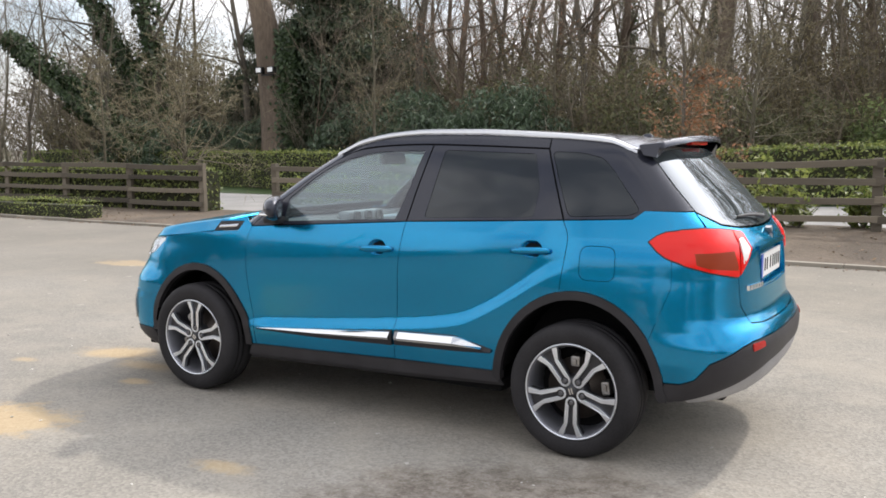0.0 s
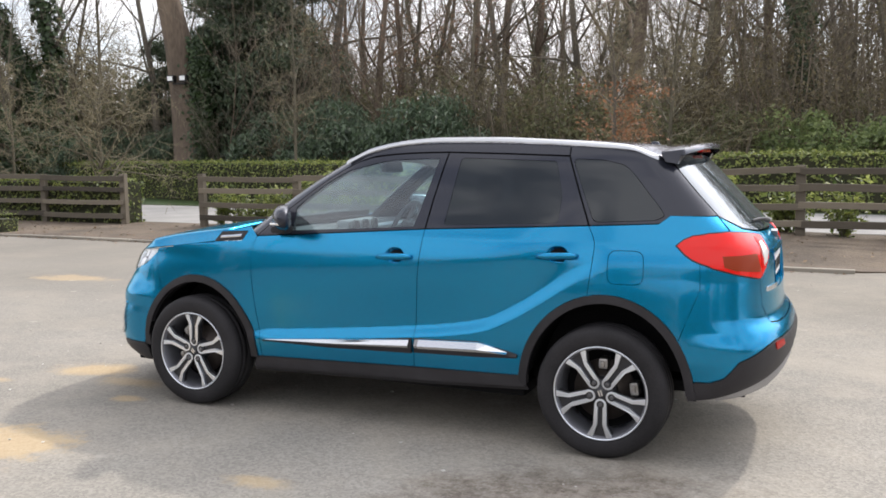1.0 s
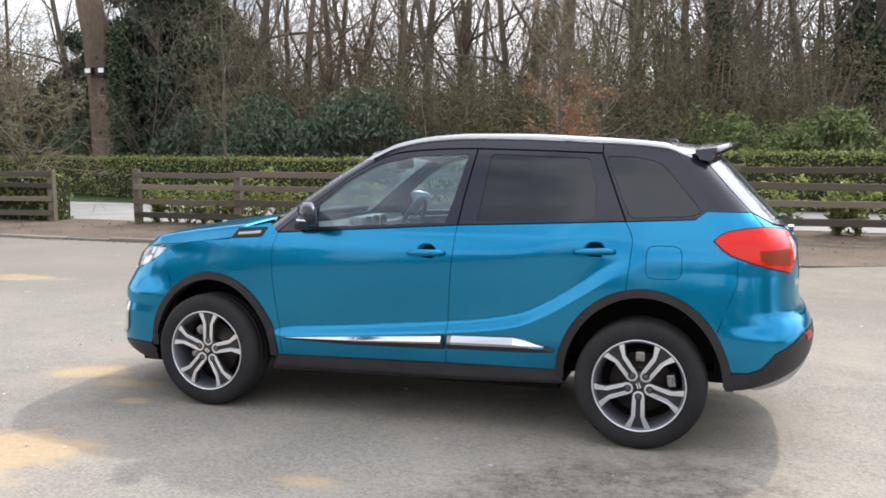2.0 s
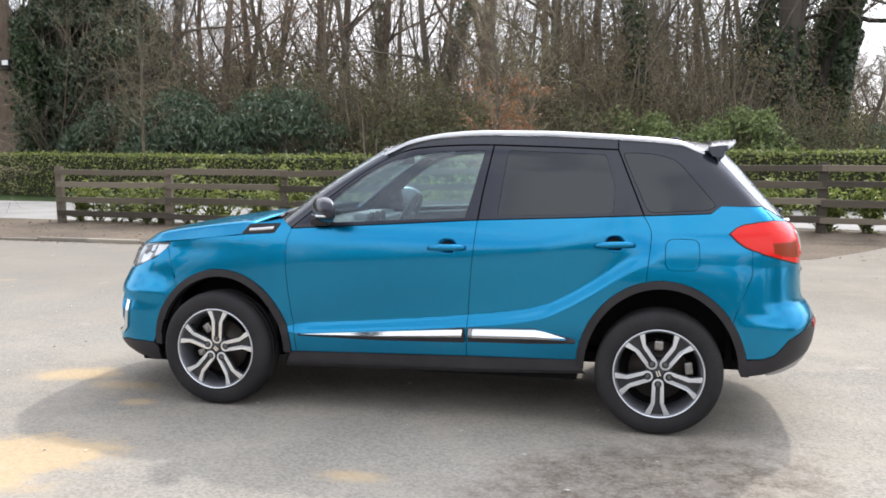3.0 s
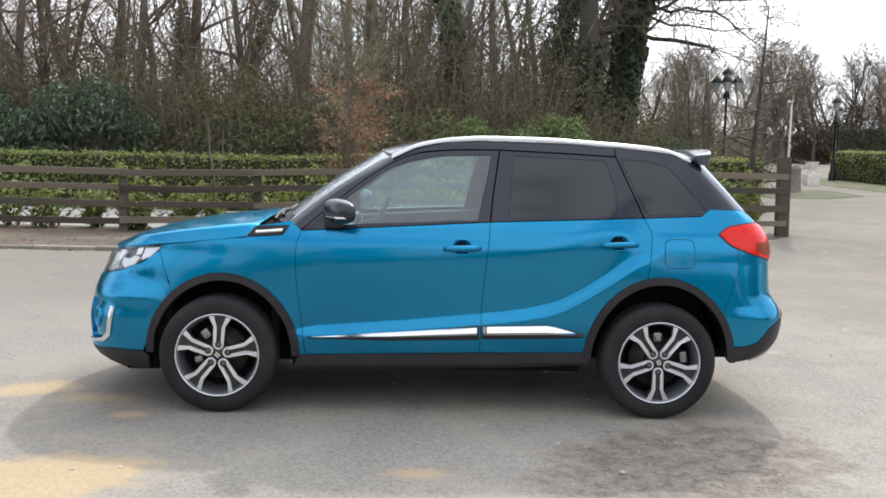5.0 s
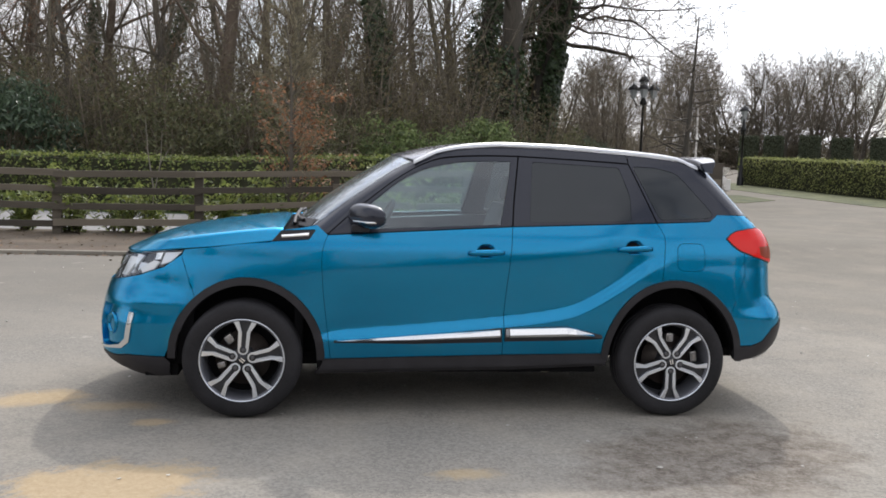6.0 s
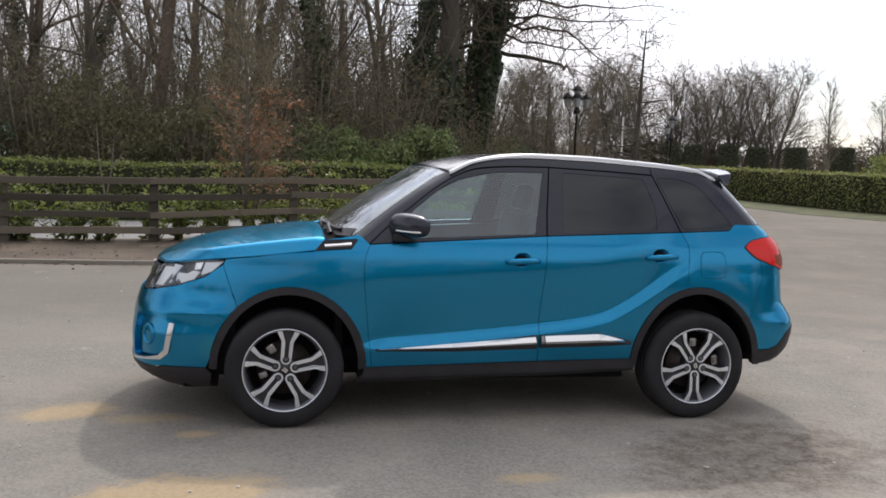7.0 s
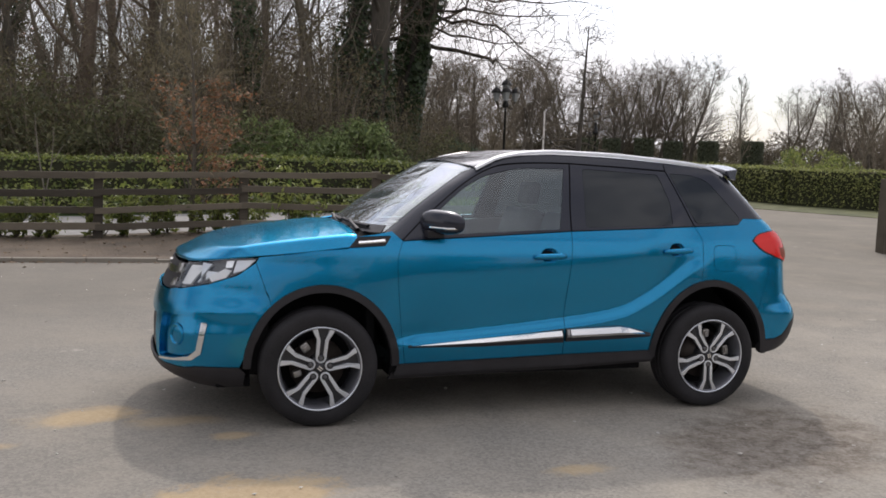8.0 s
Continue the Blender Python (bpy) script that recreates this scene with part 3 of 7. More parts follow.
# ---- hedges, bushes and trees ----
def hedge(name, label, line, height, depth, mat, leaf=0.075, density=230, seed=1):
    """A clipped hedge along a line of (x, y): a core coloured like the shade among its twigs and a skin of leaves."""
    rng = np.random.default_rng(seed)
    root = tagged(new(name), label, "hedge")
    P, O = [], []
    core = bmesh.new()
    for (xa, ya), (xb, yb) in zip(line, line[1:]):
        L = math.hypot(xb - xa, yb - ya)
        ux, uy = (xb - xa) / L, (yb - ya) / L
        nx, ny = uy, -ux                       # towards the yard
        n = int(L * (height * 1.1 + depth) * density)
        s = rng.uniform(0, L, n)
        which = rng.uniform(0, 1, n) < depth / (depth + height)
        h = np.where(which, height, rng.uniform(0.02, 1, n) ** 0.8 * height)
        d = np.where(which, rng.uniform(-0.5, 0.5, n) * depth, 0.5 * depth)
        wob = np.array([noise.noise((a * 0.9 + xa, b * 1.5, seed)) for a, b in zip(s, h + d)])
        h = h + np.where(which, wob * 0.07 + rng.exponential(0.025, n), 0)
        d = d + np.where(which, 0, wob * 0.10 + rng.normal(0, 0.04, n))
        x, y = xa + ux * s + nx * d, ya + uy * s + ny * d
        P.append(np.stack([x, y, terrain(x, y) + h], 1))
        O.append(np.stack([np.where(which, 0, nx), np.where(which, 0, ny), np.where(which, 1.0, 0.45)], 1))
        for end, sd in ((0.0, -1), (L, 1)):
            ne = int(height * depth * density)
            he, de = rng.uniform(0.02, 1, ne) * height, rng.uniform(-0.5, 0.5, ne) * depth
            se = end + sd * rng.normal(0.03, 0.04, ne)
            x, y = xa + ux * se + nx * de, ya + uy * se + ny * de
            P.append(np.stack([x, y, terrain(x, y) + he], 1))
            O.append(np.tile([[ux * sd, uy * sd, 0.4]], (ne, 1)))
        k = max(2, int(L))
        for i in range(k):
            a, b = i / k * L, (i + 1) / k * L
            m = Matrix(((ux, nx, 0, xa), (uy, ny, 0, ya), (0, 0, 1, float(terrain(xa + ux * a, ya + uy * a))), (0, 0, 0, 1)))
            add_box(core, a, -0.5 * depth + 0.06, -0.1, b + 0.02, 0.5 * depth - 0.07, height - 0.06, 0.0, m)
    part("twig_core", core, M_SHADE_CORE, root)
    v, q = leaves(np.concatenate(P), np.concatenate(O), leaf, rng, 0.3, 0.55)
    part("foliage", fast_mesh("foliage", v, q, mat), mat, root)
    return root


def skeleton_tree(seed, height, r0, lean=(0, 0), first=0.25, limbs=16, spread=0.5, levels=3, subs=(6, 6), wob=0.06, reach=0.45, slim=1.0, min_r=0.009, cuts=(9, 5, 2, 1), rise=(0.02, 0.10, 0.06, 0.03), twist=0.16):
    """The tapering trunk, limbs and twigs of a bare tree, as polylines by level."""
    rng = np.random.default_rng(seed)
    out = [[] for _ in range(levels + 1)]

    def grow(p, d, length, r, level):
        k = cuts[level]
        pts, rad = [np.array(p, float)], [r]
        d = np.array(d, float)
        for i in range(k):
            d = d + rng.normal(0, (wob, twist, 0.2, 0.22)[level], 3)
            d[2] += rise[level]
            d /= np.linalg.norm(d)
            pts.append(pts[-1] + d * length / k)
            f = (i + 1) / k
            rad.append(r * (1 - 0.88 * f) if level == 0 else r * (1 - 0.8 * f))
        pts, rad = np.array(pts), np.array(rad)
        out[level].append((pts, rad))
        if level == levels:
            return
        count = limbs if level == 0 else subs[level - 1]
        lo = first if level == 0 else 0.2
        for c in range(count):
            f = lo + (1 - lo) * (c + rng.uniform(0, 1)) / count
            i = min(int(f * k), k - 1)
            q = pts[i] + (pts[i + 1] - pts[i]) * (f * k - i)
            rr = rad[i] + (rad[i + 1] - rad[i]) * (f * k - i)
            t = pts[i + 1] - pts[i]
            t /= np.linalg.norm(t)
            side = rng.normal(0, 1, 3)
            side -= side.dot(t) * t
            side /= np.linalg.norm(side)
            a = rng.uniform(0.6, 1.15) * spread * math.pi / 2 * (1.1 if level else 1.25)
            nd = t * math.cos(a) + side * math.sin(a)
            ln = length * (reach * (1.15 - 0.75 * f) if level == 0 else 0.5 * (1.1 - 0.5 * f)) * rng.uniform(0.75, 1.25)
            grow(q, nd, ln, min(max(rr * 0.62, min_r * 0.8), max(min_r, rr * rng.uniform(0.3, 0.5) * (slim if level == 0 else 1.0))), level + 1)

    grow((0, 0, -0.2), (lean[0], lean[1], 1), height, r0, 0)
    return out


def flare(lines, amount=0.6):
    """Widens a trunk at its foot."""
    return [(p, r * (1 + amount * np.exp(-np.clip(p[:, 2], 0, None) / (r[0] * 2.2)))) for p, r in lines]


def build_tree(name, label, seed, height, r0, bark, twig=None, ivy=0.0, ivy_top=1.0, ivy_w=1.0, leaf=None, leaf_n=0, leaf_z=(0, 1), kind="tree", **kw):
    lv = skeleton_tree(seed, height, r0, **kw)
    rng = np.random.default_rng(seed + 500)
    root = tagged(new(name), label, kind)
    # resample the trunk for its flare
    p0, rr0 = lv[0][0]
    f = (np.linspace(0, 1, 34) ** 1.7) * (len(p0) - 1)
    idx = np.arange(len(p0))
    tp = np.stack([np.interp(f, idx, p0[:, k]) for k in range(3)], 1)
    tr = np.interp(f, idx, rr0)
    v, q = tubes(flare([(tp, tr)]), 12)
    # uneven girth
    ang = np.arctan2(v[:, 1] - np.repeat(tp[:, 1], 12), v[:, 0] - np.repeat(tp[:, 0], 12))
    rad = np.repeat(tr, 12) * (0.10 * np.sin(3 * ang + seed) + 0.07 * np.sin(5 * ang + v[:, 2] * 0.6))
    v[:, 0] += np.cos(ang) * rad
    v[:, 1] += np.sin(ang) * rad
    v1, q1 = tubes(lv[1], 5)
    part("trunk", fast_mesh("trunk", v, q, bark, True), bark, root)
    tagged(part("limb_work", fast_mesh("limb_work", v1, q1, bark, True), bark, root), kind="stuff")
    rest = [tubes(l, s) for l, s in zip(lv[2:], (3, 3)) if l]
    if rest:
        vs, qs, b = [], [], 0
        for a, c in rest:
            vs.append(a)
            qs.append(c + b)
            b += len(a)
        tagged(part("crown", fast_mesh("crown", np.concatenate(vs), np.concatenate(qs), twig or M_TWIG, True), twig or M_TWIG, root), kind="stuff")
    if ivy:
        n = int(ivy)
        s = rng.uniform(0, ivy_top, n) ** 1.1
        i = np.clip(s * (len(tp) - 1), 0, len(tp) - 1.001)
        s2 = np.interp(s, np.linspace(0, 1, len(tp)) ** 1.7, np.arange(len(tp)))
        c = np.stack([np.interp(s2, np.arange(len(tp)), tp[:, k]) for k in range(3)], 1)
        r = np.interp(s2, np.arange(len(tp)), tr)
        a = rng.uniform(0, 2 * np.pi, n)
        lump = np.array([noise.noise((math.cos(t) * 1.3, math.sin(t) * 1.3 + seed, z * 0.7)) for t, z in zip(a, c[:, 2])])
        keep = lump > -0.25
        o = np.stack([np.cos(a), np.sin(a), np.full(n, 0.25)], 1)
        pos = c + o * (r * 1.05 + 0.06 + np.clip(lump + 0.3, 0, 1) * rng.uniform(0.1, 0.55, n) * ivy_w)[:, None]
        v, q = leaves(pos[keep], o[keep], 0.17, rng, 0.5, 0.8)
        part("ivy", fast_mesh("ivy", v, q, M_IVY), M_IVY, root, "dark green climbing ivy")
    if leaf_n:
        tips = np.concatenate([p for l in lv[2:] for p, r in l] or [lv[1][0][0]])
        z0, z1 = leaf_z[0] * height, leaf_z[1] * height
        tips = tips[(tips[:, 2] >= z0) & (tips[:, 2] <= z1)]
        pos = tips[rng.integers(0, len(tips), leaf_n)] + rng.normal(0, 0.05, (leaf_n, 3))
        v, q = leaves(pos, np.tile([[0, 0, 1.0]], (leaf_n, 1)), 0.075, rng, 1.0, 0.6)
        part("dead_leaves", fast_mesh("dead_leaves", v, q, leaf), leaf, root, "clinging russet dead leaves")
    return root


def bush(name, label, seed, rx, ry, rz, mat, n=5000, leaf=0.14, droop=0.5, aspect=0.45):
    """An evergreen bush: a rough mass of leaf clumps round stems, with gaps and an uneven outline."""
    rng = np.random.default_rng(seed)
    root = tagged(new(name), label, "bush")
    clumps = 46
    th, u = rng.uniform(0, 2 * np.pi, clumps), rng.uniform(0.0, 1.0, clumps)
    rr = rng.uniform(0.55, 1.05, clumps)
    c = np.stack([rr * np.sqrt(1 - u**2 * 0.9) * np.cos(th) * rx, rr * np.sqrt(1 - u**2 * 0.9) * np.sin(th) * ry, (0.12 + 0.85 * u * rng.uniform(0.7, 1.1, clumps)) * rz], 1)
    stems = []
    for k in range(0, clumps):
        a = np.array([c[k, 0] * 0.15, c[k, 1] * 0.15, -0.1])
        mid = (a + c[k]) / 2 + rng.normal(0, 0.1, 3)
        stems.append((np.array([a, mid, c[k]]), np.array([0.05, 0.03, 0.012])))
    v, q = tubes(stems, 4)
    tagged(part("stem_tangle", fast_mesh("stem_tangle", v, q, M_TWIG, True), M_TWIG, root), kind="stuff")
    cr = rng.uniform(0.24, 0.42, clumps) * (rx * ry * rz) ** (1 / 3)
    k = rng.integers(0, clumps, n)
    o = rng.normal(0, 1, (n, 3))
    o /= np.linalg.norm(o, axis=1)[:, None]
    o[:, 2] = np.abs(o[:, 2]) * 1.0 - 0.25
    pos = c[k] + o * (cr[k] * rng.uniform(0.45, 1.08, n))[:, None]
    pos[:, 2] = np.clip(pos[:, 2], 0.02, None)
    v, q = leaves(pos, o, leaf, rng, droop, aspect)
    part("foliage", fast_mesh("foliage", v, q, mat), mat, root)
    return root


def put(ob, x, y, rz=0.0, s=1.0, sink=0.0):
    ob.matrix_basis = pose(x, y, float(terrain(x, y)) - sink, 0, 0, rz) @ Matrix.Scale(s, 4)
    return ob


def again(ob, x, y, rz=0.0, s=1.0):
    """A copy of a thing at another place and size."""
    o = copy_thing(ob, pose(0, 0, 0))
    o.matrix_basis = pose(x, y, float(terrain(x, y)), 0, 0, rz) @ Matrix.Scale(s, 4)
    return o

# ---- the fence, kerb, hedges ----
hedge("clipped_hedge", "clipped evergreen hedge with glossy yellow-green leaves", [(-40, 25.5), (-24, 22.3), (-11, 18.0), (-4, 17.6), (8.6, 17.2)], 1.36, 1.1, M_HEDGE, 0.10, 190, 3)
hedge("lane_hedge", "long clipped dark green hedge beside the lane", [(20.2, 36.5), (19.9, 28), (20.2, 21.5), (22.6, 16.5), (30, 9.0)], 1.30, 1.2, M_LANE_HEDGE, 0.095, 210, 4)

FENCE_Y, RAILS = 10.28, (0.22, 0.50, 0.79, 1.06)


def fence_run(x0, x1, y0, y1, seed, tall_last=False):
    rng = random.Random(seed)
    root = thing("post_and_rail_fence", "dark weathered post-and-rail timber fence with four rails", "fence")
    n = max(1, round((x1 - x0) / 2.46))
    posts = [(x0 + (x1 - x0) * i / n, y0 + (y1 - y0) * i / n) for i in range(n + 1)]
    for i, (x, y) in enumerate(posts):
        z = float(terrain(x, y)) + 0.02
        big = tall_last and i == n
        w, h = (0.11, 1.42) if big else (0.075, 1.13)
        bm = box(-w, -w * 0.75, -0.2, w, w * 0.75, h + rng.uniform(-0.02, 0.03), 0.012)
        bmesh.ops.transform(bm, verts=bm.verts, matrix=pose(x, y, z, rng.uniform(-1, 1), rng.uniform(-1.2, 1.2), rng.uniform(-4, 4)))
        part("post", bm, M_FENCE, root)
        if i == n:
            break
        x2, y2 = posts[i + 1]
        z2 = float(terrain(x2, y2)) + 0.02
        for h in RAILS:
            a = Vector((x - 0.04, y - 0.085, z + h + rng.uniform(-0.02, 0.02)))
            b = Vector((x2 + 0.04, y2 - 0.085, z2 + h + rng.uniform(-0.02, 0.02)))
            mid = (a + b) / 2 + Vector((0, rng.uniform(-0.01, 0.01), rng.uniform(-0.018, 0.006)))
            bm = bmesh.new()
            hh, tt = 0.055 + rng.uniform(-0.006, 0.006), 0.02
            rings = []
            for p in (a, mid, b):
                rings.append([bm.verts.new(p + Vector((0, dy, dz))) for dy, dz in ((-tt, -hh), (tt, -hh), (tt, hh * 0.9), (tt * 0.6, hh), (-tt * 0.6, hh), (-tt, hh * 0.9))])
            for r1, r2 in zip(rings, rings[1:]):
                for k in range(6):
                    bm.faces.new((r1[k], r1[(k + 1) % 6], r2[(k + 1) % 6], r2[k]))
            bm.faces.new(rings[0])
            bm.faces.new(rings[-1])
            bmesh.ops.recalc_face_normals(bm, faces=bm.faces)
            part("rail", bm, M_FENCE, root)
    return root


fence_run(-36.6, -12.35, 10.28, 10.28, 1)
fence_run(-10.15, 6.5, 10.28, 10.2, 2, True)

kerb = thing("kerb", "low pale concrete kerb stones along the yard", "kerb", kind="structure")
stone_me = bpy.data.meshes.new("kerb_stone")
kb = box(-0.455, -0.05, -0.1, 0.455, 0.05, 0.055, 0.012)
kb.to_mesh(stone_me)
kb.free()
stone_me.materials.append(M_KERB)
rk = random.Random(5)
for i in range(44):
    o = new("kerb_stone", stone_me)
    o.parent = kerb
    o.matrix_basis = pose(-37.5 + i * 0.92, KERB_Y + rk.uniform(-0.008, 0.008), rk.uniform(-0.012, 0.008), 0, 0, rk.uniform(-0.4, 0.4))

fence_run(12.1, 19.4, 8.8, 8.0, 3)
gp = thing("gate_post", "thick weathered wooden gate post", "post", at=(12.0, 8.75, float(terrain(12.0, 8.75))), rz=8)
part("post_body", box(-0.12, -0.10, -0.2, 0.12, 0.10, 1.50, 0.02), M_FENCE, gp)
hedge("fence_hedge", "leafy hedge grown through the fence rails", [(-37.0, 10.66), (-12.5, 10.66)], 1.02, 0.7, M_HEDGE, 0.10, 190, 12)
hedge("low_box_hedge", "very low clipped box hedge along the kerb", [(-34, 7.75), (-13.0, 7.75)], 0.36, 0.5, M_HEDGE, 0.05, 420, 6)
lane_verge = new("lane_verge", strip("lane_verge", [(17.0, 37.5), (16.6, 28), (16.6, 20.6), (19.3, 13.7), (27.4, 5.8), (31, 9.5), (23.2, 17.0), (21.0, 22), (21.2, 28), (24.5, 38)], 0.014, M_ROUGH_GRASS, step=0.5))
tagged(lane_verge, "strip of rough grass under the lane hedge", "grass", kind="structure")


# young laurel shoots along the fence
def laurel_shoot(seed, h):
    rng = np.random.default_rng(seed)
    root = tagged(new("laurel_shoot"), "young leafy laurel plant behind the fence", "shrub", "laurel shoots along the fence")
    lines, P, O = [], [], []
    for k in range(9):
        d = np.array([*rng.normal(0, 0.34, 2), 1.0])
        L = h * rng.uniform(0.6, 1.1)
        pts = np.array([d * L * f + np.array([0, 0, -0.1 * f * f]) + rng.normal(0, 0.02, 3) for f in np.linspace(0, 1, 5)])
        lines.append((pts, np.linspace(0.011, 0.004, 5)))
        for j in range(26):
            f = rng.uniform(0.15, 1.05)
            P.append(d * L * f + rng.normal(0, 0.07, 3))
            O.append((0, -0.3, 0.7))
    v, q = tubes(lines, 4)
    tagged(part("stem_tangle", fast_mesh("stem_tangle", v, q, M_BARK_GREY, True), M_BARK_GREY, root), kind="stuff")
    v, q = leaves(np.array(P), np.array(O, float), 0.14, rng, 0.5, 0.42)
    part("foliage", fast_mesh("foliage", v, q, M_HEDGE), M_HEDGE, root)
    return root


shoots = [laurel_shoot(71, 0.85), laurel_shoot(72, 0.65), laurel_shoot(73, 1.0)]
rs = random.Random(8)
spots = [(-9.6 + i * 0.86 + rs.uniform(-0.25, 0.25), 10.60 + rs.uniform(-0.15, 0.35)) for i in range(19)] + [(-9.9 + i * 0.62 + rs.uniform(-0.3, 0.3), 10.50 + rs.uniform(-0.1, 0.3)) for i in range(26)] + [(-33 + i * 1.25 + rs.uniform(-0.3, 0.3), 10.8 + rs.uniform(-0.1, 0.3)) for i in range(16)]
for k, (x, y) in enumerate(spots):
    if k < 3:
        put(shoots[k], x, y, rs.uniform(0, 360))
    else:
        again(shoots[k % 3], x, y, rs.uniform(0, 360), rs.uniform(0.7, 1.2))
v, q = tubes([(np.array([(0, 0, 0), (0.05, 0, 0.8), (-0.06, 0.02, 1.5), (-0.10, 0, 2.1)]), np.array([0.018, 0.014, 0.01, 0.005])), (np.array([(0.05, 0, 0.7), (0.16, 0.02, 1.3), (0.2, 0, 1.9)]), np.array([0.013, 0.009, 0.004])), (np.array([(0.16, 0.02, 1.3), (0.36, 0.0, 1.62)]), np.array([0.008, 0.004]))], 6)
ps = tagged(new("pale_shoots"), "two pale bare shoots behind the fence", "shrub")
put(ps, -3.95, 10.9)
tagged(part("stem_tangle", fast_mesh("stem_tangle", v, q, M_KERB, True), M_KERB, ps), kind="stuff")

# ---- by the lane: urns, stone, lamps, clipped blocks ----
def urn(x, y):
    root = thing("garden_urn", "white stone garden urn on a plinth", "urn", "urns at the lane", at=(x, y, float(terrain(x, y)) - 0.05))
    root.matrix_basis = root.matrix_basis @ Matrix.Scale(0.82, 4)
    part("plinth", box(-0.32, -0.32, -0.1, 0.32, 0.32, 0.62, 0.03), M_URN, root)
    part("bowl", lathe([(0.20, 0.62), (0.22, 0.66), (0.10, 0.74), (0.12, 0.82), (0.24, 0.94), (0.30, 1.08), (0.31, 1.18), (0.36, 1.21), (0.355, 1.24), (0.28, 1.23), (0.24, 1.1)], 28), M_URN, root)


urn(14.9, 33.5)
urn(16.2, 30.9)
bm = box(-0.34, -0.30, -0.2, 0.34, 0.30, 0.98, 0.14)
for w in bm.verts:
    w.co += Vector((noise.noise(w.co * 2), noise.noise(w.co * 2 + Vector((5, 0, 0))), 0.4 * noise.noise(w.co * 3))) * 0.12
st = thing("boundary_stone", "rough weathered boundary stone", "stone", at=(13.4, 26.4, float(terrain(13.4, 26.4))))
part("stone_block", bm, M_STONE, st)


def lantern_post(x, y, h, heads):
    root = thing("street_lamp", "black cast-iron lamp post with lanterns", "lamp", at=(x, y, float(terrain(x, y))))
    part("post", lathe([(0.16, -0.1), (0.16, 0.35), (0.11, 0.42), (0.10, 0.9), (0.06, 1.0), (0.045, h - 0.6), (0.13, h - 0.62), (0.15, h - 0.50), (0.10, h - 0.40), (0.03, h)], 16), M_IRON, root)
    for k in range(heads):
        a = 2 * math.pi * k / max(1, heads - 1) - 0.35
        r = 0.42 if k < heads - 1 else 0.0
        cx, cy = r * math.cos(a), r * math.sin(a)
        if r:
            vv, qq = tubes([(np.array([(0, 0, h - 0.55), (cx * 0.6, cy * 0.6, h - 0.7), (cx, cy, h - 0.35)]), np.full(3, 0.025))], 6)
            part("arm", fast_mesh("arm", vv, qq, M_IRON, True), M_IRON, root)
        zb = h - 0.35 if r else h
        ln = lathe([(0.09, zb), (0.19, zb + 0.36)], 6, "z", False)
        bmesh.ops.transform(ln, verts=ln.verts, matrix=Matrix.Translation((cx, cy, 0)))
        g = part("lantern", ln, M_LANTERN, root, "glazed lantern")
        cap = lathe([(0.25, zb + 0.36), (0.24, zb + 0.40), (0.15, zb + 0.54), (0.05, zb + 0.60), (0.0, zb + 0.70)], 12)
        bmesh.ops.transform(cap, verts=cap.verts, matrix=Matrix.Translation((cx, cy, 0)))
        part("lantern_cap", cap, M_IRON, g)


lantern_post(12.6, 31.3, 4.2, 5)
lantern_post(19.0, 35.0, 3.2, 1)
lantern_post(29.5, 24.0, 3.4, 1)
lantern_post(24.8, 47.0, 3.3, 1)
pole = thing("flag_pole", "thin pale pole beside the lane", "pole", at=(26.6, 58.2, float(terrain(26.6, 58.2))))
part("shaft", lathe([(0.08, -0.1), (0.07, 3.0), (0.05, 4.9)], 12), M_URN, pole)


def topiary(seed, w, h):
    rng = np.random.default_rng(seed)
    root = tagged(new("clipped_yew_block"), "dark yew clipped into a square block", "topiary", "clipped yew blocks")
    # this core box carries the shade behind the leaves in its colour
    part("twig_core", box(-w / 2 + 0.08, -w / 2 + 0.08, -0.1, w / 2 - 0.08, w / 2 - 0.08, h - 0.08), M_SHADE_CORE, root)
    n = 5200
    f = rng.integers(0, 5, n)
    u, v = rng.uniform(-0.5, 0.5, n) * w, rng.uniform(0, 1, n) * h
    nx = np.choose(f, (1, -1, 0, 0, 0))
    ny = np.choose(f, (0, 0, 1, -1, 0))
    x = np.where(f < 2, nx * w / 2, u)
    y = np.where(f < 2, u, np.where(f < 4, ny * w / 2, rng.uniform(-0.5, 0.5, n) * w))
    z = np.where(f == 4, h, v)
    pos = np.stack([x, y, z], 1) + rng.normal(0, 0.035, (n, 3))
    vv, qq = leaves(pos, np.stack([nx, ny, np.where(f == 4, 1, 0.3)], 1).astype(float), 0.14, rng)
    part("foliage", fast_mesh("foliage", vv, qq, M_YEW), M_YEW, root)
    return root


yew = topiary(81, 1.35, 2.65)
for k, a in enumerate((27.1, 28.5, 30.5, 32.25, 34.35, 36.9)):
    d = 85.0
    x, y = -2.13 + d * math.sin(radians(a)), -5.65 + d * math.cos(radians(a))
    put(yew, x, y, -a, 1.12) if k == 0 else again(yew, x, y, -a - 3 * k, 1.10 + 0.03 * (k % 3))

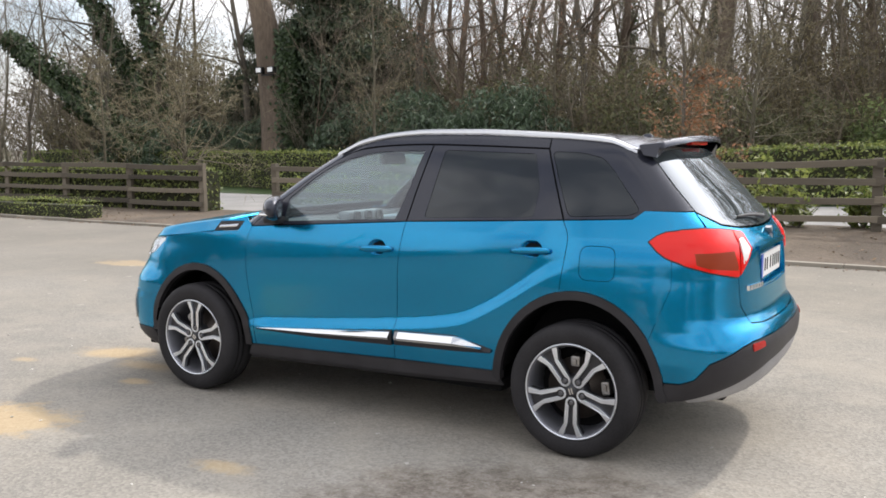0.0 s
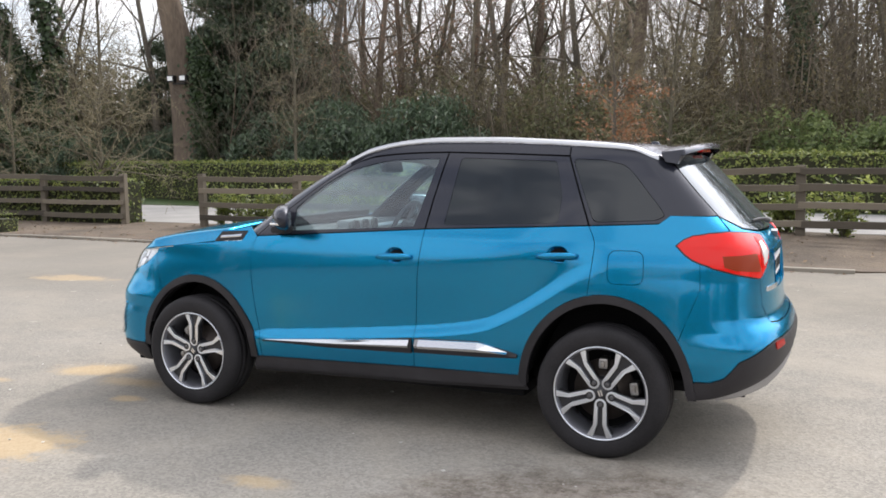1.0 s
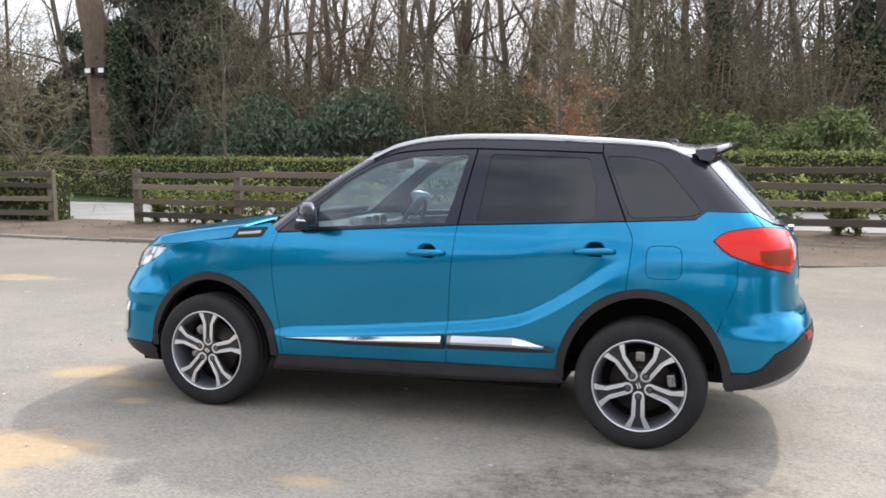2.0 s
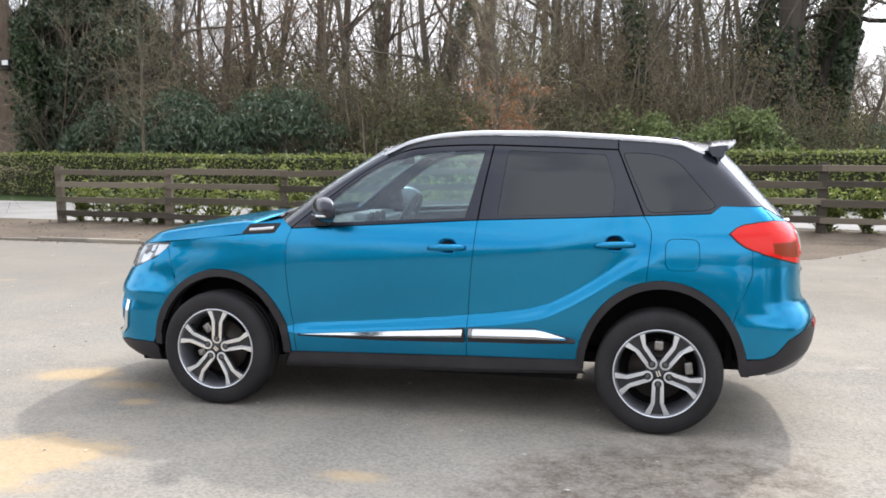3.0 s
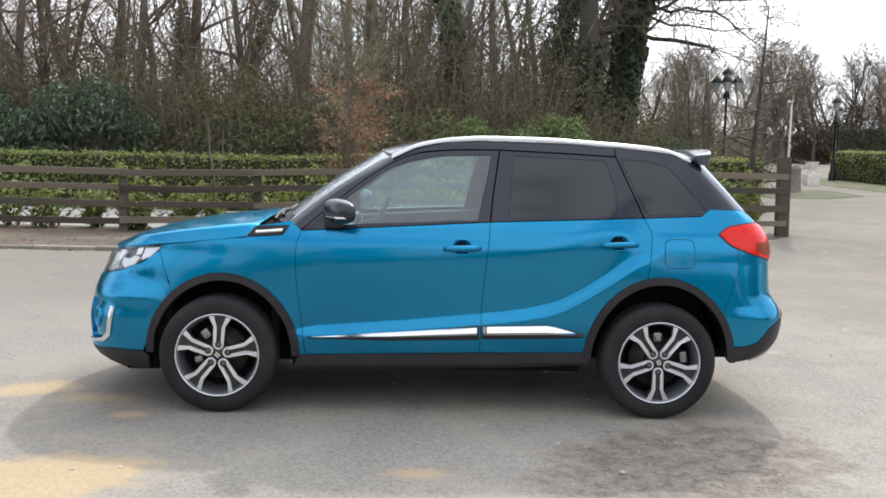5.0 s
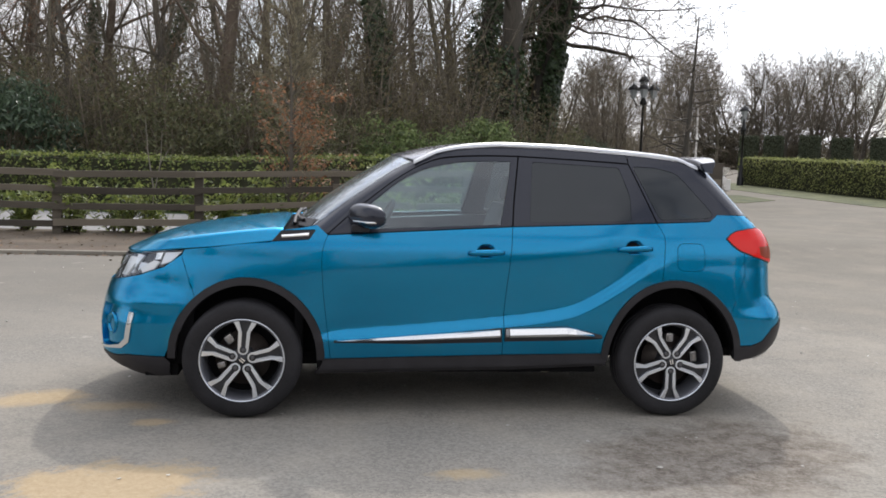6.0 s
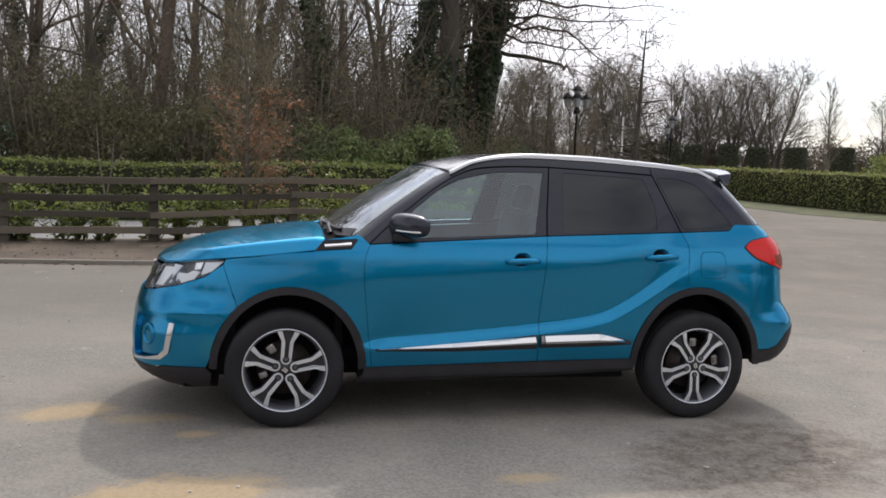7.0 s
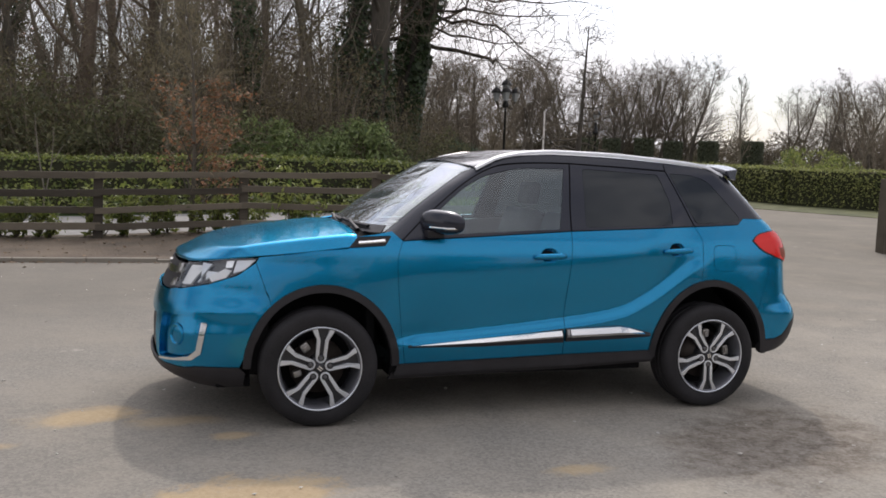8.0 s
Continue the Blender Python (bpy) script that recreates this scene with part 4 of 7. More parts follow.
# ---- the wood ----
WOOD = dict(limbs=17, first=0.28, reach=0.34, subs=(6, 5))
T_A = build_tree("bare_tree", "tall bare woodland tree with a slender brown trunk", 11, 15, 0.17, M_BARK, **WOOD)
T_B = build_tree("bare_tree", "tall bare tree with reddish-brown bark", 12, 16, 0.24, M_BARK_RED, M_TWIG, limbs=17, first=0.2, reach=0.32, subs=(6, 5), leaf=M_BROWN_LEAF, leaf_n=1500, leaf_z=(0.1, 0.8))
T_C = build_tree("bare_tree", "bare forked tree with mossy grey bark", 13, 13, 0.13, M_BARK_GREY, limbs=18, first=0.15, reach=0.4, subs=(6, 5))
T_D = build_tree("ivy_clad_tree", "bare tree with ivy climbing its trunk", 14, 15, 0.18, M_BARK, ivy=4200, ivy_top=0.7, **WOOD)
T_E = build_tree("thin_bare_tree", "thin bare young tree in the wood", 15, 10, 0.075, M_BARK_GREY, limbs=18, first=0.1, reach=0.36, subs=(5, 4))
put(T_A, -6.5, 27.0, 20)
put(T_B, -12.4, 30.5, 0)
put(T_C, -2.6, 25.5, 80)
put(T_D, 1.3, 27.0, 10)
put(T_E, -9.0, 24.0, 0)


def thicket(seed, h, mat, stems=8, spread=1.3):
    """A thicket of many thin bare stems and twigs."""
    rng = np.random.default_rng(seed)
    root = tagged(new("bare_thicket"), "tangled bare brown undergrowth of thin stems", "bush")
    thick, thin = [], []
    for k in range(stems):
        lv = skeleton_tree(seed * 40 + k, h * rng.uniform(0.55, 1.1), rng.uniform(0.018, 0.035), lean=tuple(rng.normal(0, 0.22, 2)), first=0.12, limbs=10, spread=0.45, levels=2, subs=(4,), wob=0.12, reach=0.36, min_r=0.008, cuts=(5, 2, 1))
        off = np.array([*rng.normal(0, spread * 0.6, 2), 0])
        for i, l in enumerate(lv):
            for p, r in l:
                (thick if i == 0 else thin).append((p + off, np.maximum(r, 0.005)))
    v, q = tubes(thick, 5)
    tagged(part("stem_tangle", fast_mesh("stem_tangle", v, q, mat, True), mat, root), kind="stuff")
    v, q = tubes(thin, 3)
    tagged(part("twig_tangle", fast_mesh("twig_tangle", v, q, M_TWIG, True), M_TWIG, root), kind="stuff")
    return root


K_A = put(thicket(3, 6.5, M_BARK_GREY), -7.5, 25.0)
K_B = put(thicket(4, 8.0, M_BARK_RED), -4.5, 26.0)

rt = random.Random(21)


def in_front_of_old_trees(x, y):
    """True in the open wedge before the two old trees and the ivy-covered one."""
    return y < 35.5 and x > 0.19 * (y + 5.65) - 2.1


kinds = (T_A, T_A, T_B, T_C, T_C, T_D, T_E, T_E)
for y0, y1, n in ((24.5, 31, 21), (32, 43, 34), (44, 62, 32)):
    for i in range(n):
        y = rt.uniform(y0, y1)
        half = (y + 6) * 0.78
        x = -half - 2 + (half + 2 + 7 + 0.25 * (y - 26)) * (i + rt.uniform(0.1, 0.9)) / n
        if x > 7.0 + 0.25 * (y - 26) or (x < -17 and y < 26) or in_front_of_old_trees(x, y):
            continue
        if -0.90 < (x - 2.8) / (y + 4.8) < -0.84 and y > 26:
            continue
        near_red = -0.62 < (x - 2.8) / (y + 4.8) < -0.38
        again(T_B if near_red and rt.random() < 0.35 else rt.choice(kinds), x, y, rt.uniform(0, 360), rt.uniform(0.8, 1.25))
for i in range(40):
    y = rt.choice((24.2, 26.5, 29.5, 35, 42)) + rt.uniform(-0.8, 0.8)
    x = -0.70 * (y + 6) + (0.70 * (y + 6) + 6.0 + 0.2 * (y - 26)) * (i % 17 + rt.uniform(0, 1)) / 17
    if not in_front_of_old_trees(x, y) or y < 27:
        again(rt.choice((K_A, K_B)), x, y, rt.uniform(0, 360), rt.uniform(0.7, 1.1) if not in_front_of_old_trees(x, y) else 0.55)

for i in range(30):
    y = rt.uniform(27, 46)
    x = -0.62 * (y + 6) + (0.62 * (y + 6) + 6.5 + 0.2 * (y - 27)) * (i + rt.uniform(0, 1)) / 30
    if not in_front_of_old_trees(x, y):
        again(rt.choice((T_C, T_E, T_E, K_A, K_B)), x, y, rt.uniform(0, 360), rt.uniform(0.9, 1.25))
# denser stretches: behind the russet beech, and at the wood's far end
for i in range(18):
    y = rt.uniform(27.5, 42)
    x = -3.5 + 10.5 * (i + rt.uniform(0, 1)) / 18 + 0.22 * (y - 28)
    if not in_front_of_old_trees(x, y):
        again(rt.choice((T_C, T_C, T_E, K_A, K_B)), x, y, rt.uniform(0, 360), rt.uniform(0.9, 1.25))
for i in range(24):
    a = radians(-41.0 - 19.0 * (i + rt.uniform(0, 1)) / 24)
    d = rt.uniform(40, 62)
    again(rt.choice((K_A, K_B, T_C, T_E)), 2.8 + d * math.sin(a), -4.8 + d * math.cos(a), rt.uniform(0, 360), rt.uniform(0.7, 1.1))

# evergreen bushes in front of the wood
B_A = bush("rhododendron_bush", "dark green drooping-leaved rhododendron bush", 31, 2.4, 1.7, 3.3, M_RHODO, 6500, 0.21, 1.6, 0.35)
B_B = bush("laurel_bush", "glossy green laurel bush", 32, 1.7, 1.4, 2.6, M_LAUREL, 5500, 0.17)
B_C = bush("undergrowth_bush", "dull olive scrub and bramble undergrowth", 33, 2.2, 1.6, 3.0, M_OLIVE, 3200, 0.135, 0.3)
B_D = bush("bramble_bush", "brown and olive bramble bush with fine leaves", 34, 2.4, 1.8, 3.6, M_BRAMBLE, 3500, 0.092, 0.4)
put(B_D, -0.9, 23.4)
put(B_A, -10.2, 21.4)
put(B_B, 4.2, 23.4)
put(B_C, -5.2, 21.2)
for k, x, y, r, s in ((B_A, -13.6, 22.3, 70, 1.0), (B_D, -7.4, 22.2, 200, 1.05), (B_D, -4.4, 22.6, 20, 0.9), (B_D, 3.2, 24.8, 90, 1.1), (B_D, -15.6, 24.0, 60, 1.1), (B_D, 6.6, 25.6, 130, 1.0), (B_D, -9.4, 24.6, 10, 1.3), (B_D, 0.8, 25.0, 70, 1.4), (B_D, -12.6, 25.6, 70, 1.5), (B_D, -4.0, 25.6, 170, 1.5), (B_D, 3.8, 26.6, 200, 1.6), (B_D, -0.4, 27.6, 250, 1.7), (B_C, -3.0, 21.9, 40, 1.05), (B_C, -6.4, 23.4, 140, 1.3), (B_C, -0.6, 22.0, 250, 0.9), (B_B, 1.2, 22.6, 100, 0.95),
                      (B_C, 5.9, 23.6, 10, 0.75), (B_B, 2.9, 22.4, 30, 0.8), (B_A, -17.0, 23.6, 20, 0.95), (B_C, -19.6, 25.2, 80, 0.8), (B_B, -29.2, 25.6, 80, 0.85), (B_A, -27.0, 25.6, 140, 0.8), (B_C, -33.5, 27.5, 10, 0.7), (B_C, -24.5, 25.5, 10, 0.75),
                      (B_C, 2.5, 26.0, 60, 1.0), (B_C, -11, 25.5, 60, 1.4), (B_C, -15, 27.5, 60, 1.4), (B_C, 7.6, 25.0, 60, 0.8), (B_A, 9.6, 28.0, 60, 0.6), (B_D, -2.0, 26.5, 60, 1.4), (B_A, 8.6, 22.2, 60, 0.45), (B_C, 11.4, 25.4, 160, 0.5),
                      (B_C, -18.5, 31, 60, 1.6), (B_C, -8.5, 31, 10, 1.6), (B_C, 0.5, 32, 60, 1.5), (B_C, -30, 34, 60, 1.2), (B_A, -24, 30, 60, 1.1), (B_A, -36, 30, 60, 0.9), (B_A, -29.8, 23.6, 200, 0.8), (B_A, -27.0, 23.4, 250, 0.72), (B_A, -23.6, 24.4, 300, 0.8), (B_D, -6.2, 22.5, 120, 1.15)):
    again(k, x, y, r, s)

# the dark evergreen behind the flood-lit tree
E_A = bush("dark_evergreen_tree", "tall dense dark evergreen tree", 36, 2.5, 2.2, 9.5, M_EVERGREEN, 24000, 0.26, 1.2, 0.4)
put(E_A, -21.4, 27.4, 0, 1.0)
again(E_A, -24.6, 30.5, 90, 1.0)
again(E_A, -20.3, 25.9, 150, 0.92)
again(E_A, -20.4, 29.0, 220, 1.0)
again(E_A, -26.8, 29.0, 40, 0.75)
again(E_A, -33.5, 26.0, 30, 0.55)

# single trees that stand out
flood_tree = put(build_tree("flood_lit_tree", "broad pale-barked tree with ivy and two flood lights", 41, 19, 0.72, M_BARK_RED, lean=(-0.035, 0.0), limbs=14, first=0.42, reach=0.34, subs=(6, 6)), -21.15, 23.7)
big = put(build_tree("old_tree", "thick old dark-barked tree leaning a little", 42, 17, 0.46, M_BARK_DARK, lean=(-0.07, 0.02), ivy=2200, ivy_top=0.35, limbs=15, first=0.30, reach=0.36, subs=(7, 6)), 6.5, 30.5, 0, 1.12)
put(build_tree("old_tree", "thick old dark tree close beside its neighbour", 48, 17, 0.44, M_BARK_DARK, lean=(0.02, 0.0), ivy=3000, ivy_top=0.5, limbs=15, first=0.34, reach=0.34, subs=(7, 6)), 5.2, 31.4, 0, 1.1)
ivy_big = put(build_tree("ivy_covered_tree", "huge bare tree with an ivy-covered leaning trunk and wide crown", 47, 16, 0.52, M_BARK_DARK, lean=(0.19, 0.0), wob=0.02, ivy=9000, ivy_top=0.48, slim=0.50, limbs=60, first=0.34, spread=0.80, reach=0.42, subs=(11, 8), cuts=(9, 9, 5, 3), min_r=0.016, rise=(0.0, -0.015, -0.05, -0.07), twist=0.26), 8.1, 34.0, 0, 1.25)
leaner = put(build_tree("leaning_ivy_tree", "leaning bare tree smothered in ivy", 44, 11, 0.32, M_BARK, lean=(-1.2, -1.2), ivy=19000, ivy_top=0.9, ivy_w=3.0, limbs=9, first=0.35, reach=0.45), -27.4, 24.6)
put(build_tree("leaning_ivy_tree", "tall leaning tree clothed in ivy", 45, 14, 0.30, M_BARK, lean=(-0.36, -0.30), ivy=13000, ivy_top=0.9, ivy_w=1.5, limbs=12, first=0.35, reach=0.4), -29.6, 26.0)
for x_, y_, s_, r_ in ((-31.5, 26.2, 1.0, 30), (-27.2, 26.6, 0.9, 110), (-33.5, 28.5, 1.1, 200), (-25.6, 28.0, 0.9, 250), (-23.2, 25.4, 0.9, 80), (-17.4, 24.2, 0.8, 90), (-15.8, 22.6, 0.7, 10)):
    again(K_A, x_, y_, r_, s_)
again(T_D, -30.6, 25.8, 50, 1.4)
again(T_A, -26.4, 27.5, 90, 1.1)
again(T_C, -25.6, 31.5, 30, 1.1)
again(T_C, -29.5, 31.0, 50, 0.9)
for i in range(16):
    a = radians(-44.0 - 15.0 * (i + rt.uniform(0, 1)) / 16)
    d = rt.uniform(46, 80)
    again(rt.choice((T_A, T_C, T_E, T_B)), 2.8 + d * math.sin(a), -4.8 + d * math.cos(a), rt.uniform(0, 360), rt.uniform(0.55, 0.85))
for i in range(20):
    a = radians(-43.0 - 16.0 * (i + rt.uniform(0, 1)) / 20)
    d = rt.uniform(62, 84)
    again(rt.choice((K_A, K_B)), 2.8 + d * math.sin(a), -4.8 + d * math.cos(a), rt.uniform(0, 360), rt.uniform(0.8, 1.2))

# a dim brown mass of undergrowth closes the wood behind the leaning trees, and low down along its whole depth
for i in range(15):
    a = radians(-42.5 - 9.5 * (i + rt.uniform(0, 1)) / 15)
    d = rt.uniform(48, 57)
    again((B_D, B_C, B_D, K_B, B_D)[i % 5], 2.8 + d * math.sin(a), -4.8 + d * math.cos(a), rt.uniform(0, 360), rt.uniform(1.5, 2.3) if i % 5 != 3 else 1.3)
for i in range(34):
    y = rt.uniform(36, 58)
    x = -0.66 * (y + 6) + (0.66 * (y + 6) + 5 + 0.2 * (y - 26)) * (i + rt.uniform(0, 1)) / 34
    again((B_D, K_B, B_D, K_A)[i % 4], x, y, rt.uniform(0, 360), rt.uniform(1.5, 2.2) if i % 2 == 0 else rt.uniform(1.2, 1.6))

for i in range(22):
    a = radians(-13 + 23.5 * (i + rt.uniform(0, 1)) / 22)
    d = rt.uniform(46, 64)
    again((T_C, K_B, T_B, K_B, T_A)[i % 5], d * math.sin(a), -5.7 + d * math.cos(a), rt.uniform(0, 360), rt.uniform(1.2, 1.5) if i % 2 else rt.uniform(0.9, 1.2))

SAP = dict(cuts=(9, 5, 3, 2), min_r=0.0075, limbs=38, first=0.26, spread=0.70, levels=3, subs=(5, 4), wob=0.05)
M_TWIG_PALE = mottled("pale_olive_twigs", (0.135, 0.118, 0.07), (0.28, 0.24, 0.15), 2.0, 20.0, 0.85, 0.0)
put(build_tree("sapling", "bare sapling with tiers of pale level branches", 51, 4.9, 0.08, M_BARK_GREY, M_TWIG_PALE, reach=0.47, rise=(0.02, 0.035, -0.02, -0.05), **{**SAP, "limbs": 58, "first": 0.20, "spread": 0.70, "subs": (7, 4)}), -14.9, 12.2)
put(build_tree("sapling", "tall thin wispy bare sapling", 52, 7.5, 0.06, M_BARK_GREY, M_TWIG_PALE, reach=0.28, **SAP), -13.2, 18.6)
put(build_tree("sapling", "bare greyish sapling with wide branches", 53, 5.8, 0.07, M_BARK_GREY, M_TWIG_PALE, reach=0.50, **SAP), -1.8, 18.8)
put(build_tree("sapling", "slim bare sapling behind the fence", 55, 4.2, 0.05, M_BARK_GREY, M_TWIG_PALE, reach=0.3, **SAP), -17.6, 12.0)
put(build_tree("sapling", "slender upright sapling with short level branches", 63, 4.6, 0.085, M_BARK_DARK, M_TWIG, limbs=44, first=0.22, reach=0.24, spread=0.80, subs=(5, 4), min_r=0.008, wob=0.02, rise=(0.02, 0.03, 0.02, 0.0)), 6.35, 11.4)
put(build_tree("beech_sapling", "young beech keeping its russet dead leaves", 54, 4.6, 0.05, M_BARK, M_TWIG_PALE, reach=0.26, limbs=56, first=0.08, spread=0.46, subs=(7, 6), min_r=0.0045, leaf=M_BROWN_LEAF, leaf_n=1500, leaf_z=(0.06, 0.60)), -1.45, 10.95)

# flood lights on the tree
fl = thing("flood_light_pair", "pair of small black flood lights with white faces", "lamp", at=(-21.32, 23.7, -0.25))
for dx in (-0.40, 0.20):
    h = part("lamp_housing", box(dx - 0.17, -0.92, 4.74, dx + 0.17, -0.74, 5.00, 0.02), M_IRON, fl)
    part("lamp_face", box(dx - 0.12, -0.936, 4.79, dx + 0.12, -0.918, 4.96, 0.004), M_FLOOD, h, "white lamp face")
part("bracket", box(-0.42, -0.76, 4.66, 0.22, -0.56, 4.72, 0.01), M_IRON, fl)
# ivy up one side of the flood-lit tree
rng = np.random.default_rng(9)
n = 3600
zz = rng.uniform(0.2, 6.2, n)
aa = rng.normal(-0.35, 0.42, n)
rr = 0.68 * (1 - 0.72 * zz / 19) * (1 + 0.6 * np.exp(-zz / 1.2)) + rng.uniform(0.0, 0.22, n)
o = np.stack([np.cos(aa), np.sin(aa), np.full(n, 0.2)], 1)
v, q = leaves(np.stack([-0.035 * zz + rr * np.cos(aa), rr * np.sin(aa), zz], 1), o, 0.17, rng, 0.6, 0.8)
part("ivy", fast_mesh("ivy", v, q, M_IVY), M_IVY, flood_tree, "dark green ivy on the trunk")

# far bare trees past the lane
F_A = build_tree("far_bare_tree", "distant bare tree with a fine twiggy crown", 61, 8.0, 0.16, M_BARK, limbs=26, first=0.22, reach=0.46, spread=0.48, subs=(8, 6), min_r=0.013)
F_B = build_tree("far_bare_tree", "distant slender bare tree", 62, 8.0, 0.12, M_BARK_GREY, limbs=28, first=0.18, reach=0.32, spread=0.42, subs=(7, 5), min_r=0.013)


def far_tree(k, a, d, rise, again_=True):
    """A far tree in the direction a at the distance d, its top the given slope above the eye."""
    x, y = -1.5 + d * math.sin(radians(a)), -5.7 + d * math.cos(radians(a))
    z = (1.45 + d * rise - float(terrain(x, y))) / 8.0
    return again(k, x, y, rt.uniform(0, 360), z) if again_ else put(k, x, y, 0, z)


far_tree(F_A, 33.0, 86, 0.118, False)
far_tree(F_B, 30.0, 92, 0.108, False)
F_C = build_tree("far_bare_tree", "distant narrow upright bare tree", 64, 8.0, 0.10, M_BARK_GREY, limbs=40, first=0.14, reach=0.30, spread=0.30, subs=(7, 5), min_r=0.012, wob=0.02, rise=(0.02, 0.10, 0.06, 0.03))
far_tree(F_C, 35.8, 74, 0.104, False)
for i in range(64):
    a = 10.5 + 22.5 * (i + rt.uniform(0, 1)) / 64
    far_tree(rt.choice((F_A, F_A, F_B)), a, rt.uniform(54, 76) if a < 20.5 else rt.uniform(85, 100), rt.uniform(0.096, 0.122))
for i in range(46):
    far_tree(rt.choice((F_A, F_A, F_B)), 38.3 + 20.0 * (i + rt.uniform(0, 1)) / 46, rt.uniform(84, 112), rt.uniform(0.080, 0.102))
far_tree(F_B, 42.6, 80, 0.125)
far_tree(F_B, 43.4, 84, 0.118)
for i in range(64):
    a = radians(10 + 46.0 * (i + rt.uniform(0, 1)) / 64)
    d = (rt.choice((43, 50, 58, 70)) if a < radians(21) else rt.uniform(92, 100)) if a < radians(33) else rt.uniform(92, 104)
    again(rt.choice((K_A, B_D, B_D, B_C)), -1 + d * math.sin(a), -5.7 + d * math.cos(a), rt.uniform(0, 360), rt.uniform(0.5, 0.85))
# a far belt of scrub that closes the horizon, and bushes past the lane
scrub = bush("far_scrub", "distant brown and olive scrub below the trees", 37, 3.2, 2.4, 3.4, M_HAZY_SCRUB, 1900, 0.24, 0.3)
put(scrub, 40, 78, 0, 1.3)
for i in range(50):
    a = radians(9 + 50.0 * (i + rt.uniform(0, 1)) / 50)
    d = rt.uniform(94, 102) if i % 3 else rt.uniform(108, 122)
    again(scrub, -1 + d * math.sin(a), -5.7 + d * math.cos(a), rt.uniform(0, 360), rt.uniform(0.8, 1.15) * d / 86)
privet = bush("privet_bush", "yellow-green privet bush past the lane", 38, 2.2, 1.6, 2.2, M_HEDGE, 2600, 0.16, 0.2)
for k, (a, d, s) in enumerate(((39.4, 58, 1.0), (41.0, 60, 0.85))):
    x, y = -1.49 + d * math.sin(radians(a)), -5.8 + d * math.cos(radians(a))
    put(privet, x, y, 0, s) if k == 0 else again(privet, x, y, 80, s)
for a, d, s in ((43.6, 58, 0.75), (44.8, 60, 0.8)):
    again(K_B, -1.49 + d * math.sin(radians(a)), -5.8 + d * math.cos(radians(a)), 40, s)
# far left: scrub past the lawn
for i in range(24):
    x, y = -66 + rt.uniform(-24, 16), 48 + rt.uniform(-6, 24)
    again(rt.choice((F_A, K_B, B_C, B_C)), x, y, rt.uniform(0, 360), rt.uniform(0.9, 1.3))

# trees and bushes added unseen behind the camera, to darken the car's reflections
for i in range(54):
    a = radians(98 + 164 * (i + rt.uniform(0.1, 0.9)) / 54)
    d = rt.uniform(32, 44)
    k = (B_A, B_D, T_C, B_C, E_A, K_B, B_A, T_A)[i % 8]
    again(k, d * math.sin(a), d * math.cos(a) - 2, rt.uniform(0, 360), rt.uniform(0.7, 0.9) if k is E_A else rt.uniform(1.3, 1.9) if k in (B_A, B_C, B_D) else rt.uniform(0.8, 1.1))
for i in range(14):
    a = radians(95 + 170 * (i + rt.uniform(0.1, 0.9)) / 14)
    d = rt.uniform(42, 56)
    again(rt.choice((T_A, T_B, B_A, B_A, T_C)), d * math.sin(a), d * math.cos(a) - 2, rt.uniform(0, 360), rt.uniform(0.8, 1.1))

# ---- the car: nose towards -x, wheelbase 2.5 m, mid-way between the axles at the origin ----
from mathutils import geometry

SIDE_W = spline((0.15, 0.22, 0.30, 0.45, 0.60, 0.80, 0.95, 1.05, 1.10, 1.20, 1.30, 1.40, 1.50, 1.55, 1.62), (0.77, 0.800, 0.832, 0.851, 0.862, 0.858, 0.845, 0.82, 0.797, 0.748, 0.702, 0.655, 0.603, 0.570, 0.50))
CREASE_Z = spline((-1.0, -0.77, -0.27, 0.23, 0.435, 0.63, 0.785, 0.945, 1.125, 1.32), (0.47, 0.487, 0.528, 0.576, 0.601, 0.642, 0.715, 0.815, 0.93, 1.0))


def half_width(x, z):
    """The car's half width at x along it and z up: tapering plan, bulging sides, a crease low on the doors."""
    x, z = np.asarray(x, float), np.asarray(z, float)
    k = np.clip((z - 0.3) / 0.6, 0.35, 1.0)
    w = SIDE_W(z) - k * 0.09 * (np.clip(-x - 0.7, 0, None) / 0.9) ** 2 - k * 0.038 * (np.clip(x - 0.6, 0, None) / 0.98) ** 2
    u = z - CREASE_Z(x)
    scoop = smooth01((u + 0.055) / 0.075) * (1 - smooth01((u - 0.02) / 0.36))
    fade = smooth01((x + 0.95) / 0.3) * (1 - smooth01((x - 0.95) / 0.35))
    ledge = 0.015 * smooth01((x - 1.60) / 0.24) * smooth01((z - 0.595) / 0.07) * (1 - smooth01((z - 0.80) / 0.35))
    # the bumper's brow over the fog lamp, hollow beneath the head lamp
    brow = smooth01((-x - 1.52) / 0.22) * (0.016 * np.exp(-(((z - 0.645) / 0.042) ** 2)) - 0.010 * np.exp(-(((z - 0.735) / 0.045) ** 2)))
    return w - 0.036 * scoop * fade - ledge + brow


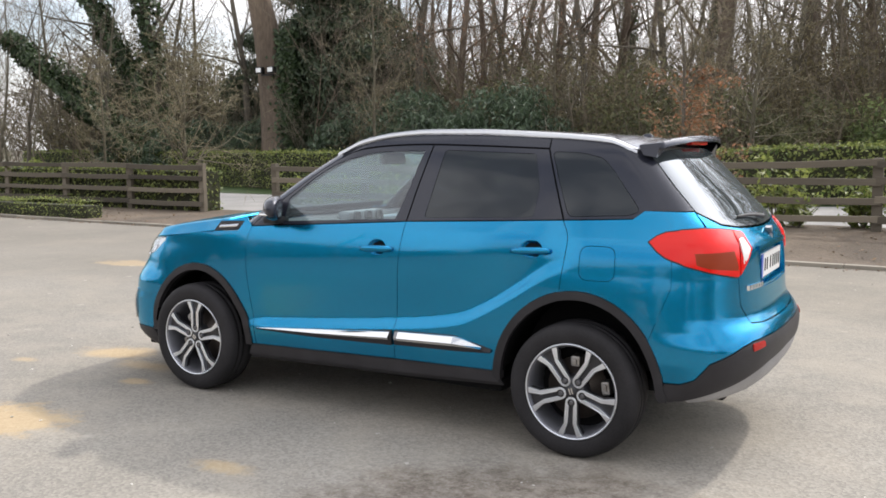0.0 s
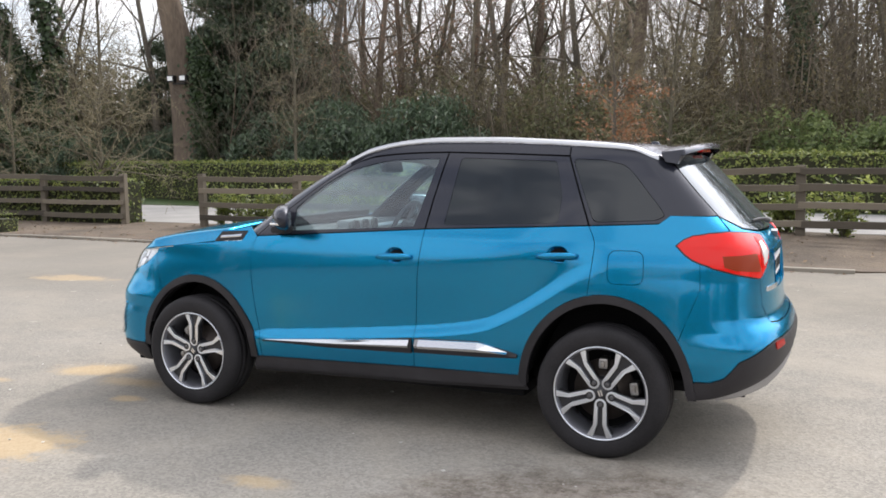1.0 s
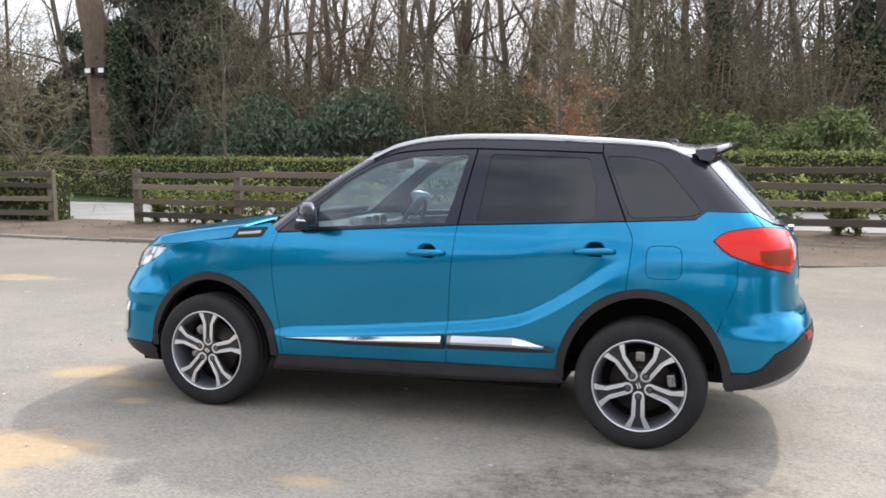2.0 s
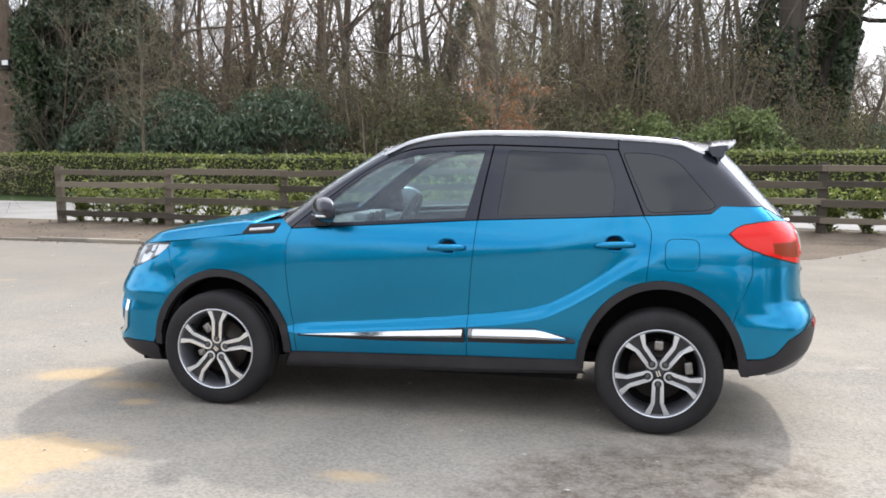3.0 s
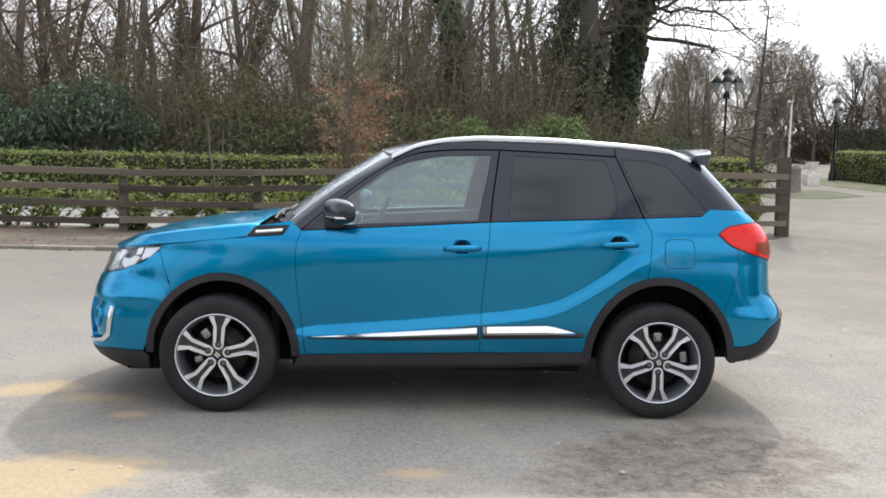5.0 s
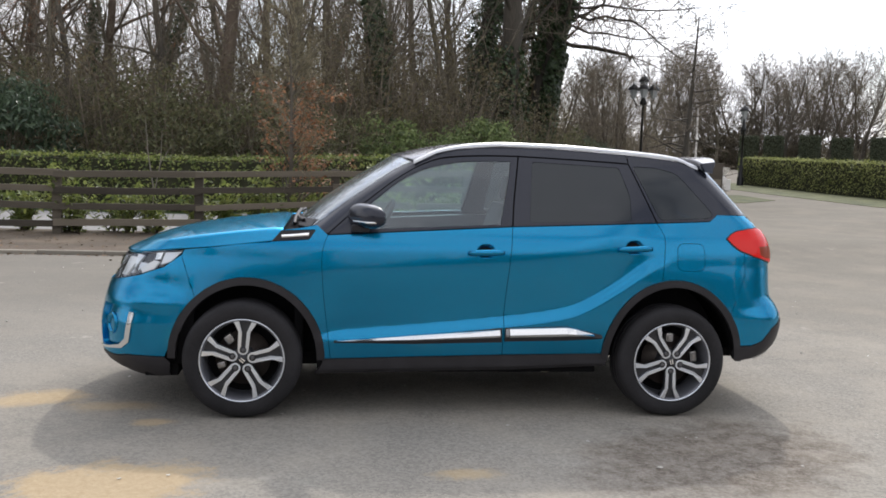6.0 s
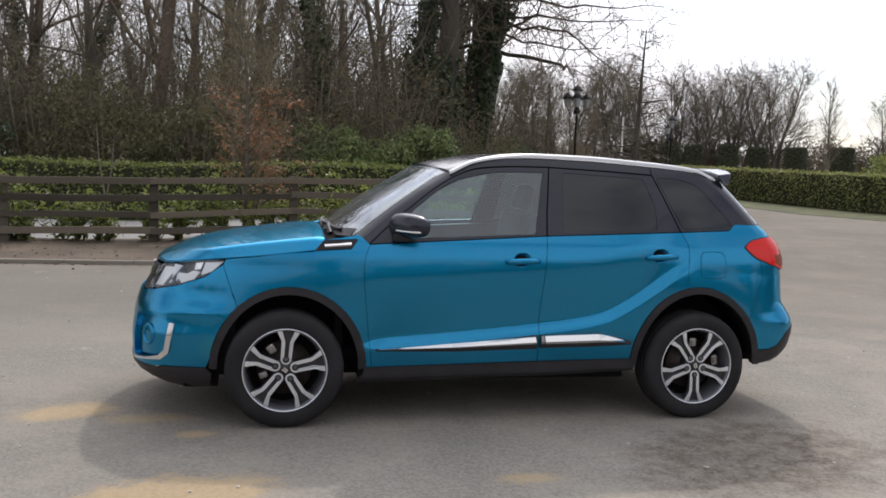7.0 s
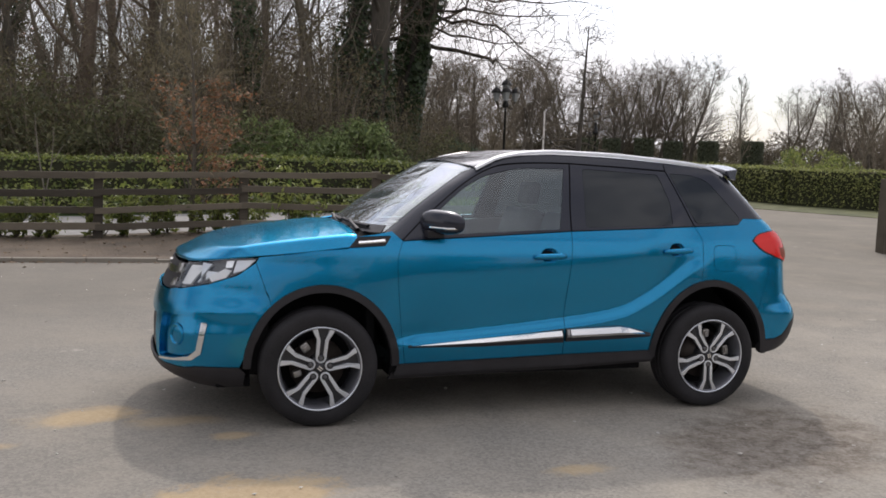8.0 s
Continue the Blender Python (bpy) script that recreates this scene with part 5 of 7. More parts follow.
REAR_X = spline((0.15, 0.30, 0.36, 0.46, 0.57, 0.64, 0.72, 0.92, 1.02, 1.13, 1.20, 1.33, 1.45, 1.55), (1.85, 1.93, 2.03, 2.085, 2.10, 2.08, 2.028, 2.014, 1.998, 1.93, 1.862, 1.745, 1.635, 1.54))
REAR_D = spline((0.15, 0.95, 1.2, 1.6), (0.36, 0.30, 0.25, 0.24))
NOSE_X = spline((0.15, 0.22, 0.27, 0.32, 0.46, 0.60, 0.735, 0.77, 0.86, 0.92, 1.0, 1.3), (-1.89, -2.04, -2.11, -2.138, -2.145, -2.125, -2.085, -2.065, -2.03, -1.99, -1.95, -1.9))
SCREEN_X = spline((1.0, 1.094, 1.226, 1.355, 1.432, 1.51, 1.6), (-1.09, -0.968, -0.805, -0.622, -0.497, -0.372, -0.2))
NEXP = 2.0 / 2.8
SPAN = 0.95


def ends(z, upper):
    """Where the corners begin and the ends lie, front and rear, at the height z."""
    xr, dr = REAR_X(z), REAR_D(z)
    if upper:
        return SCREEN_X(z), np.full_like(np.asarray(z, float), 0.30), xr, dr
    return NOSE_X(z), np.full_like(np.asarray(z, float), 0.55), xr, dr


def skin(s, z, upper=False, off=0.0):
    """A point of the left flank. s is x along the side; past the corners it runs on round to the middle of the end."""
    s, z = np.asarray(s, float), np.asarray(z, float)

    def at(s, z):
        xf, df, xr, dr = ends(z, upper)
        cf, cr_ = xf + df, xr - dr
        tr_ = np.clip((s - cr_) / SPAN, 0, 1) * math.pi / 2
        tf = np.clip((cf - s) / SPAN, 0, 1) * math.pi / 2
        x = np.where(s > cr_, cr_ + dr * np.sin(tr_) ** NEXP, np.where(s < cf, cf - df * np.sin(tf) ** NEXP, s))
        c = np.where(s > cr_, np.cos(tr_), np.where(s < cf, np.cos(tf), 1.0))
        y = -half_width(x, z) * np.clip(c, 1e-9, 1) ** NEXP
        y = np.where(c < 1e-4, 0.0, y)
        return np.stack([x, y, z], -1)

    p = at(s, z)
    if np.any(off):
        e = 0.004
        a, b = at(s + e, z) - at(s - e, z), at(s, z + e) - at(s, z - e)
        n = np.cross(a, b)
        n /= np.linalg.norm(n, axis=-1)[..., None] + 1e-12
        p = p - n * np.asarray(off)[..., None] if np.ndim(off) else p - n * off
    return p


def s_at_x(x, z, upper=False):
    """The place along the skin where it has the given x (outer side)."""
    xf, df, xr, dr = (float(v) for v in ends(np.array(z), upper))
    if x > xr - dr:
        return xr - dr + SPAN * math.asin(min(1.0, (x - xr + dr) / dr) ** (1 / NEXP)) / (math.pi / 2)
    if x < xf + df:
        return xf + df - SPAN * math.asin(min(1.0, (xf + df - x) / df) ** (1 / NEXP)) / (math.pi / 2)
    return x


def s_at_y(y, z, rear=True, upper=False):
    """The place along an end's skin at the distance y left of the middle."""
    xf, df, xr, dr = (float(v) for v in ends(np.array(z), upper))
    lo, hi = 0.0, SPAN
    for _ in range(40):
        mid = (lo + hi) / 2
        s = xr - dr + mid if rear else xf + df - mid
        if -skin(s, z, upper)[1] > y:
            lo = mid
        else:
            hi = mid
    return xr - dr + lo if rear else xf + df - lo


def X(x, z, upper=False):
    return (s_at_x(x, z, upper), z)


def R(y, z, upper=False):
    return (s_at_y(y, z, True, upper), z)


def F(y, z, upper=False):
    return (s_at_y(y, z, False, upper), z)


def resample(poly, step):
    out = []
    for a, b in zip(poly, poly[1:] + poly[:1]):
        k = max(1, int(math.dist(a, b) / step + 0.5))
        out += [(a[0] + (b[0] - a[0]) * i / k, a[1] + (b[1] - a[1]) * i / k) for i in range(k)]
    return out


def curve(points, n=6):
    """A smooth open curve through points (Catmull-Rom)."""
    p = [points[0]] + list(points) + [points[-1]]
    out = []
    for i in range(1, len(p) - 2):
        for k in range(n):
            t = k / n
            out.append(tuple(0.5 * (2 * p[i][c] + (p[i + 1][c] - p[i - 1][c]) * t + (2 * p[i - 1][c] - 5 * p[i][c] + 4 * p[i + 1][c] - p[i + 2][c]) * t * t + (3 * p[i][c] - p[i - 1][c] - 3 * p[i + 1][c] + p[i + 2][c]) * t**3) for c in (0, 1)))
    out.append(tuple(points[-1]))
    return out


def rounded(poly, r, n=4):
    """A polygon with its corners rounded."""
    out = []
    k = len(poly)
    for i in range(k):
        a, b, c = (np.array(poly[(i + j) % k], float) for j in (-1, 0, 1))
        u, v = a - b, c - b
        lu, lv = np.linalg.norm(u), np.linalg.norm(v)
        q = min(r, lu * 0.45, lv * 0.45)
        p0, p1 = b + u / lu * q, b + v / lv * q
        for t in np.linspace(0, 1, n + 1):
            out.append(tuple((1 - t) ** 2 * p0 + 2 * t * (1 - t) * b + t * t * p1))
    return out


def inset(poly, d):
    """The polygon drawn in by d."""
    p = np.array(poly, float)
    area = 0.5 * np.sum(p[:, 0] * np.roll(p[:, 1], -1) - np.roll(p[:, 0], -1) * p[:, 1])
    sg = 1.0 if area > 0 else -1.0
    e = np.roll(p, -1, 0) - p
    nrm = np.stack([-e[:, 1], e[:, 0]], 1) * sg
    nrm /= np.linalg.norm(nrm, axis=1)[:, None] + 1e-12
    m = nrm + np.roll(nrm, 1, 0)
    q = np.sum(m * m, 1)[:, None] / 2
    return [tuple(v) for v in p + d * m / np.clip(q, 0.35, None)]


def inside(pts, poly):
    pts, poly = np.asarray(pts, float), np.asarray(poly, float)
    x, y = pts[:, 0][:, None], pts[:, 1][:, None]
    x0, y0 = poly[:, 0][None], poly[:, 1][None]
    x1, y1 = np.roll(poly[:, 0], -1)[None], np.roll(poly[:, 1], -1)[None]
    cross = ((y0 > y) != (y1 > y)) & (x < (x1 - x0) * (y - y0) / np.where(y1 == y0, 1e-12, y1 - y0) + x0)
    return cross.sum(1) % 2 == 1


def near(pts, line, d):
    pts, line = np.asarray(pts, float), np.asarray(line, float)
    return (np.min(np.hypot(pts[:, 0][:, None] - line[:, 0][None], pts[:, 1][:, None] - line[:, 1][None]), 1) < d)


def panel_mesh(name, outline, mat, fn, holes=(), gap=0.0016, step=0.03, depth=0.014, round_edge=0.003, flip=False):
    """A pressed panel: the outline filled on the surface fn(s, z, off), with a turned-in edge."""
    loops = [resample(inset(outline, gap) if gap else list(outline), step)] + [resample(inset(h, -gap) if gap else list(h), step) for h in holes]
    allp = np.array([p for l in loops for p in l])
    lo, hi = allp.min(0), allp.max(0)
    gx, gz = np.meshgrid(np.arange(lo[0], hi[0], step), np.arange(lo[1], hi[1], step))
    gx = gx + (np.arange(gx.shape[0]) % 2)[:, None] * step / 2
    g = np.stack([gx.ravel(), gz.ravel()], 1)
    g = g[inside(g, loops[0])]
    for h in loops[1:]:
        if len(g):
            g = g[~inside(g, h)]
    if len(g):
        g = g[~near(g, allp, step * 0.5)]
    verts = [Vector(p) for l in loops for p in l] + [Vector(p) for p in g]
    edges, b = [], 0
    for l in loops:
        edges += [(b + i, b + (i + 1) % len(l)) for i in range(len(l))]
        b += len(l)
    v2, e2, f2, ov, oe, of = geometry.delaunay_2d_cdt(verts, edges, [], 0, 1e-6)
    P = np.array([(v.x, v.y) for v in v2])
    cen = np.array([P[list(f)].mean(0) for f in f2])
    keep = inside(cen, loops[0])
    for h in loops[1:]:
        keep &= ~inside(cen, h)
    ar = np.array([abs((P[f[1]] - P[f[0]])[0] * (P[f[2]] - P[f[0]])[1] - (P[f[1]] - P[f[0]])[1] * (P[f[2]] - P[f[0]])[0]) for f in f2])
    keep &= ar > 2e-7
    faces = [list(f) for f, k in zip(f2, keep) if k]
    # boundary, in order of the faces
    count = {}
    for f in faces:
        for i in range(len(f)):
            a, c = f[i], f[(i + 1) % len(f)]
            count.setdefault((min(a, c), max(a, c)), []).append((a, c))
    rim = [e[0] for e in count.values() if len(e) == 1]
    n = len(P)
    co = fn(P[:, 0], P[:, 1], 0.0)
    rimv = sorted({a for e in rim for a in e})
    idx = {a: i for i, a in enumerate(rimv)}
    R_ = P[rimv]
    ring2 = fn(R_[:, 0], R_[:, 1], depth)
    # the edge itself rolls over a little
    co[rimv] = fn(R_[:, 0], R_[:, 1], round_edge)
    V = np.concatenate((co, ring2))
    for a, c in rim:
        faces.append([c, a, n + idx[a], n + idx[c]])
    me = bpy.data.meshes.new(name)
    me.from_pydata([tuple(v) for v in V], [], faces)
    me.materials.append(mat)
    me.update()
    bm = bmesh.new()
    bm.from_mesh(me)
    bmesh.ops.recalc_face_normals(bm, faces=bm.faces)
    c = sum((f.normal.dot(Vector((0.0, -1, 0.3))) * f.calc_area() for f in bm.faces if len(f.verts) == 3), 0.0)
    mid = V[:n].mean(0)
    outw = sum((f.normal.dot(f.calc_center_median() - Vector((mid[0] * 0.55, 0, 0.6))) * f.calc_area() for f in bm.faces if len(f.verts) == 3), 0.0)
    if outw < 0:
        bmesh.ops.reverse_faces(bm, faces=bm.faces)
    for f in bm.faces:
        f.smooth = len(f.verts) == 3
    for e in bm.edges:
        if len(e.link_faces) == 2 and len(e.link_faces[0].verts) != len(e.link_faces[1].verts):
            e.smooth = False
    bm.to_mesh(me)
    bm.free()
    # shade by the true surface, not by the triangles
    e = 0.004
    nn = np.cross(fn(P[:, 0] + e, P[:, 1], 0.0) - fn(P[:, 0] - e, P[:, 1], 0.0), fn(P[:, 0], P[:, 1] + e, 0.0) - fn(P[:, 0], P[:, 1] - e, 0.0))
    nn /= np.linalg.norm(nn, axis=1)[:, None] + 1e-12
    ln = []
    for f in me.polygons:
        for v in f.vertices:
            if len(f.vertices) == 3 and v < n and abs(nn[v] @ f.normal) > 0.5:
                ln.append(tuple(nn[v] * math.copysign(1, nn[v] @ f.normal)))
            else:
                ln.append(tuple(f.normal))
    me.normals_split_custom_set(ln)
    return me


def mirrored(me):
    m2 = me.copy()
    bm = bmesh.new()
    bm.from_mesh(m2)
    for v in bm.verts:
        v.co.y = -v.co.y
    bmesh.ops.reverse_faces(bm, faces=bm.faces)
    old = {}
    if me.has_custom_normals:
        for f in me.polygons:
            for li, v in zip(f.loop_indices, f.vertices):
                old[f.index, v] = me.corner_normals[li].vector.copy()
    bm.to_mesh(m2)
    bm.free()
    if old:
        ln = []
        for f in m2.polygons:
            for v in f.vertices:
                q = old[f.index, v]
                ln.append((q.x, -q.y, q.z))
        m2.normals_split_custom_set(ln)
    return m2


def lower(s, z, off=0.0):
    return skin(s, z, False, off)


def upper(s, z, off=0.0):
    return skin(s, z, True, off)


def proud(fn, d):
    return lambda s, z, off=0.0: fn(s, z, off - d)


car = thing("car", "turquoise compact SUV with black roof, parked on tarmac", "car")


def both(name, outline, mat, fn, parent=None, label="", mirror_parent=None, **kw):
    """A panel on the left flank and its twin on the right."""
    me = panel_mesh(name, outline, mat, fn, **kw)
    a = part(name, me, mat, parent or car, label)
    b = part(name, mirrored(me), mat, mirror_parent or parent or car, label)
    return a, b


def whole(name, half, mat, fn, rear, upper_=False, parent=None, label="", holes=(), **kw):
    """A panel that spans the car's end from side to side; half runs from the middle round to the middle."""
    def centre(z):
        xf, df, xr, dr = ends(z, upper_)
        return xr - dr + SPAN if rear else xf + df - SPAN

    def turn(pts):
        return [(float(centre(np.array(z)) - s if rear else s - centre(np.array(z))), z) for s, z in pts]

    def dense(pts, ring):
        out = []
        for a, b in zip(pts, pts[1:] + pts[:1] if ring else pts[1:]):
            k = max(1, int(math.dist(a, b) / 0.04))
            out += [(a[0] + (b[0] - a[0]) * i / k, a[1] + (b[1] - a[1]) * i / k) for i in range(k)]
        return out if ring else out + [pts[-1]]

    h = turn(dense(half, False))
    outline = [(max(q, 0.0), z) for q, z in h] + [(-q, z) for q, z in reversed(h) if q > 2e-3]
    hs = []
    for o in holes:
        o = turn(dense(o, min(q for q, z in turn(o)) >= 2e-3))
        if min(q for q, z in o) < 2e-3:
            hs.append([(max(q, 0.0), z) for q, z in o] + [(-q, z) for q, z in reversed(o) if q > 2e-3])
        else:
            hs += [o, [(-q, z) for q, z in reversed(o)]]

    def full(q, z, off=0.0):
        c = centre(z)
        p = fn(c - np.abs(q) if rear else c + np.abs(q), z, off)
        p[..., 1] *= np.where(q < 0, -1.0, 1.0)
        return p

    return part(name, panel_mesh(name, outline, mat, full, holes=hs, **kw), mat, parent or car, label)


HUB_F, HUB_R, HUB_Z = -1.25, 1.25, 0.33


def arc(cx, r, a0, a1, n=24, rz=None, cz=None):
    cz = HUB_Z if cz is None else cz
    return [(cx + r * math.cos(radians(a0 + (a1 - a0) * i / n)), cz + (rz or r) * math.sin(radians(a0 + (a1 - a0) * i / n))) for i in range(n + 1)]


def on_side(line):
    """The same outline in the skin's own measure, where the nose begins to turn."""
    return [X(x, z) if x < -1.5 else (x, z) for x, z in line]


# wheel arch edges: front spans 180 to 0 degrees, rear likewise
ARCH_F = on_side(arc(-1.229, 0.436, 180, 0, 28, 0.464))          # outer edge of the cladding, from the bumper to the door
ARCH_R = arc(1.257, 0.440, 180, 0, 28, 0.487)
ARCH_F_IN = on_side(arc(-1.229, 0.390, 180, 0, 28, 0.420))
ARCH_R_IN = arc(1.257, 0.396, 180, 0, 28, 0.444)


# shut lines
F_SHUT = curve([(-0.790, 1.040), (-0.812, 0.980), (-0.821, 0.901), (-0.812, 0.743), (-0.785, 0.519), (-0.762, 0.338)])
M_SHUT = curve([(0.270, 1.108), (0.262, 1.0), (0.242, 0.774), (0.230, 0.583), (0.226, 0.366)])
R_SHUT = curve([(1.153, 1.147), (1.191, 1.072), (1.190, 0.986), (1.172, 0.805)])
BELT_F, BELT_R, BELT_Q = [(-0.790, 1.040), (0.270, 1.108)], [(0.270, 1.108), (1.153, 1.147)], [(1.153, 1.147), (1.494, 1.164)]


# front wing
wing = [(-0.790, 1.040)] + F_SHUT[1:] + [(-0.800, 0.338)] + [p for p in reversed(ARCH_F) if -1.50 < p[0] < -0.81 and p[1] > 0.345] + [X(-1.510 - 0.087 * f, 0.655 + 0.25 * f) for f in (0, 0.17, 0.33, 0.5, 0.67, 0.83, 1.0)] + [X(-1.583, 0.936)] + [X(-1.518, 0.945), (-1.282, 0.977), (-1.105, 0.993), (-1.098, 0.997), (-0.895, 1.012), (-0.862, 1.068), (-1.048, 1.060), (-0.95, 1.074), (-0.850, 1.094)]
both("front_wing", wing, M_BLUE, lower, step=0.02, gap=0.0010, round_edge=0.002)
# doors
door_f = BELT_F + M_SHUT[1:] + [(-0.762, 0.338)] + list(reversed(F_SHUT[1:-1]))
door_r = BELT_R + R_SHUT[1:] + [p for p in reversed(ARCH_R) if p[0] < 1.165 and p[1] > 0.39] + [(0.822, 0.376), (0.226, 0.366)] + list(reversed(M_SHUT[1:-1]))
HANDLES = ((0.112, 0.958), (1.008, 0.994))


def cup_line(cx, cz):
    return [(cx + 0.056 * math.cos(a), cz + 0.008 + 0.043 * math.sin(a)) for a in np.linspace(0, 2 * math.pi, 28, endpoint=False)]


front_door, front_door_far = both("front_door", door_f, M_BLUE, lower, holes=[cup_line(*HANDLES[0])], step=0.015)
rear_door, rear_door_far = both("rear_door", door_r, M_BLUE, lower, holes=[cup_line(*HANDLES[1])], step=0.015)

# rear quarter, with the filler flap
FLAP = rounded([(1.267, 0.872), (1.441, 0.872), (1.437, 1.034), (1.267, 1.034)], 0.045, 5)
TAIL_SIDE = [(1.588, 1.064), (1.62, 1.092), (1.66, 1.110), (1.74, 1.122), X(1.806, 1.128)]
TAIL_LOW = [(1.588, 1.064), (1.63, 1.020), (1.667, 0.995), X(1.758, 0.960), X(1.854, 0.932)]
quarter = BELT_Q + [(1.545, 1.205), X(1.757, 1.203), X(1.812, 1.140), X(1.815, 1.129)] + list(reversed(TAIL_SIDE[:-1])) + TAIL_LOW[1:3] + [(1.700, 0.982), (1.705, 0.86), (1.612, 0.61)] + [p for p in reversed(ARCH_R) if 1.175 < p[0] < 1.607 and p[1] > 0.5] + list(reversed(R_SHUT[1:]))
both("rear_quarter", quarter, M_BLUE, lower, holes=[FLAP], step=0.02)
flap = part("fuel_flap", panel_mesh("fuel_flap", FLAP, M_BLUE, proud(lower, 0.0005), gap=0.0015), M_BLUE, car)

# rear bumper: painted upper part, black lower part, skid plate
painted = [R(0.0, 0.665), R(0.40, 0.672), R(0.520, 0.682), R(0.575, 0.768), R(0.583, 0.900), X(1.854, 0.932), X(1.758, 0.960), (1.700, 0.982), (1.705, 0.86), (1.612, 0.61), (1.666, 0.50), (1.688, 0.425), X(1.76, 0.428), X(1.826, 0.454), X(1.891, 0.533), R(0.686, 0.598), R(0.594, 0.614), R(0.45, 0.617), R(0.0, 0.615)]
whole("rear_bumper_cover", painted, M_BLUE, lower, True, step=0.02, gap=0.0006, round_edge=0.0015)
valance = [R(0.0, 0.612), R(0.45, 0.614), R(0.594, 0.611), R(0.686, 0.594), X(1.891, 0.529), X(1.826, 0.450), X(1.76, 0.424), (1.693, 0.421), (1.655, 0.328), X(1.76, 0.342), X(1.906, 0.390), R(0.571, 0.455), R(0.393, 0.488), R(0.0, 0.500)]
whole("rear_valance", valance, M_PLASTIC, proud(lower, 0.004), True, label="black rear bumper valance")
skidr = [R(0.0, 0.498), R(0.393, 0.486), R(0.571, 0.453), X(1.906, 0.388), X(1.78, 0.347), X(1.79, 0.332), X(1.90, 0.336), R(0.640, 0.350), R(0.45, 0.365), R(0.0, 0.385)]
whole("rear_skid_plate", skidr, M_SKID, lower, True, label="silver-grey rear skid plate")
whole("rear_undertray", [R(0.0, 0.383), R(0.45, 0.363), R(0.640, 0.348), R(0.62, 0.30), R(0.0, 0.30)], M_PLASTIC, proud(lower, -0.02), True, label="black undertray")
both("rear_reflector", rounded([R(0.608, 0.602), R(0.50, 0.603), R(0.495, 0.576), R(0.615, 0.568)], 0.010), M_RED_DEEP, proud(lower, 0.010), label="small red rear reflector", gap=0, step=0.02)

# tailgate, its glass and lamps
POCKET = [R(0.0, 1.000), R(0.30, 0.998), R(0.31, 0.840), R(0.0, 0.833)]
gate = [R(0.0, 1.105), R(0.40, 1.118), R(0.56, 1.138), X(1.766, 1.196), X(1.818, 1.140), X(1.822, 1.129), R(0.50, 1.116), R(0.428, 1.106), R(0.405, 1.022), R(0.482, 0.962), R(0.578, 0.900), R(0.570, 0.772), R(0.517, 0.686), R(0.40, 0.675), R(0.0, 0.668)]
whole("tailgate", gate, M_BLUE, lower, True, holes=[POCKET])
whole("plate_pocket", POCKET, M_BLUE, proud(lower, -0.030), True, gap=-0.012, depth=-0.033, round_edge=0.0)
rear_glass = [R(0.0, 1.112, True), R(0.40, 1.125, True), R(0.545, 1.144, True), X(1.763, 1.203, True), X(1.657, 1.315, True), X(1.563, 1.42, True), X(1.525, 1.465, True), R(0.40, 1.49, True), R(0.0, 1.50, True)]
whole("rear_window", rear_glass, M_REAR_GLASS, upper, True, True, label="tinted rear window", depth=0.005, gap=0.001)

lamp = TAIL_SIDE + [R(0.60, 1.122), R(0.515, 1.113), R(0.552, 1.03), R(0.574, 0.908), R(0.592, 0.903), X(1.854, 0.935), X(1.758, 0.963), (1.667, 0.998), (1.63, 1.023)]
both("lamp_seal", inset(lamp, -0.005), M_PLASTIC, proud(lower, 0.004), label="thin black lamp seal", step=0.02, gap=0)
tails = both("tail_lamp", lamp, M_RED, proud(lower, 0.012), label="large red wrap-around tail lamp", step=0.02, depth=0.03, round_edge=0.008)
inner = [R(0.507, 1.113), R(0.437, 1.105), R(0.414, 1.022), R(0.489, 0.966), R(0.566, 0.908), R(0.544, 1.03)]
gates = both("tailgate_lamp", inner, M_RED, proud(lower, 0.012), label="red inner tail lamp with white lens", step=0.02, depth=0.03, round_edge=0.008)
both("reversing_lens", [R(0.526, 1.070), R(0.486, 1.074), R(0.456, 1.022), R(0.505, 0.980), R(0.545, 0.960)], M_LENS, proud(lower, 0.015), parent=gates[0], mirror_parent=gates[1], label="white reversing lens", gap=0, step=0.02)
both("indicator_lens", [X(1.795, 1.018), R(0.606, 1.022), R(0.588, 0.934), X(1.852, 0.952), X(1.805, 0.968)], M_AMBER, proud(lower, 0.0150), parent=tails[0], mirror_parent=tails[1], label="dark amber indicator lens", gap=0, step=0.02)

# black greenhouse: door frames, pillars, glass
DOOR_TOP = curve([(-0.790, 1.046), (-0.679, 1.154), (-0.558, 1.252), (-0.437, 1.352), (-0.311, 1.430), (-0.184, 1.476), (-0.054, 1.500), (0.13, 1.512), (0.325, 1.515)], 4)
WIN_F = [(-0.560, 1.080), (0.198, 1.121)] + [(0.240, 1.30), (0.279, 1.484)] + list(reversed(curve([(-0.560, 1.205), (-0.470, 1.285), (-0.372, 1.361), (-0.245, 1.421), (-0.053, 1.468), (0.10, 1.480), (0.279, 1.484)], 4)))[1:]
frame_f = [(-0.790, 1.043), (0.268, 1.111), (0.284, 1.257), (0.325, 1.515)] + list(reversed(DOOR_TOP[1:-1]))
both("front_door_frame", frame_f, M_BLACK, upper, parent=front_door, mirror_parent=front_door_far, holes=[WIN_F], label="black front door window frame", step=0.025)
both("front_window", WIN_F, M_GLASS, proud(upper, -0.006), parent=front_door, mirror_parent=front_door_far, label="clear front side window", gap=0, depth=0.004, round_edge=0)
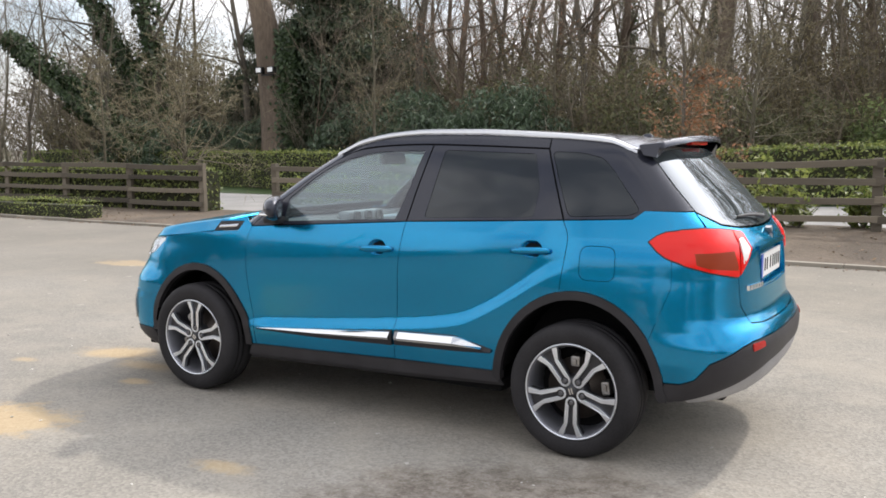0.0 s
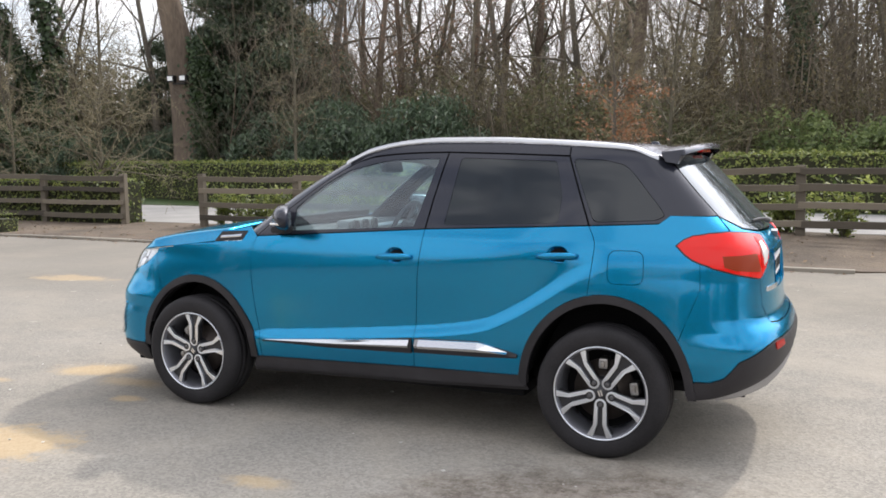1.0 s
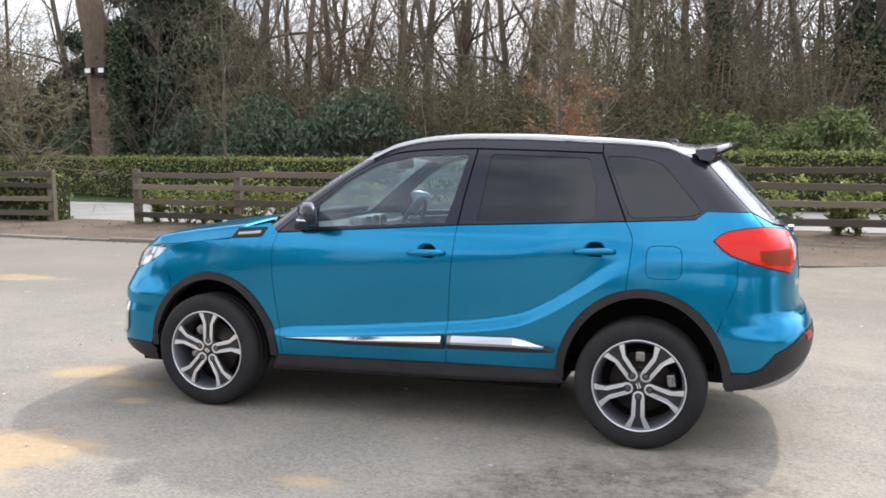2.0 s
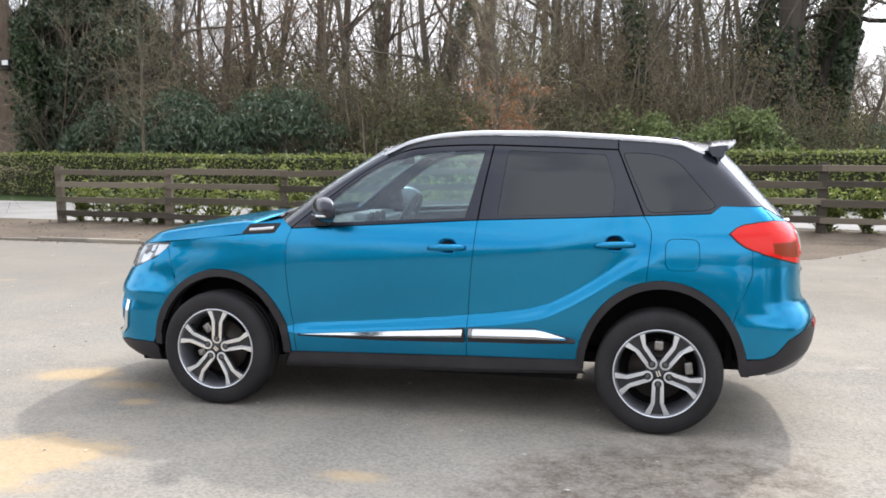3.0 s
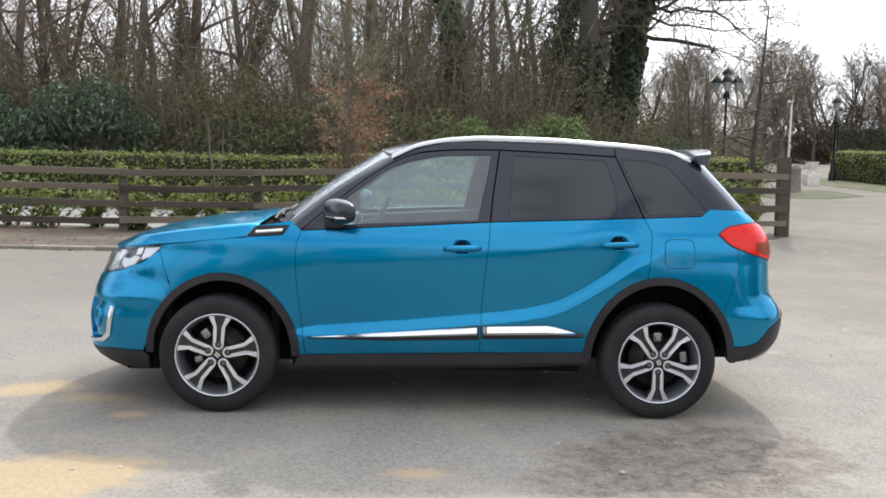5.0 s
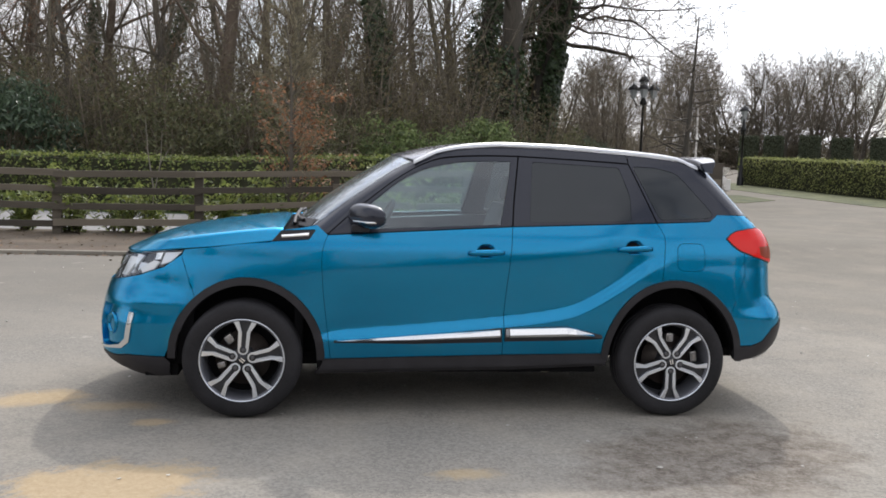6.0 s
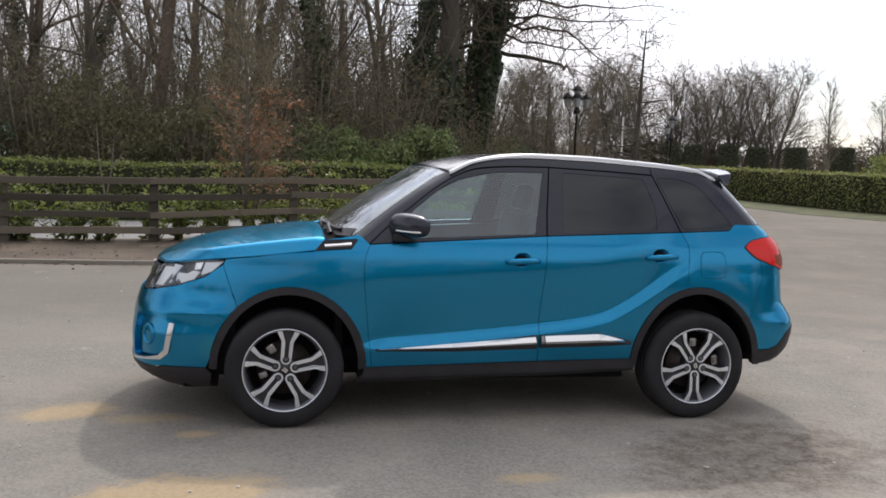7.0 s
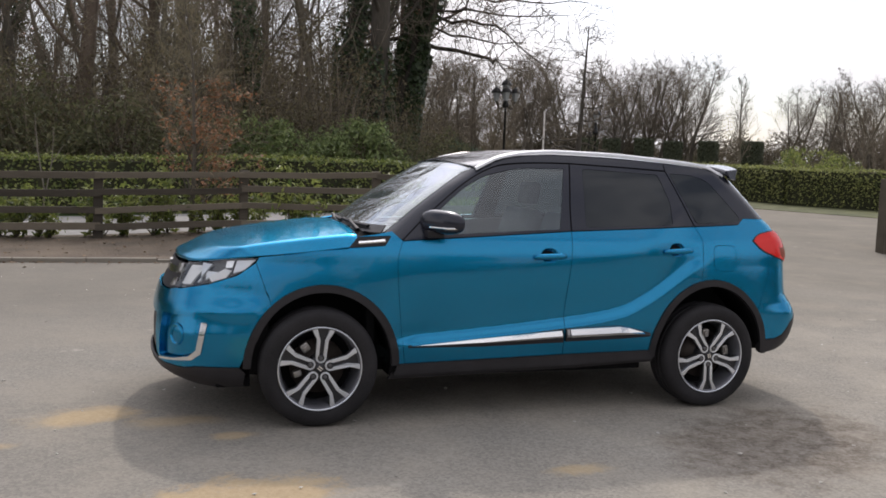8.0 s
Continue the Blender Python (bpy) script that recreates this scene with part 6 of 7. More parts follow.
WIN_R = rounded([(0.376, 1.134), (0.412, 1.487), (0.945, 1.468), (0.998, 1.300), (0.994, 1.158)], 0.02)
frame_r = [(0.274, 1.111), (1.151, 1.150), (1.008, 1.492), (0.68, 1.505), (0.331, 1.515), (0.290, 1.257)]
both("rear_door_frame", frame_r, M_BLACK, upper, parent=rear_door, mirror_parent=rear_door_far, holes=[WIN_R], label="black rear door window frame", step=0.025)
both("rear_side_window", WIN_R, M_PRIVACY, proud(upper, -0.005), parent=rear_door, mirror_parent=rear_door_far, label="dark privacy glass", gap=0, depth=0.004, round_edge=0)
WIN_Q = rounded([(1.176, 1.165), (1.032, 1.480), (1.190, 1.474), (1.300, 1.448), (1.345, 1.41), (1.500, 1.232), (1.520, 1.200), (1.478, 1.181)], 0.03)
ROOF_Z = spline((-0.36, -0.258, -0.109, 0.073, 0.271, 0.568, 0.898, 1.227, 1.392, 1.475, 1.54), (1.440, 1.488, 1.528, 1.556, 1.567, 1.564, 1.550, 1.528, 1.504, 1.486, 1.47))
dpillar = [(1.157, 1.150), (1.500, 1.166), (1.545, 1.203), X(1.757, 1.206, True), X(1.652, 1.315, True), X(1.558, 1.42, True), X(1.520, 1.465, True), X(1.475, 1.49, True), (1.392, 1.504), (1.227, 1.527), (1.010, 1.543), (1.012, 1.495)]
both("rear_pillar", dpillar, M_BLACK, upper, holes=[WIN_Q], step=0.025, label="black rear pillar")
both("quarter_window", WIN_Q, M_PRIVACY, proud(upper, -0.003), label="dark privacy quarter window", gap=0.001, depth=0.004, round_edge=0)
A_OUT = [(-0.858, 1.094), (-0.686, 1.226), (-0.502, 1.355), (-0.377, 1.436), (-0.258, 1.490)]
cant = [(-0.795, 1.048)] + [X(x, z, True) for x, z in [(-0.90, 1.06)] + A_OUT] + [(x, float(ROOF_Z(x))) for x in (-0.109, 0.073, 0.271, 0.568, 0.898, 1.006)] + [(1.008, 1.498), (0.68, 1.511), (0.325, 1.521)] + list(reversed([(x - 0.004, z + 0.006) for x, z in DOOR_TOP[1:-1]]))
both("windscreen_pillar", cant, M_BLACK, upper, step=0.025, label="black windscreen pillar and cant rail")
screen = [X(-0.862, 1.094, True), X(-0.690, 1.226, True), X(-0.506, 1.355, True), X(-0.381, 1.436, True), X(-0.300, 1.472, True), F(0.30, 1.506, True), F(0.0, 1.512, True), F(0.0, 1.07, True), F(0.5, 1.07, True), F(0.70, 1.075, True)]
screen = screen[6:7] + screen[5::-1] + screen[:6:-1]
whole("windscreen", screen, M_SCREEN, proud(upper, -0.003), False, True, label="raked clear windscreen", gap=0.001, depth=0.005, round_edge=0)

whole("windscreen_frit", [F(0.0, 1.112, True), F(0.5, 1.112, True), F(0.66, 1.118, True), F(0.70, 1.076, True), F(0.5, 1.071, True), F(0.0, 1.071, True)], M_PLASTIC, proud(upper, 0.0005), False, True, label="black band along the windscreen's foot", gap=0, depth=0.003, round_edge=0)


def sheet(name, fn, nu, nv, mat, parent, label="", thick=0.015):
    """A curved sheet fn(u, v) over the unit square, with some thickness."""
    u, v = np.meshgrid(np.linspace(0, 1, nu), np.linspace(0, 1, nv))
    p = fn(u.ravel(), v.ravel())
    i = np.arange(nv - 1)[:, None] * nu + np.arange(nu - 1)[None]
    q = np.stack([i, i + 1, i + nu + 1, i + nu], -1).reshape(-1, 4)
    bm = bmesh.new()
    vs = [bm.verts.new(c) for c in p]
    for f in q:
        bm.faces.new([vs[k] for k in f]).smooth = True
    bmesh.ops.recalc_face_normals(bm, faces=bm.faces)
    if sum(f.normal.z for f in bm.faces) < 0:
        bmesh.ops.reverse_faces(bm, faces=bm.faces)
    bm.normal_update()
    rim = [e for e in bm.edges if len(e.link_faces) == 1]
    nrm = {w: w.normal.copy() for e in rim for w in e.verts}
    r = bmesh.ops.extrude_edge_only(bm, edges=rim)
    for w in [g for g in r["geom"] if isinstance(g, bmesh.types.BMVert)]:
        best = min(nrm, key=lambda o: (o.co - w.co).length_squared)
        w.co -= nrm[best] * thick
    return part(name, bm, mat, parent, label)


# roof: its front edge lies on the top edge of the windscreen
EDGE_T = np.linspace(0, 1, 25)
EDGE_P = []
for t in EDGE_T:
    y, z = 0.612 * t, float(spline((0.0, 0.30, 0.50, 0.612), (1.512, 1.505, 1.487, 1.458))(0.612 * t))
    p = skin(s_at_y(max(y, 1e-3), z, False, True), z, True, -0.003)
    EDGE_P.append((p[0], y, p[2]))
EDGE_P = np.array(EDGE_P)


def roof_fn(u, v):
    x = -0.335 + u * (1.475 + 0.335)
    t = v * 2 - 1
    z0 = ROOF_Z(x)
    w = half_width(x, z0)
    front = -0.075 * (1 - np.abs(t) ** 2.2) * (1 - u) ** 3
    back = 0.10 * (1 - np.abs(t) ** 2.5) * u ** 4
    crown = 0.036 * (1 - np.abs(t) ** 2.6)
    body = np.stack([x + front + back, t * w, z0 + crown], -1)
    edge = np.stack([np.interp(np.abs(t), EDGE_T, EDGE_P[:, 0]), np.sign(t) * np.interp(np.abs(t), EDGE_T, EDGE_P[:, 1]), np.interp(np.abs(t), EDGE_T, EDGE_P[:, 2])], -1)
    k = smooth01(u / 0.16)[..., None]
    return edge * (1 - k) + body * k


sheet("roof", roof_fn, 60, 48, M_BLACK, car, "glossy black roof", thick=0.007)
sheet("roof_lining", lambda u, v: roof_fn(u * 0.94 + 0.03, v * 0.96 + 0.02) - np.array([0, 0, 0.035]), 20, 20, M_LINING, car, "pale roof lining")

# bonnet
HOOD_C = spline((-2.06, -2.0, -1.942, -1.819, -1.644, -1.469, -1.191, -0.984, -0.9), (0.868, 0.888, 0.918, 0.972, 1.020, 1.052, 1.090, 1.108, 1.112))
HOOD_E = spline((-2.04, -1.95, -1.832, -1.70, -1.518, -1.282, -1.12, -0.94), (0.868, 0.886, 0.907, 0.926, 0.948, 0.977, 0.999, 1.022))


def hood_fn(u, v):
    q = v * 2 - 1
    t = np.sign(q) * (1 - (1 - np.abs(q)) ** 1.35)
    a = np.abs(t)
    xf = -1.455 - 0.545 * np.clip(1 - a ** 2.8, 0, 1) ** (1 / 2.8)
    xc = -1.045 + 0.025 * (1 - a ** 2)
    x = xf + (xc - xf) * u
    ze = HOOD_E(x)
    w = half_width(x, ze) - 0.004
    zc = np.maximum(HOOD_C(x), ze + 0.01)
    # a steep side up to a crease, then a gently crowned top
    side = 0.66 * np.minimum((1 - a) / 0.085, (x - xf) / 0.10 + 0.25 * (1 - a))
    top = 0.66 + 0.34 * (1 - (a / 0.92) ** 2.2)
    k = 0.16
    h = np.clip(0.5 + 0.5 * (top - side) / k, 0, 1)
    f = top * (1 - h) + side * h - k * h * (1 - h)
    mid = 1 - smooth01((a - 0.35) / 0.4)
    f = f * (1 - mid) + np.maximum(f, top) * mid
    return np.stack([x, t * w, ze + (zc - ze) * np.clip(f, 0, 1) - 0.005 * smooth01((u - 0.93) / 0.07)], -1)


sheet("bonnet", hood_fn, 60, 100, M_BLUE, car, thick=0.012)


# cowl and wipers
def cowl_fn(u, v):
    t = v * 2 - 1
    x = -1.09 + 0.25 * u + 0.07 * np.abs(t) ** 2
    return np.stack([x, t * 0.792, 1.066 + 0.022 * u - 0.035 * np.abs(t) ** 3 + 0.012 * np.sin(v * 40) * (u > 0.3) * (u < 0.7)], -1)


sheet("scuttle_panel", cowl_fn, 14, 60, M_GAP, car, "black plastic scuttle panel")
for y0, y1 in ((-0.55, -0.02), (0.02, 0.5)):
    pts = []
    for k in range(9):
        y = y0 + (y1 - y0) * k / 8
        a = skin(s_at_y(abs(y) + 1e-3, 1.115, False, True), 1.115, True, -0.02)
        pts.append((a[0] - 0.022, y, 1.104 + 0.010 * k / 8))
    v, q = tubes([(np.array(pts), np.full(9, 0.010)), (np.array([(-0.985, y0 + 0.03, 1.078), (-0.985, y0 + 0.2, 1.104), (pts[5][0], pts[5][1], pts[5][2] + 0.008)]), np.full(3, 0.012))], 6)
    part("wiper", fast_mesh("wiper", v, q, M_PLASTIC, True), M_PLASTIC, car)

# front bumper, lower lip, grille, head lamps
HEAD = [X(-1.592, 0.918), X(-1.588, 0.933), X(-1.66, 0.928), X(-1.74, 0.919), X(-1.84, 0.906), F(0.60, 0.895), F(0.47, 0.880), F(0.455, 0.80), F(0.47, 0.739), F(0.536, 0.743), X(-1.839, 0.783), X(-1.695, 0.838)]
FOG = rounded([X(-1.880, 0.580), F(0.66, 0.605), F(0.45, 0.595), F(0.44, 0.350), F(0.62, 0.366), X(-1.940, 0.384), X(-1.905, 0.42)], 0.02)
front = [F(0.0, 0.71), F(0.42, 0.72), F(0.47, 0.734), F(0.536, 0.738), X(-1.839, 0.778), X(-1.695, 0.833)] + [X(-1.5105 - 0.087 * f, 0.655 + 0.25 * f) for f in (1.0, 0.83, 0.67, 0.5, 0.33, 0.17, 0)] + [p for p in reversed(ARCH_F) if p[0] < -1.515 and p[1] > 0.36] + [(-1.638, 0.338), X(-1.80, 0.338), X(-1.90, 0.335), F(0.66, 0.320), F(0.46, 0.320), F(0.40, 0.36), F(0.34, 0.57), F(0.0, 0.58)]
whole("front_bumper_cover", front, M_BLUE, lower, False, holes=[FOG], gap=0.0006, round_edge=0.0015)
both("fog_pocket", FOG, M_BLUE, proud(lower, -0.030), gap=-0.01, label="recessed turquoise fog lamp pocket", depth=-0.028)
lip = [F(0.0, 0.34), F(0.46, 0.317), F(0.66, 0.317), X(-1.90, 0.332), X(-1.80, 0.335), (-1.640, 0.335), (-1.612, 0.30), (-1.60, 0.22), X(-1.75, 0.205), X(-1.86, 0.205), F(0.5, 0.205), F(0.0, 0.22)]
whole("front_lip", lip, M_PLASTIC, proud(lower, 0.003), False, label="black front bumper lip")
whole("upper_grille", [F(0.0, 0.878), F(0.465, 0.878), F(0.45, 0.80), F(0.46, 0.735), F(0.42, 0.725), F(0.0, 0.715)], M_PLASTIC, proud(lower, -0.015), False, label="black upper grille")
whole("grille_bar", [F(0.0, 0.835), F(0.445, 0.850), F(0.445, 0.815), F(0.0, 0.795)], M_CHROME, proud(lower, -0.010), False, label="chrome grille bar", gap=0)
both("grille_facet", [F(0.435, 0.868), F(0.365, 0.866), F(0.385, 0.806), F(0.440, 0.818)], M_CHROME, proud(lower, -0.002), gap=0, step=0.02, label="chrome grille facet")
both("grille_facet", [F(0.435, 0.790), F(0.375, 0.778), F(0.395, 0.738), F(0.445, 0.745)], M_CHROME, proud(lower, -0.002), gap=0, step=0.02, label="chrome grille facet")
whole("lower_grille", [F(0.0, 0.575), F(0.335, 0.565), F(0.395, 0.36), F(0.0, 0.35)], M_PLASTIC, proud(lower, -0.02), False, label="black lower grille")
heads = both("head_lamp", HEAD, M_HEADLAMP, proud(lower, 0.004), label="clear swept-back head lamp", step=0.02, depth=0.03, round_edge=0.006)
both("lamp_bowl", inset(HEAD, 0.004), M_RIM_DARK, proud(lower, -0.034), parent=heads[0], mirror_parent=heads[1], label="dark lamp housing", step=0.02, depth=0.03, gap=0)
# two facets are plain white, the chrome's bright reflection put into their colour
for poly, mat, deep, words in (([X(-1.604, 0.921), X(-1.700, 0.914), X(-1.722, 0.848), X(-1.664, 0.866)], M_BOWL, -0.012, "pale lamp tip"),
                               ([X(-1.712, 0.914), X(-1.752, 0.908), X(-1.760, 0.872), X(-1.724, 0.878)], M_CHROME, -0.010, "chrome lamp facet"),
                               ([X(-1.728, 0.862), X(-1.762, 0.868), X(-1.848, 0.816), X(-1.832, 0.792), X(-1.760, 0.818)], M_LENS, -0.008, "lamp facet coloured white for its glint"),
                               ([X(-1.775, 0.848), X(-1.862, 0.852), X(-1.868, 0.800), X(-1.850, 0.820)], M_BOWL, -0.016, "silver lamp reflector"),
                               ([X(-1.872, 0.890), F(0.625, 0.888), F(0.605, 0.782), X(-1.886, 0.790)], M_BOWL, -0.006, "silver lamp reflector"),
                               ([F(0.600, 0.880), F(0.500, 0.872), F(0.490, 0.765), F(0.560, 0.768)], M_LENS, -0.012, "lamp facet coloured white for its glint")):
    both("lamp_facet", poly, mat, proud(lower, deep), parent=heads[0], mirror_parent=heads[1], gap=0, step=0.02, label=words)


def ribbon(points, fn, half, out, mat, name, parent, label=""):
    """A flat raised strip along points (s, z), tapering to the half widths given."""
    bm = bmesh.new()
    rows = []
    for (s, z, h) in points:
        a = [fn(np.array(s), np.array(z + k * h), -o) for k, o in ((-1, 0.0), (-0.95, out * 0.8), (-0.35, out), (0.85, out * 0.25), (1, 0.0))]
        rows.append([bm.verts.new(v) for v in a])
    for r1, r2 in zip(rows, rows[1:]):
        for k in range(4):
            bm.faces.new((r1[k], r2[k], r2[k + 1], r1[k + 1]))
    bm.faces.new(rows[0])
    bm.faces.new(list(reversed(rows[-1])))
    bmesh.ops.recalc_face_normals(bm, faces=bm.faces)
    me = bpy.data.meshes.new(name)
    bm.to_mesh(me)
    bm.free()
    me.materials.append(mat)
    a = part(name, me, mat, parent, label)
    b = part(name, mirrored(me), mat, parent, label)
    return a, b


# chrome round the fog pocket: an upright and a foot
fogc = [X(-1.848, 0.575), X(-1.876, 0.578), X(-1.905, 0.425), X(-1.940, 0.388), F(0.62, 0.366), F(0.46, 0.346), F(0.46, 0.334), F(0.62, 0.353), X(-1.925, 0.368), X(-1.880, 0.408)]
both("fog_trim", fogc, M_CHROME, proud(lower, 0.012), label="chrome fog lamp trim", gap=0, step=0.02)
for sg in (-1, 1):
    fb = lathe([(0.0, -0.012), (0.040, -0.008), (0.050, 0.010), (0.056, 0.012), (0.062, 0.004), (0.064, -0.03)], 28, "z")
    q0 = s_at_y(0.60, 0.49, False)
    c = skin(q0, 0.49, False, 0.034)
    nrm = Vector(skin(q0, 0.49, False, -0.05) - skin(q0, 0.49, False, 0.0)).normalized()
    turn = Vector((nrm.x, sg * abs(nrm.y), nrm.z)).to_track_quat("Z", "Y").to_matrix().to_4x4()
    bmesh.ops.transform(fb, verts=fb.verts, matrix=Matrix.Translation((c[0], sg * abs(c[1]), c[2])) @ turn)
    part("fog_lamp", fb, M_BLUE, car, "round turquoise fog lamp blank")

# wheel arch cladding, sills
both("front_arch_trim", ARCH_F + [p for p in reversed(ARCH_F_IN)], M_PLASTIC, proud(lower, 0.012), label="black wheel arch trim", depth=0.05, round_edge=0.006, gap=0.001, step=0.025)
both("rear_arch_trim", ARCH_R + [p for p in reversed(ARCH_R_IN)], M_PLASTIC, proud(lower, 0.012), label="black wheel arch trim", depth=0.05, round_edge=0.006, gap=0.001, step=0.025)
def sill_face(s, z, off=0.0):
    """The sill leans out towards its lower lip."""
    down = np.clip((0.357 + 0.026 * s - z) / 0.065, 0, 1)
    return lower(s, z, off - 0.004 - 0.010 * down)


both("sill", [(-0.80, 0.336), (0.226, 0.364), (0.825, 0.376), (0.858, 0.318), (0.3, 0.296), (-0.828, 0.268)], M_PLASTIC, sill_face, label="black plastic sill trim", round_edge=0.007, step=0.02)
both("sill_underside", [(-0.825, 0.276), (0.3, 0.302), (0.852, 0.322), (0.868, 0.292), (0.3, 0.262), (-0.850, 0.232)], M_PLASTIC, proud(lower, -0.014), label="black recessed lower edge of the sill", round_edge=0.004)

# chrome strips low on the doors, with a black backing
ribbon([(-0.745, 0.440, 0.006), (-0.3, 0.452, 0.022), (0.218, 0.484, 0.042)], lower, 0, 0.014, M_PLASTIC, "strip_backing", front_door)
ribbon([(-0.727, 0.444, 0.003), (-0.3, 0.466, 0.012), (0.205, 0.497, 0.021)], lower, 0, 0.030, M_CHROME, "door_strip", front_door, "tapering chrome door strip")
ribbon([(0.236, 0.487, 0.040), (0.60, 0.497, 0.042), (0.75, 0.484, 0.020), (0.815, 0.478, 0.010)], lower, 0, 0.014, M_PLASTIC, "strip_backing", rear_door)
ribbon([(0.262, 0.500, 0.024), (0.60, 0.510, 0.025), (0.655, 0.506, 0.020), (0.765, 0.491, 0.004)], lower, 0, 0.030, M_CHROME, "door_strip", rear_door, "tapering chrome door strip")
ribbon([(0.240, 0.499, 0.023), (0.258, 0.500, 0.024)], lower, 0, 0.024, M_SKID, "strip_end", rear_door, "dull silver end piece of the strip")

# handles
for cx, cz, parent, far in ((0.112, 0.958, front_door, front_door_far), (1.008, 0.994, rear_door, rear_door_far)):
    def bowl(s, z, off=0.0, cx=cx, cz=cz):
        r2 = np.clip(((s - cx) / 0.056) ** 2 + ((z - cz - 0.008) / 0.043) ** 2, 0, 1)
        return lower(s, z, off + 0.004 + 0.034 * (1 - r2) ** 0.7)

    both("handle_cup", cup_line(cx, cz), M_BLUE, bowl, parent=parent, mirror_parent=far, gap=-0.004, step=0.012, depth=0.004, label="turquoise handle recess")
    bm = bmesh.new()
    rows = []
    for k in range(11):
        f = k / 10
        sx = cx - 0.108 + 0.216 * f
        bow = 0.034 * (1 - abs(2 * f - 1) ** 5) + 0.008
        h = 0.017 * (1 - 0.35 * abs(2 * f - 1) ** 3)
        zz = cz - 0.004 + 0.006 * f
        rows.append([bm.verts.new(lower(np.array(sx), np.array(zz + a * h), -(bow + b))) for a, b in ((-1, -0.014), (-0.9, -0.002), (-0.35, 0.004), (0.35, 0.004), (0.9, -0.002), (1, -0.014))])
    for r1, r2 in zip(rows, rows[1:]):
        for k in range(6):
            bm.faces.new((r1[k], r2[k], r2[(k + 1) % 6], r1[(k + 1) % 6])).smooth = True
    bm.faces.new(rows[0])
    bm.faces.new(rows[-1])
    bmesh.ops.recalc_face_normals(bm, faces=bm.faces)
    me = bpy.data.meshes.new("door_handle")
    bm.to_mesh(me)
    bm.free()
    me.materials.append(M_BLUE)
    part("door_handle", me, M_BLUE, parent)
    part("door_handle", mirrored(me), M_BLUE, far)

# wing vents
both("wing_vent", [(-1.100, 0.999), (-0.890, 1.014), (-0.855, 1.066), (-1.050, 1.058)], M_PLASTIC, proud(lower, 0.004), label="black wing vent", gap=0.001, step=0.02)
ribbon([(-1.045, 1.027, 0.010), (-0.895, 1.040, 0.010)], lower, 0, 0.012, M_CHROME, "vent_bar", car, "chrome vent bar")
# door shut of the bonnet side: the strip between vent and bonnet
# mirrors: the outer end swept back
for sg in (-1, 1):
    root = new("door_mirror")
    root.parent = car
    root["label"] = "glossy black door mirror with chrome strip"
    sweep = Matrix(((1, sg * 0.56, 0, 0), (0, 1, 0, 0), (0, 0, 1, 0), (0, 0, 0, 1)))
    bm = bmesh.new()
    bmesh.ops.create_uvsphere(bm, u_segments=32, v_segments=20, radius=1)
    for v in bm.verts:
        a, b, c = (math.copysign(abs(k) ** 0.8, k) for k in v.co)
        a *= 0.75 if a > 0 else 1.12
        v.co = Vector((a * 0.066, b * 0.127, c * (0.074 if c > 0 else 0.066) * (1 - 0.10 * sg * b)))
    for f in bm.faces:
        f.smooth = True
    bmesh.ops.transform(bm, verts=bm.verts, matrix=Matrix.Translation((-0.570, sg * 0.869, 1.149)) @ sweep)
    part("mirror_housing", bm, M_BLACK, root)
    bm = box(-0.050, -0.060, -0.006, 0.030, 0.060, 0.006, 0.005)
    bmesh.ops.transform(bm, verts=bm.verts, matrix=Matrix.Translation((-0.572, sg * 0.925, 1.124)) @ sweep)
    part("mirror_strip", bm, M_CHROME, root, "chrome mirror strip")
    bm = box(-0.06, -0.06, -0.025, 0.04, 0.06, 0.016, 0.012)
    bmesh.ops.transform(bm, verts=bm.verts, matrix=pose(-0.600, sg * 0.815, 1.088, 0, 0, 0))
    part("mirror_arm", bm, M_PLASTIC, root)

# roof rails
RAIL_Z = spline((-0.30, -0.258, -0.109, 0.073, 0.271, 0.568, 0.898, 1.227, 1.392, 1.475), (1.488, 1.506, 1.556, 1.587, 1.599, 1.597, 1.582, 1.559, 1.535, 1.512))
for sg in (-1, 1):
    bm = bmesh.new()
    rows = []
    for x in np.linspace(-0.30, 1.46, 40):
        e = float(smooth01((x + 0.30) / 0.14) * smooth01((1.46 - x) / 0.14))
        z = float(ROOF_Z(x)) + 0.004 + (float(RAIL_Z(x)) - float(ROOF_Z(x)) - 0.004) * e
        w = float(half_width(x, float(ROOF_Z(x)))) - 0.012
        rows.append([bm.verts.new((x, sg * (w + dy), z + dz)) for dy, dz in ((-0.020, -0.024), (-0.018, -0.005), (-0.010, 0.0), (0.003, -0.001), (0.006, -0.006), (0.010, -0.006), (0.014, -0.010), (0.015, -0.022))])
    for r1, r2 in zip(rows, rows[1:]):
        for k in range(7):
            bm.faces.new((r1[k], r2[k], r2[k + 1], r1[k + 1])).smooth = True
    bmesh.ops.recalc_face_normals(bm, faces=bm.faces)
    part("roof_rail", bm, M_SILVER, car, "silver roof rail")


# spoiler: a slab over the rear glass with drooping ends
def spoiler_fn(u, v):
    t = v * 2 - 1
    x = 1.478 + 0.03 * (1 - t**2) + u * (0.098 + 0.055 * (1 - np.abs(t) ** 3))
    w = 0.605 - 0.035 * u
    z = 1.510 + 0.038 * (1 - np.abs(t) ** 3) + 0.012 * u
    return np.stack([x, t * w, z], -1)


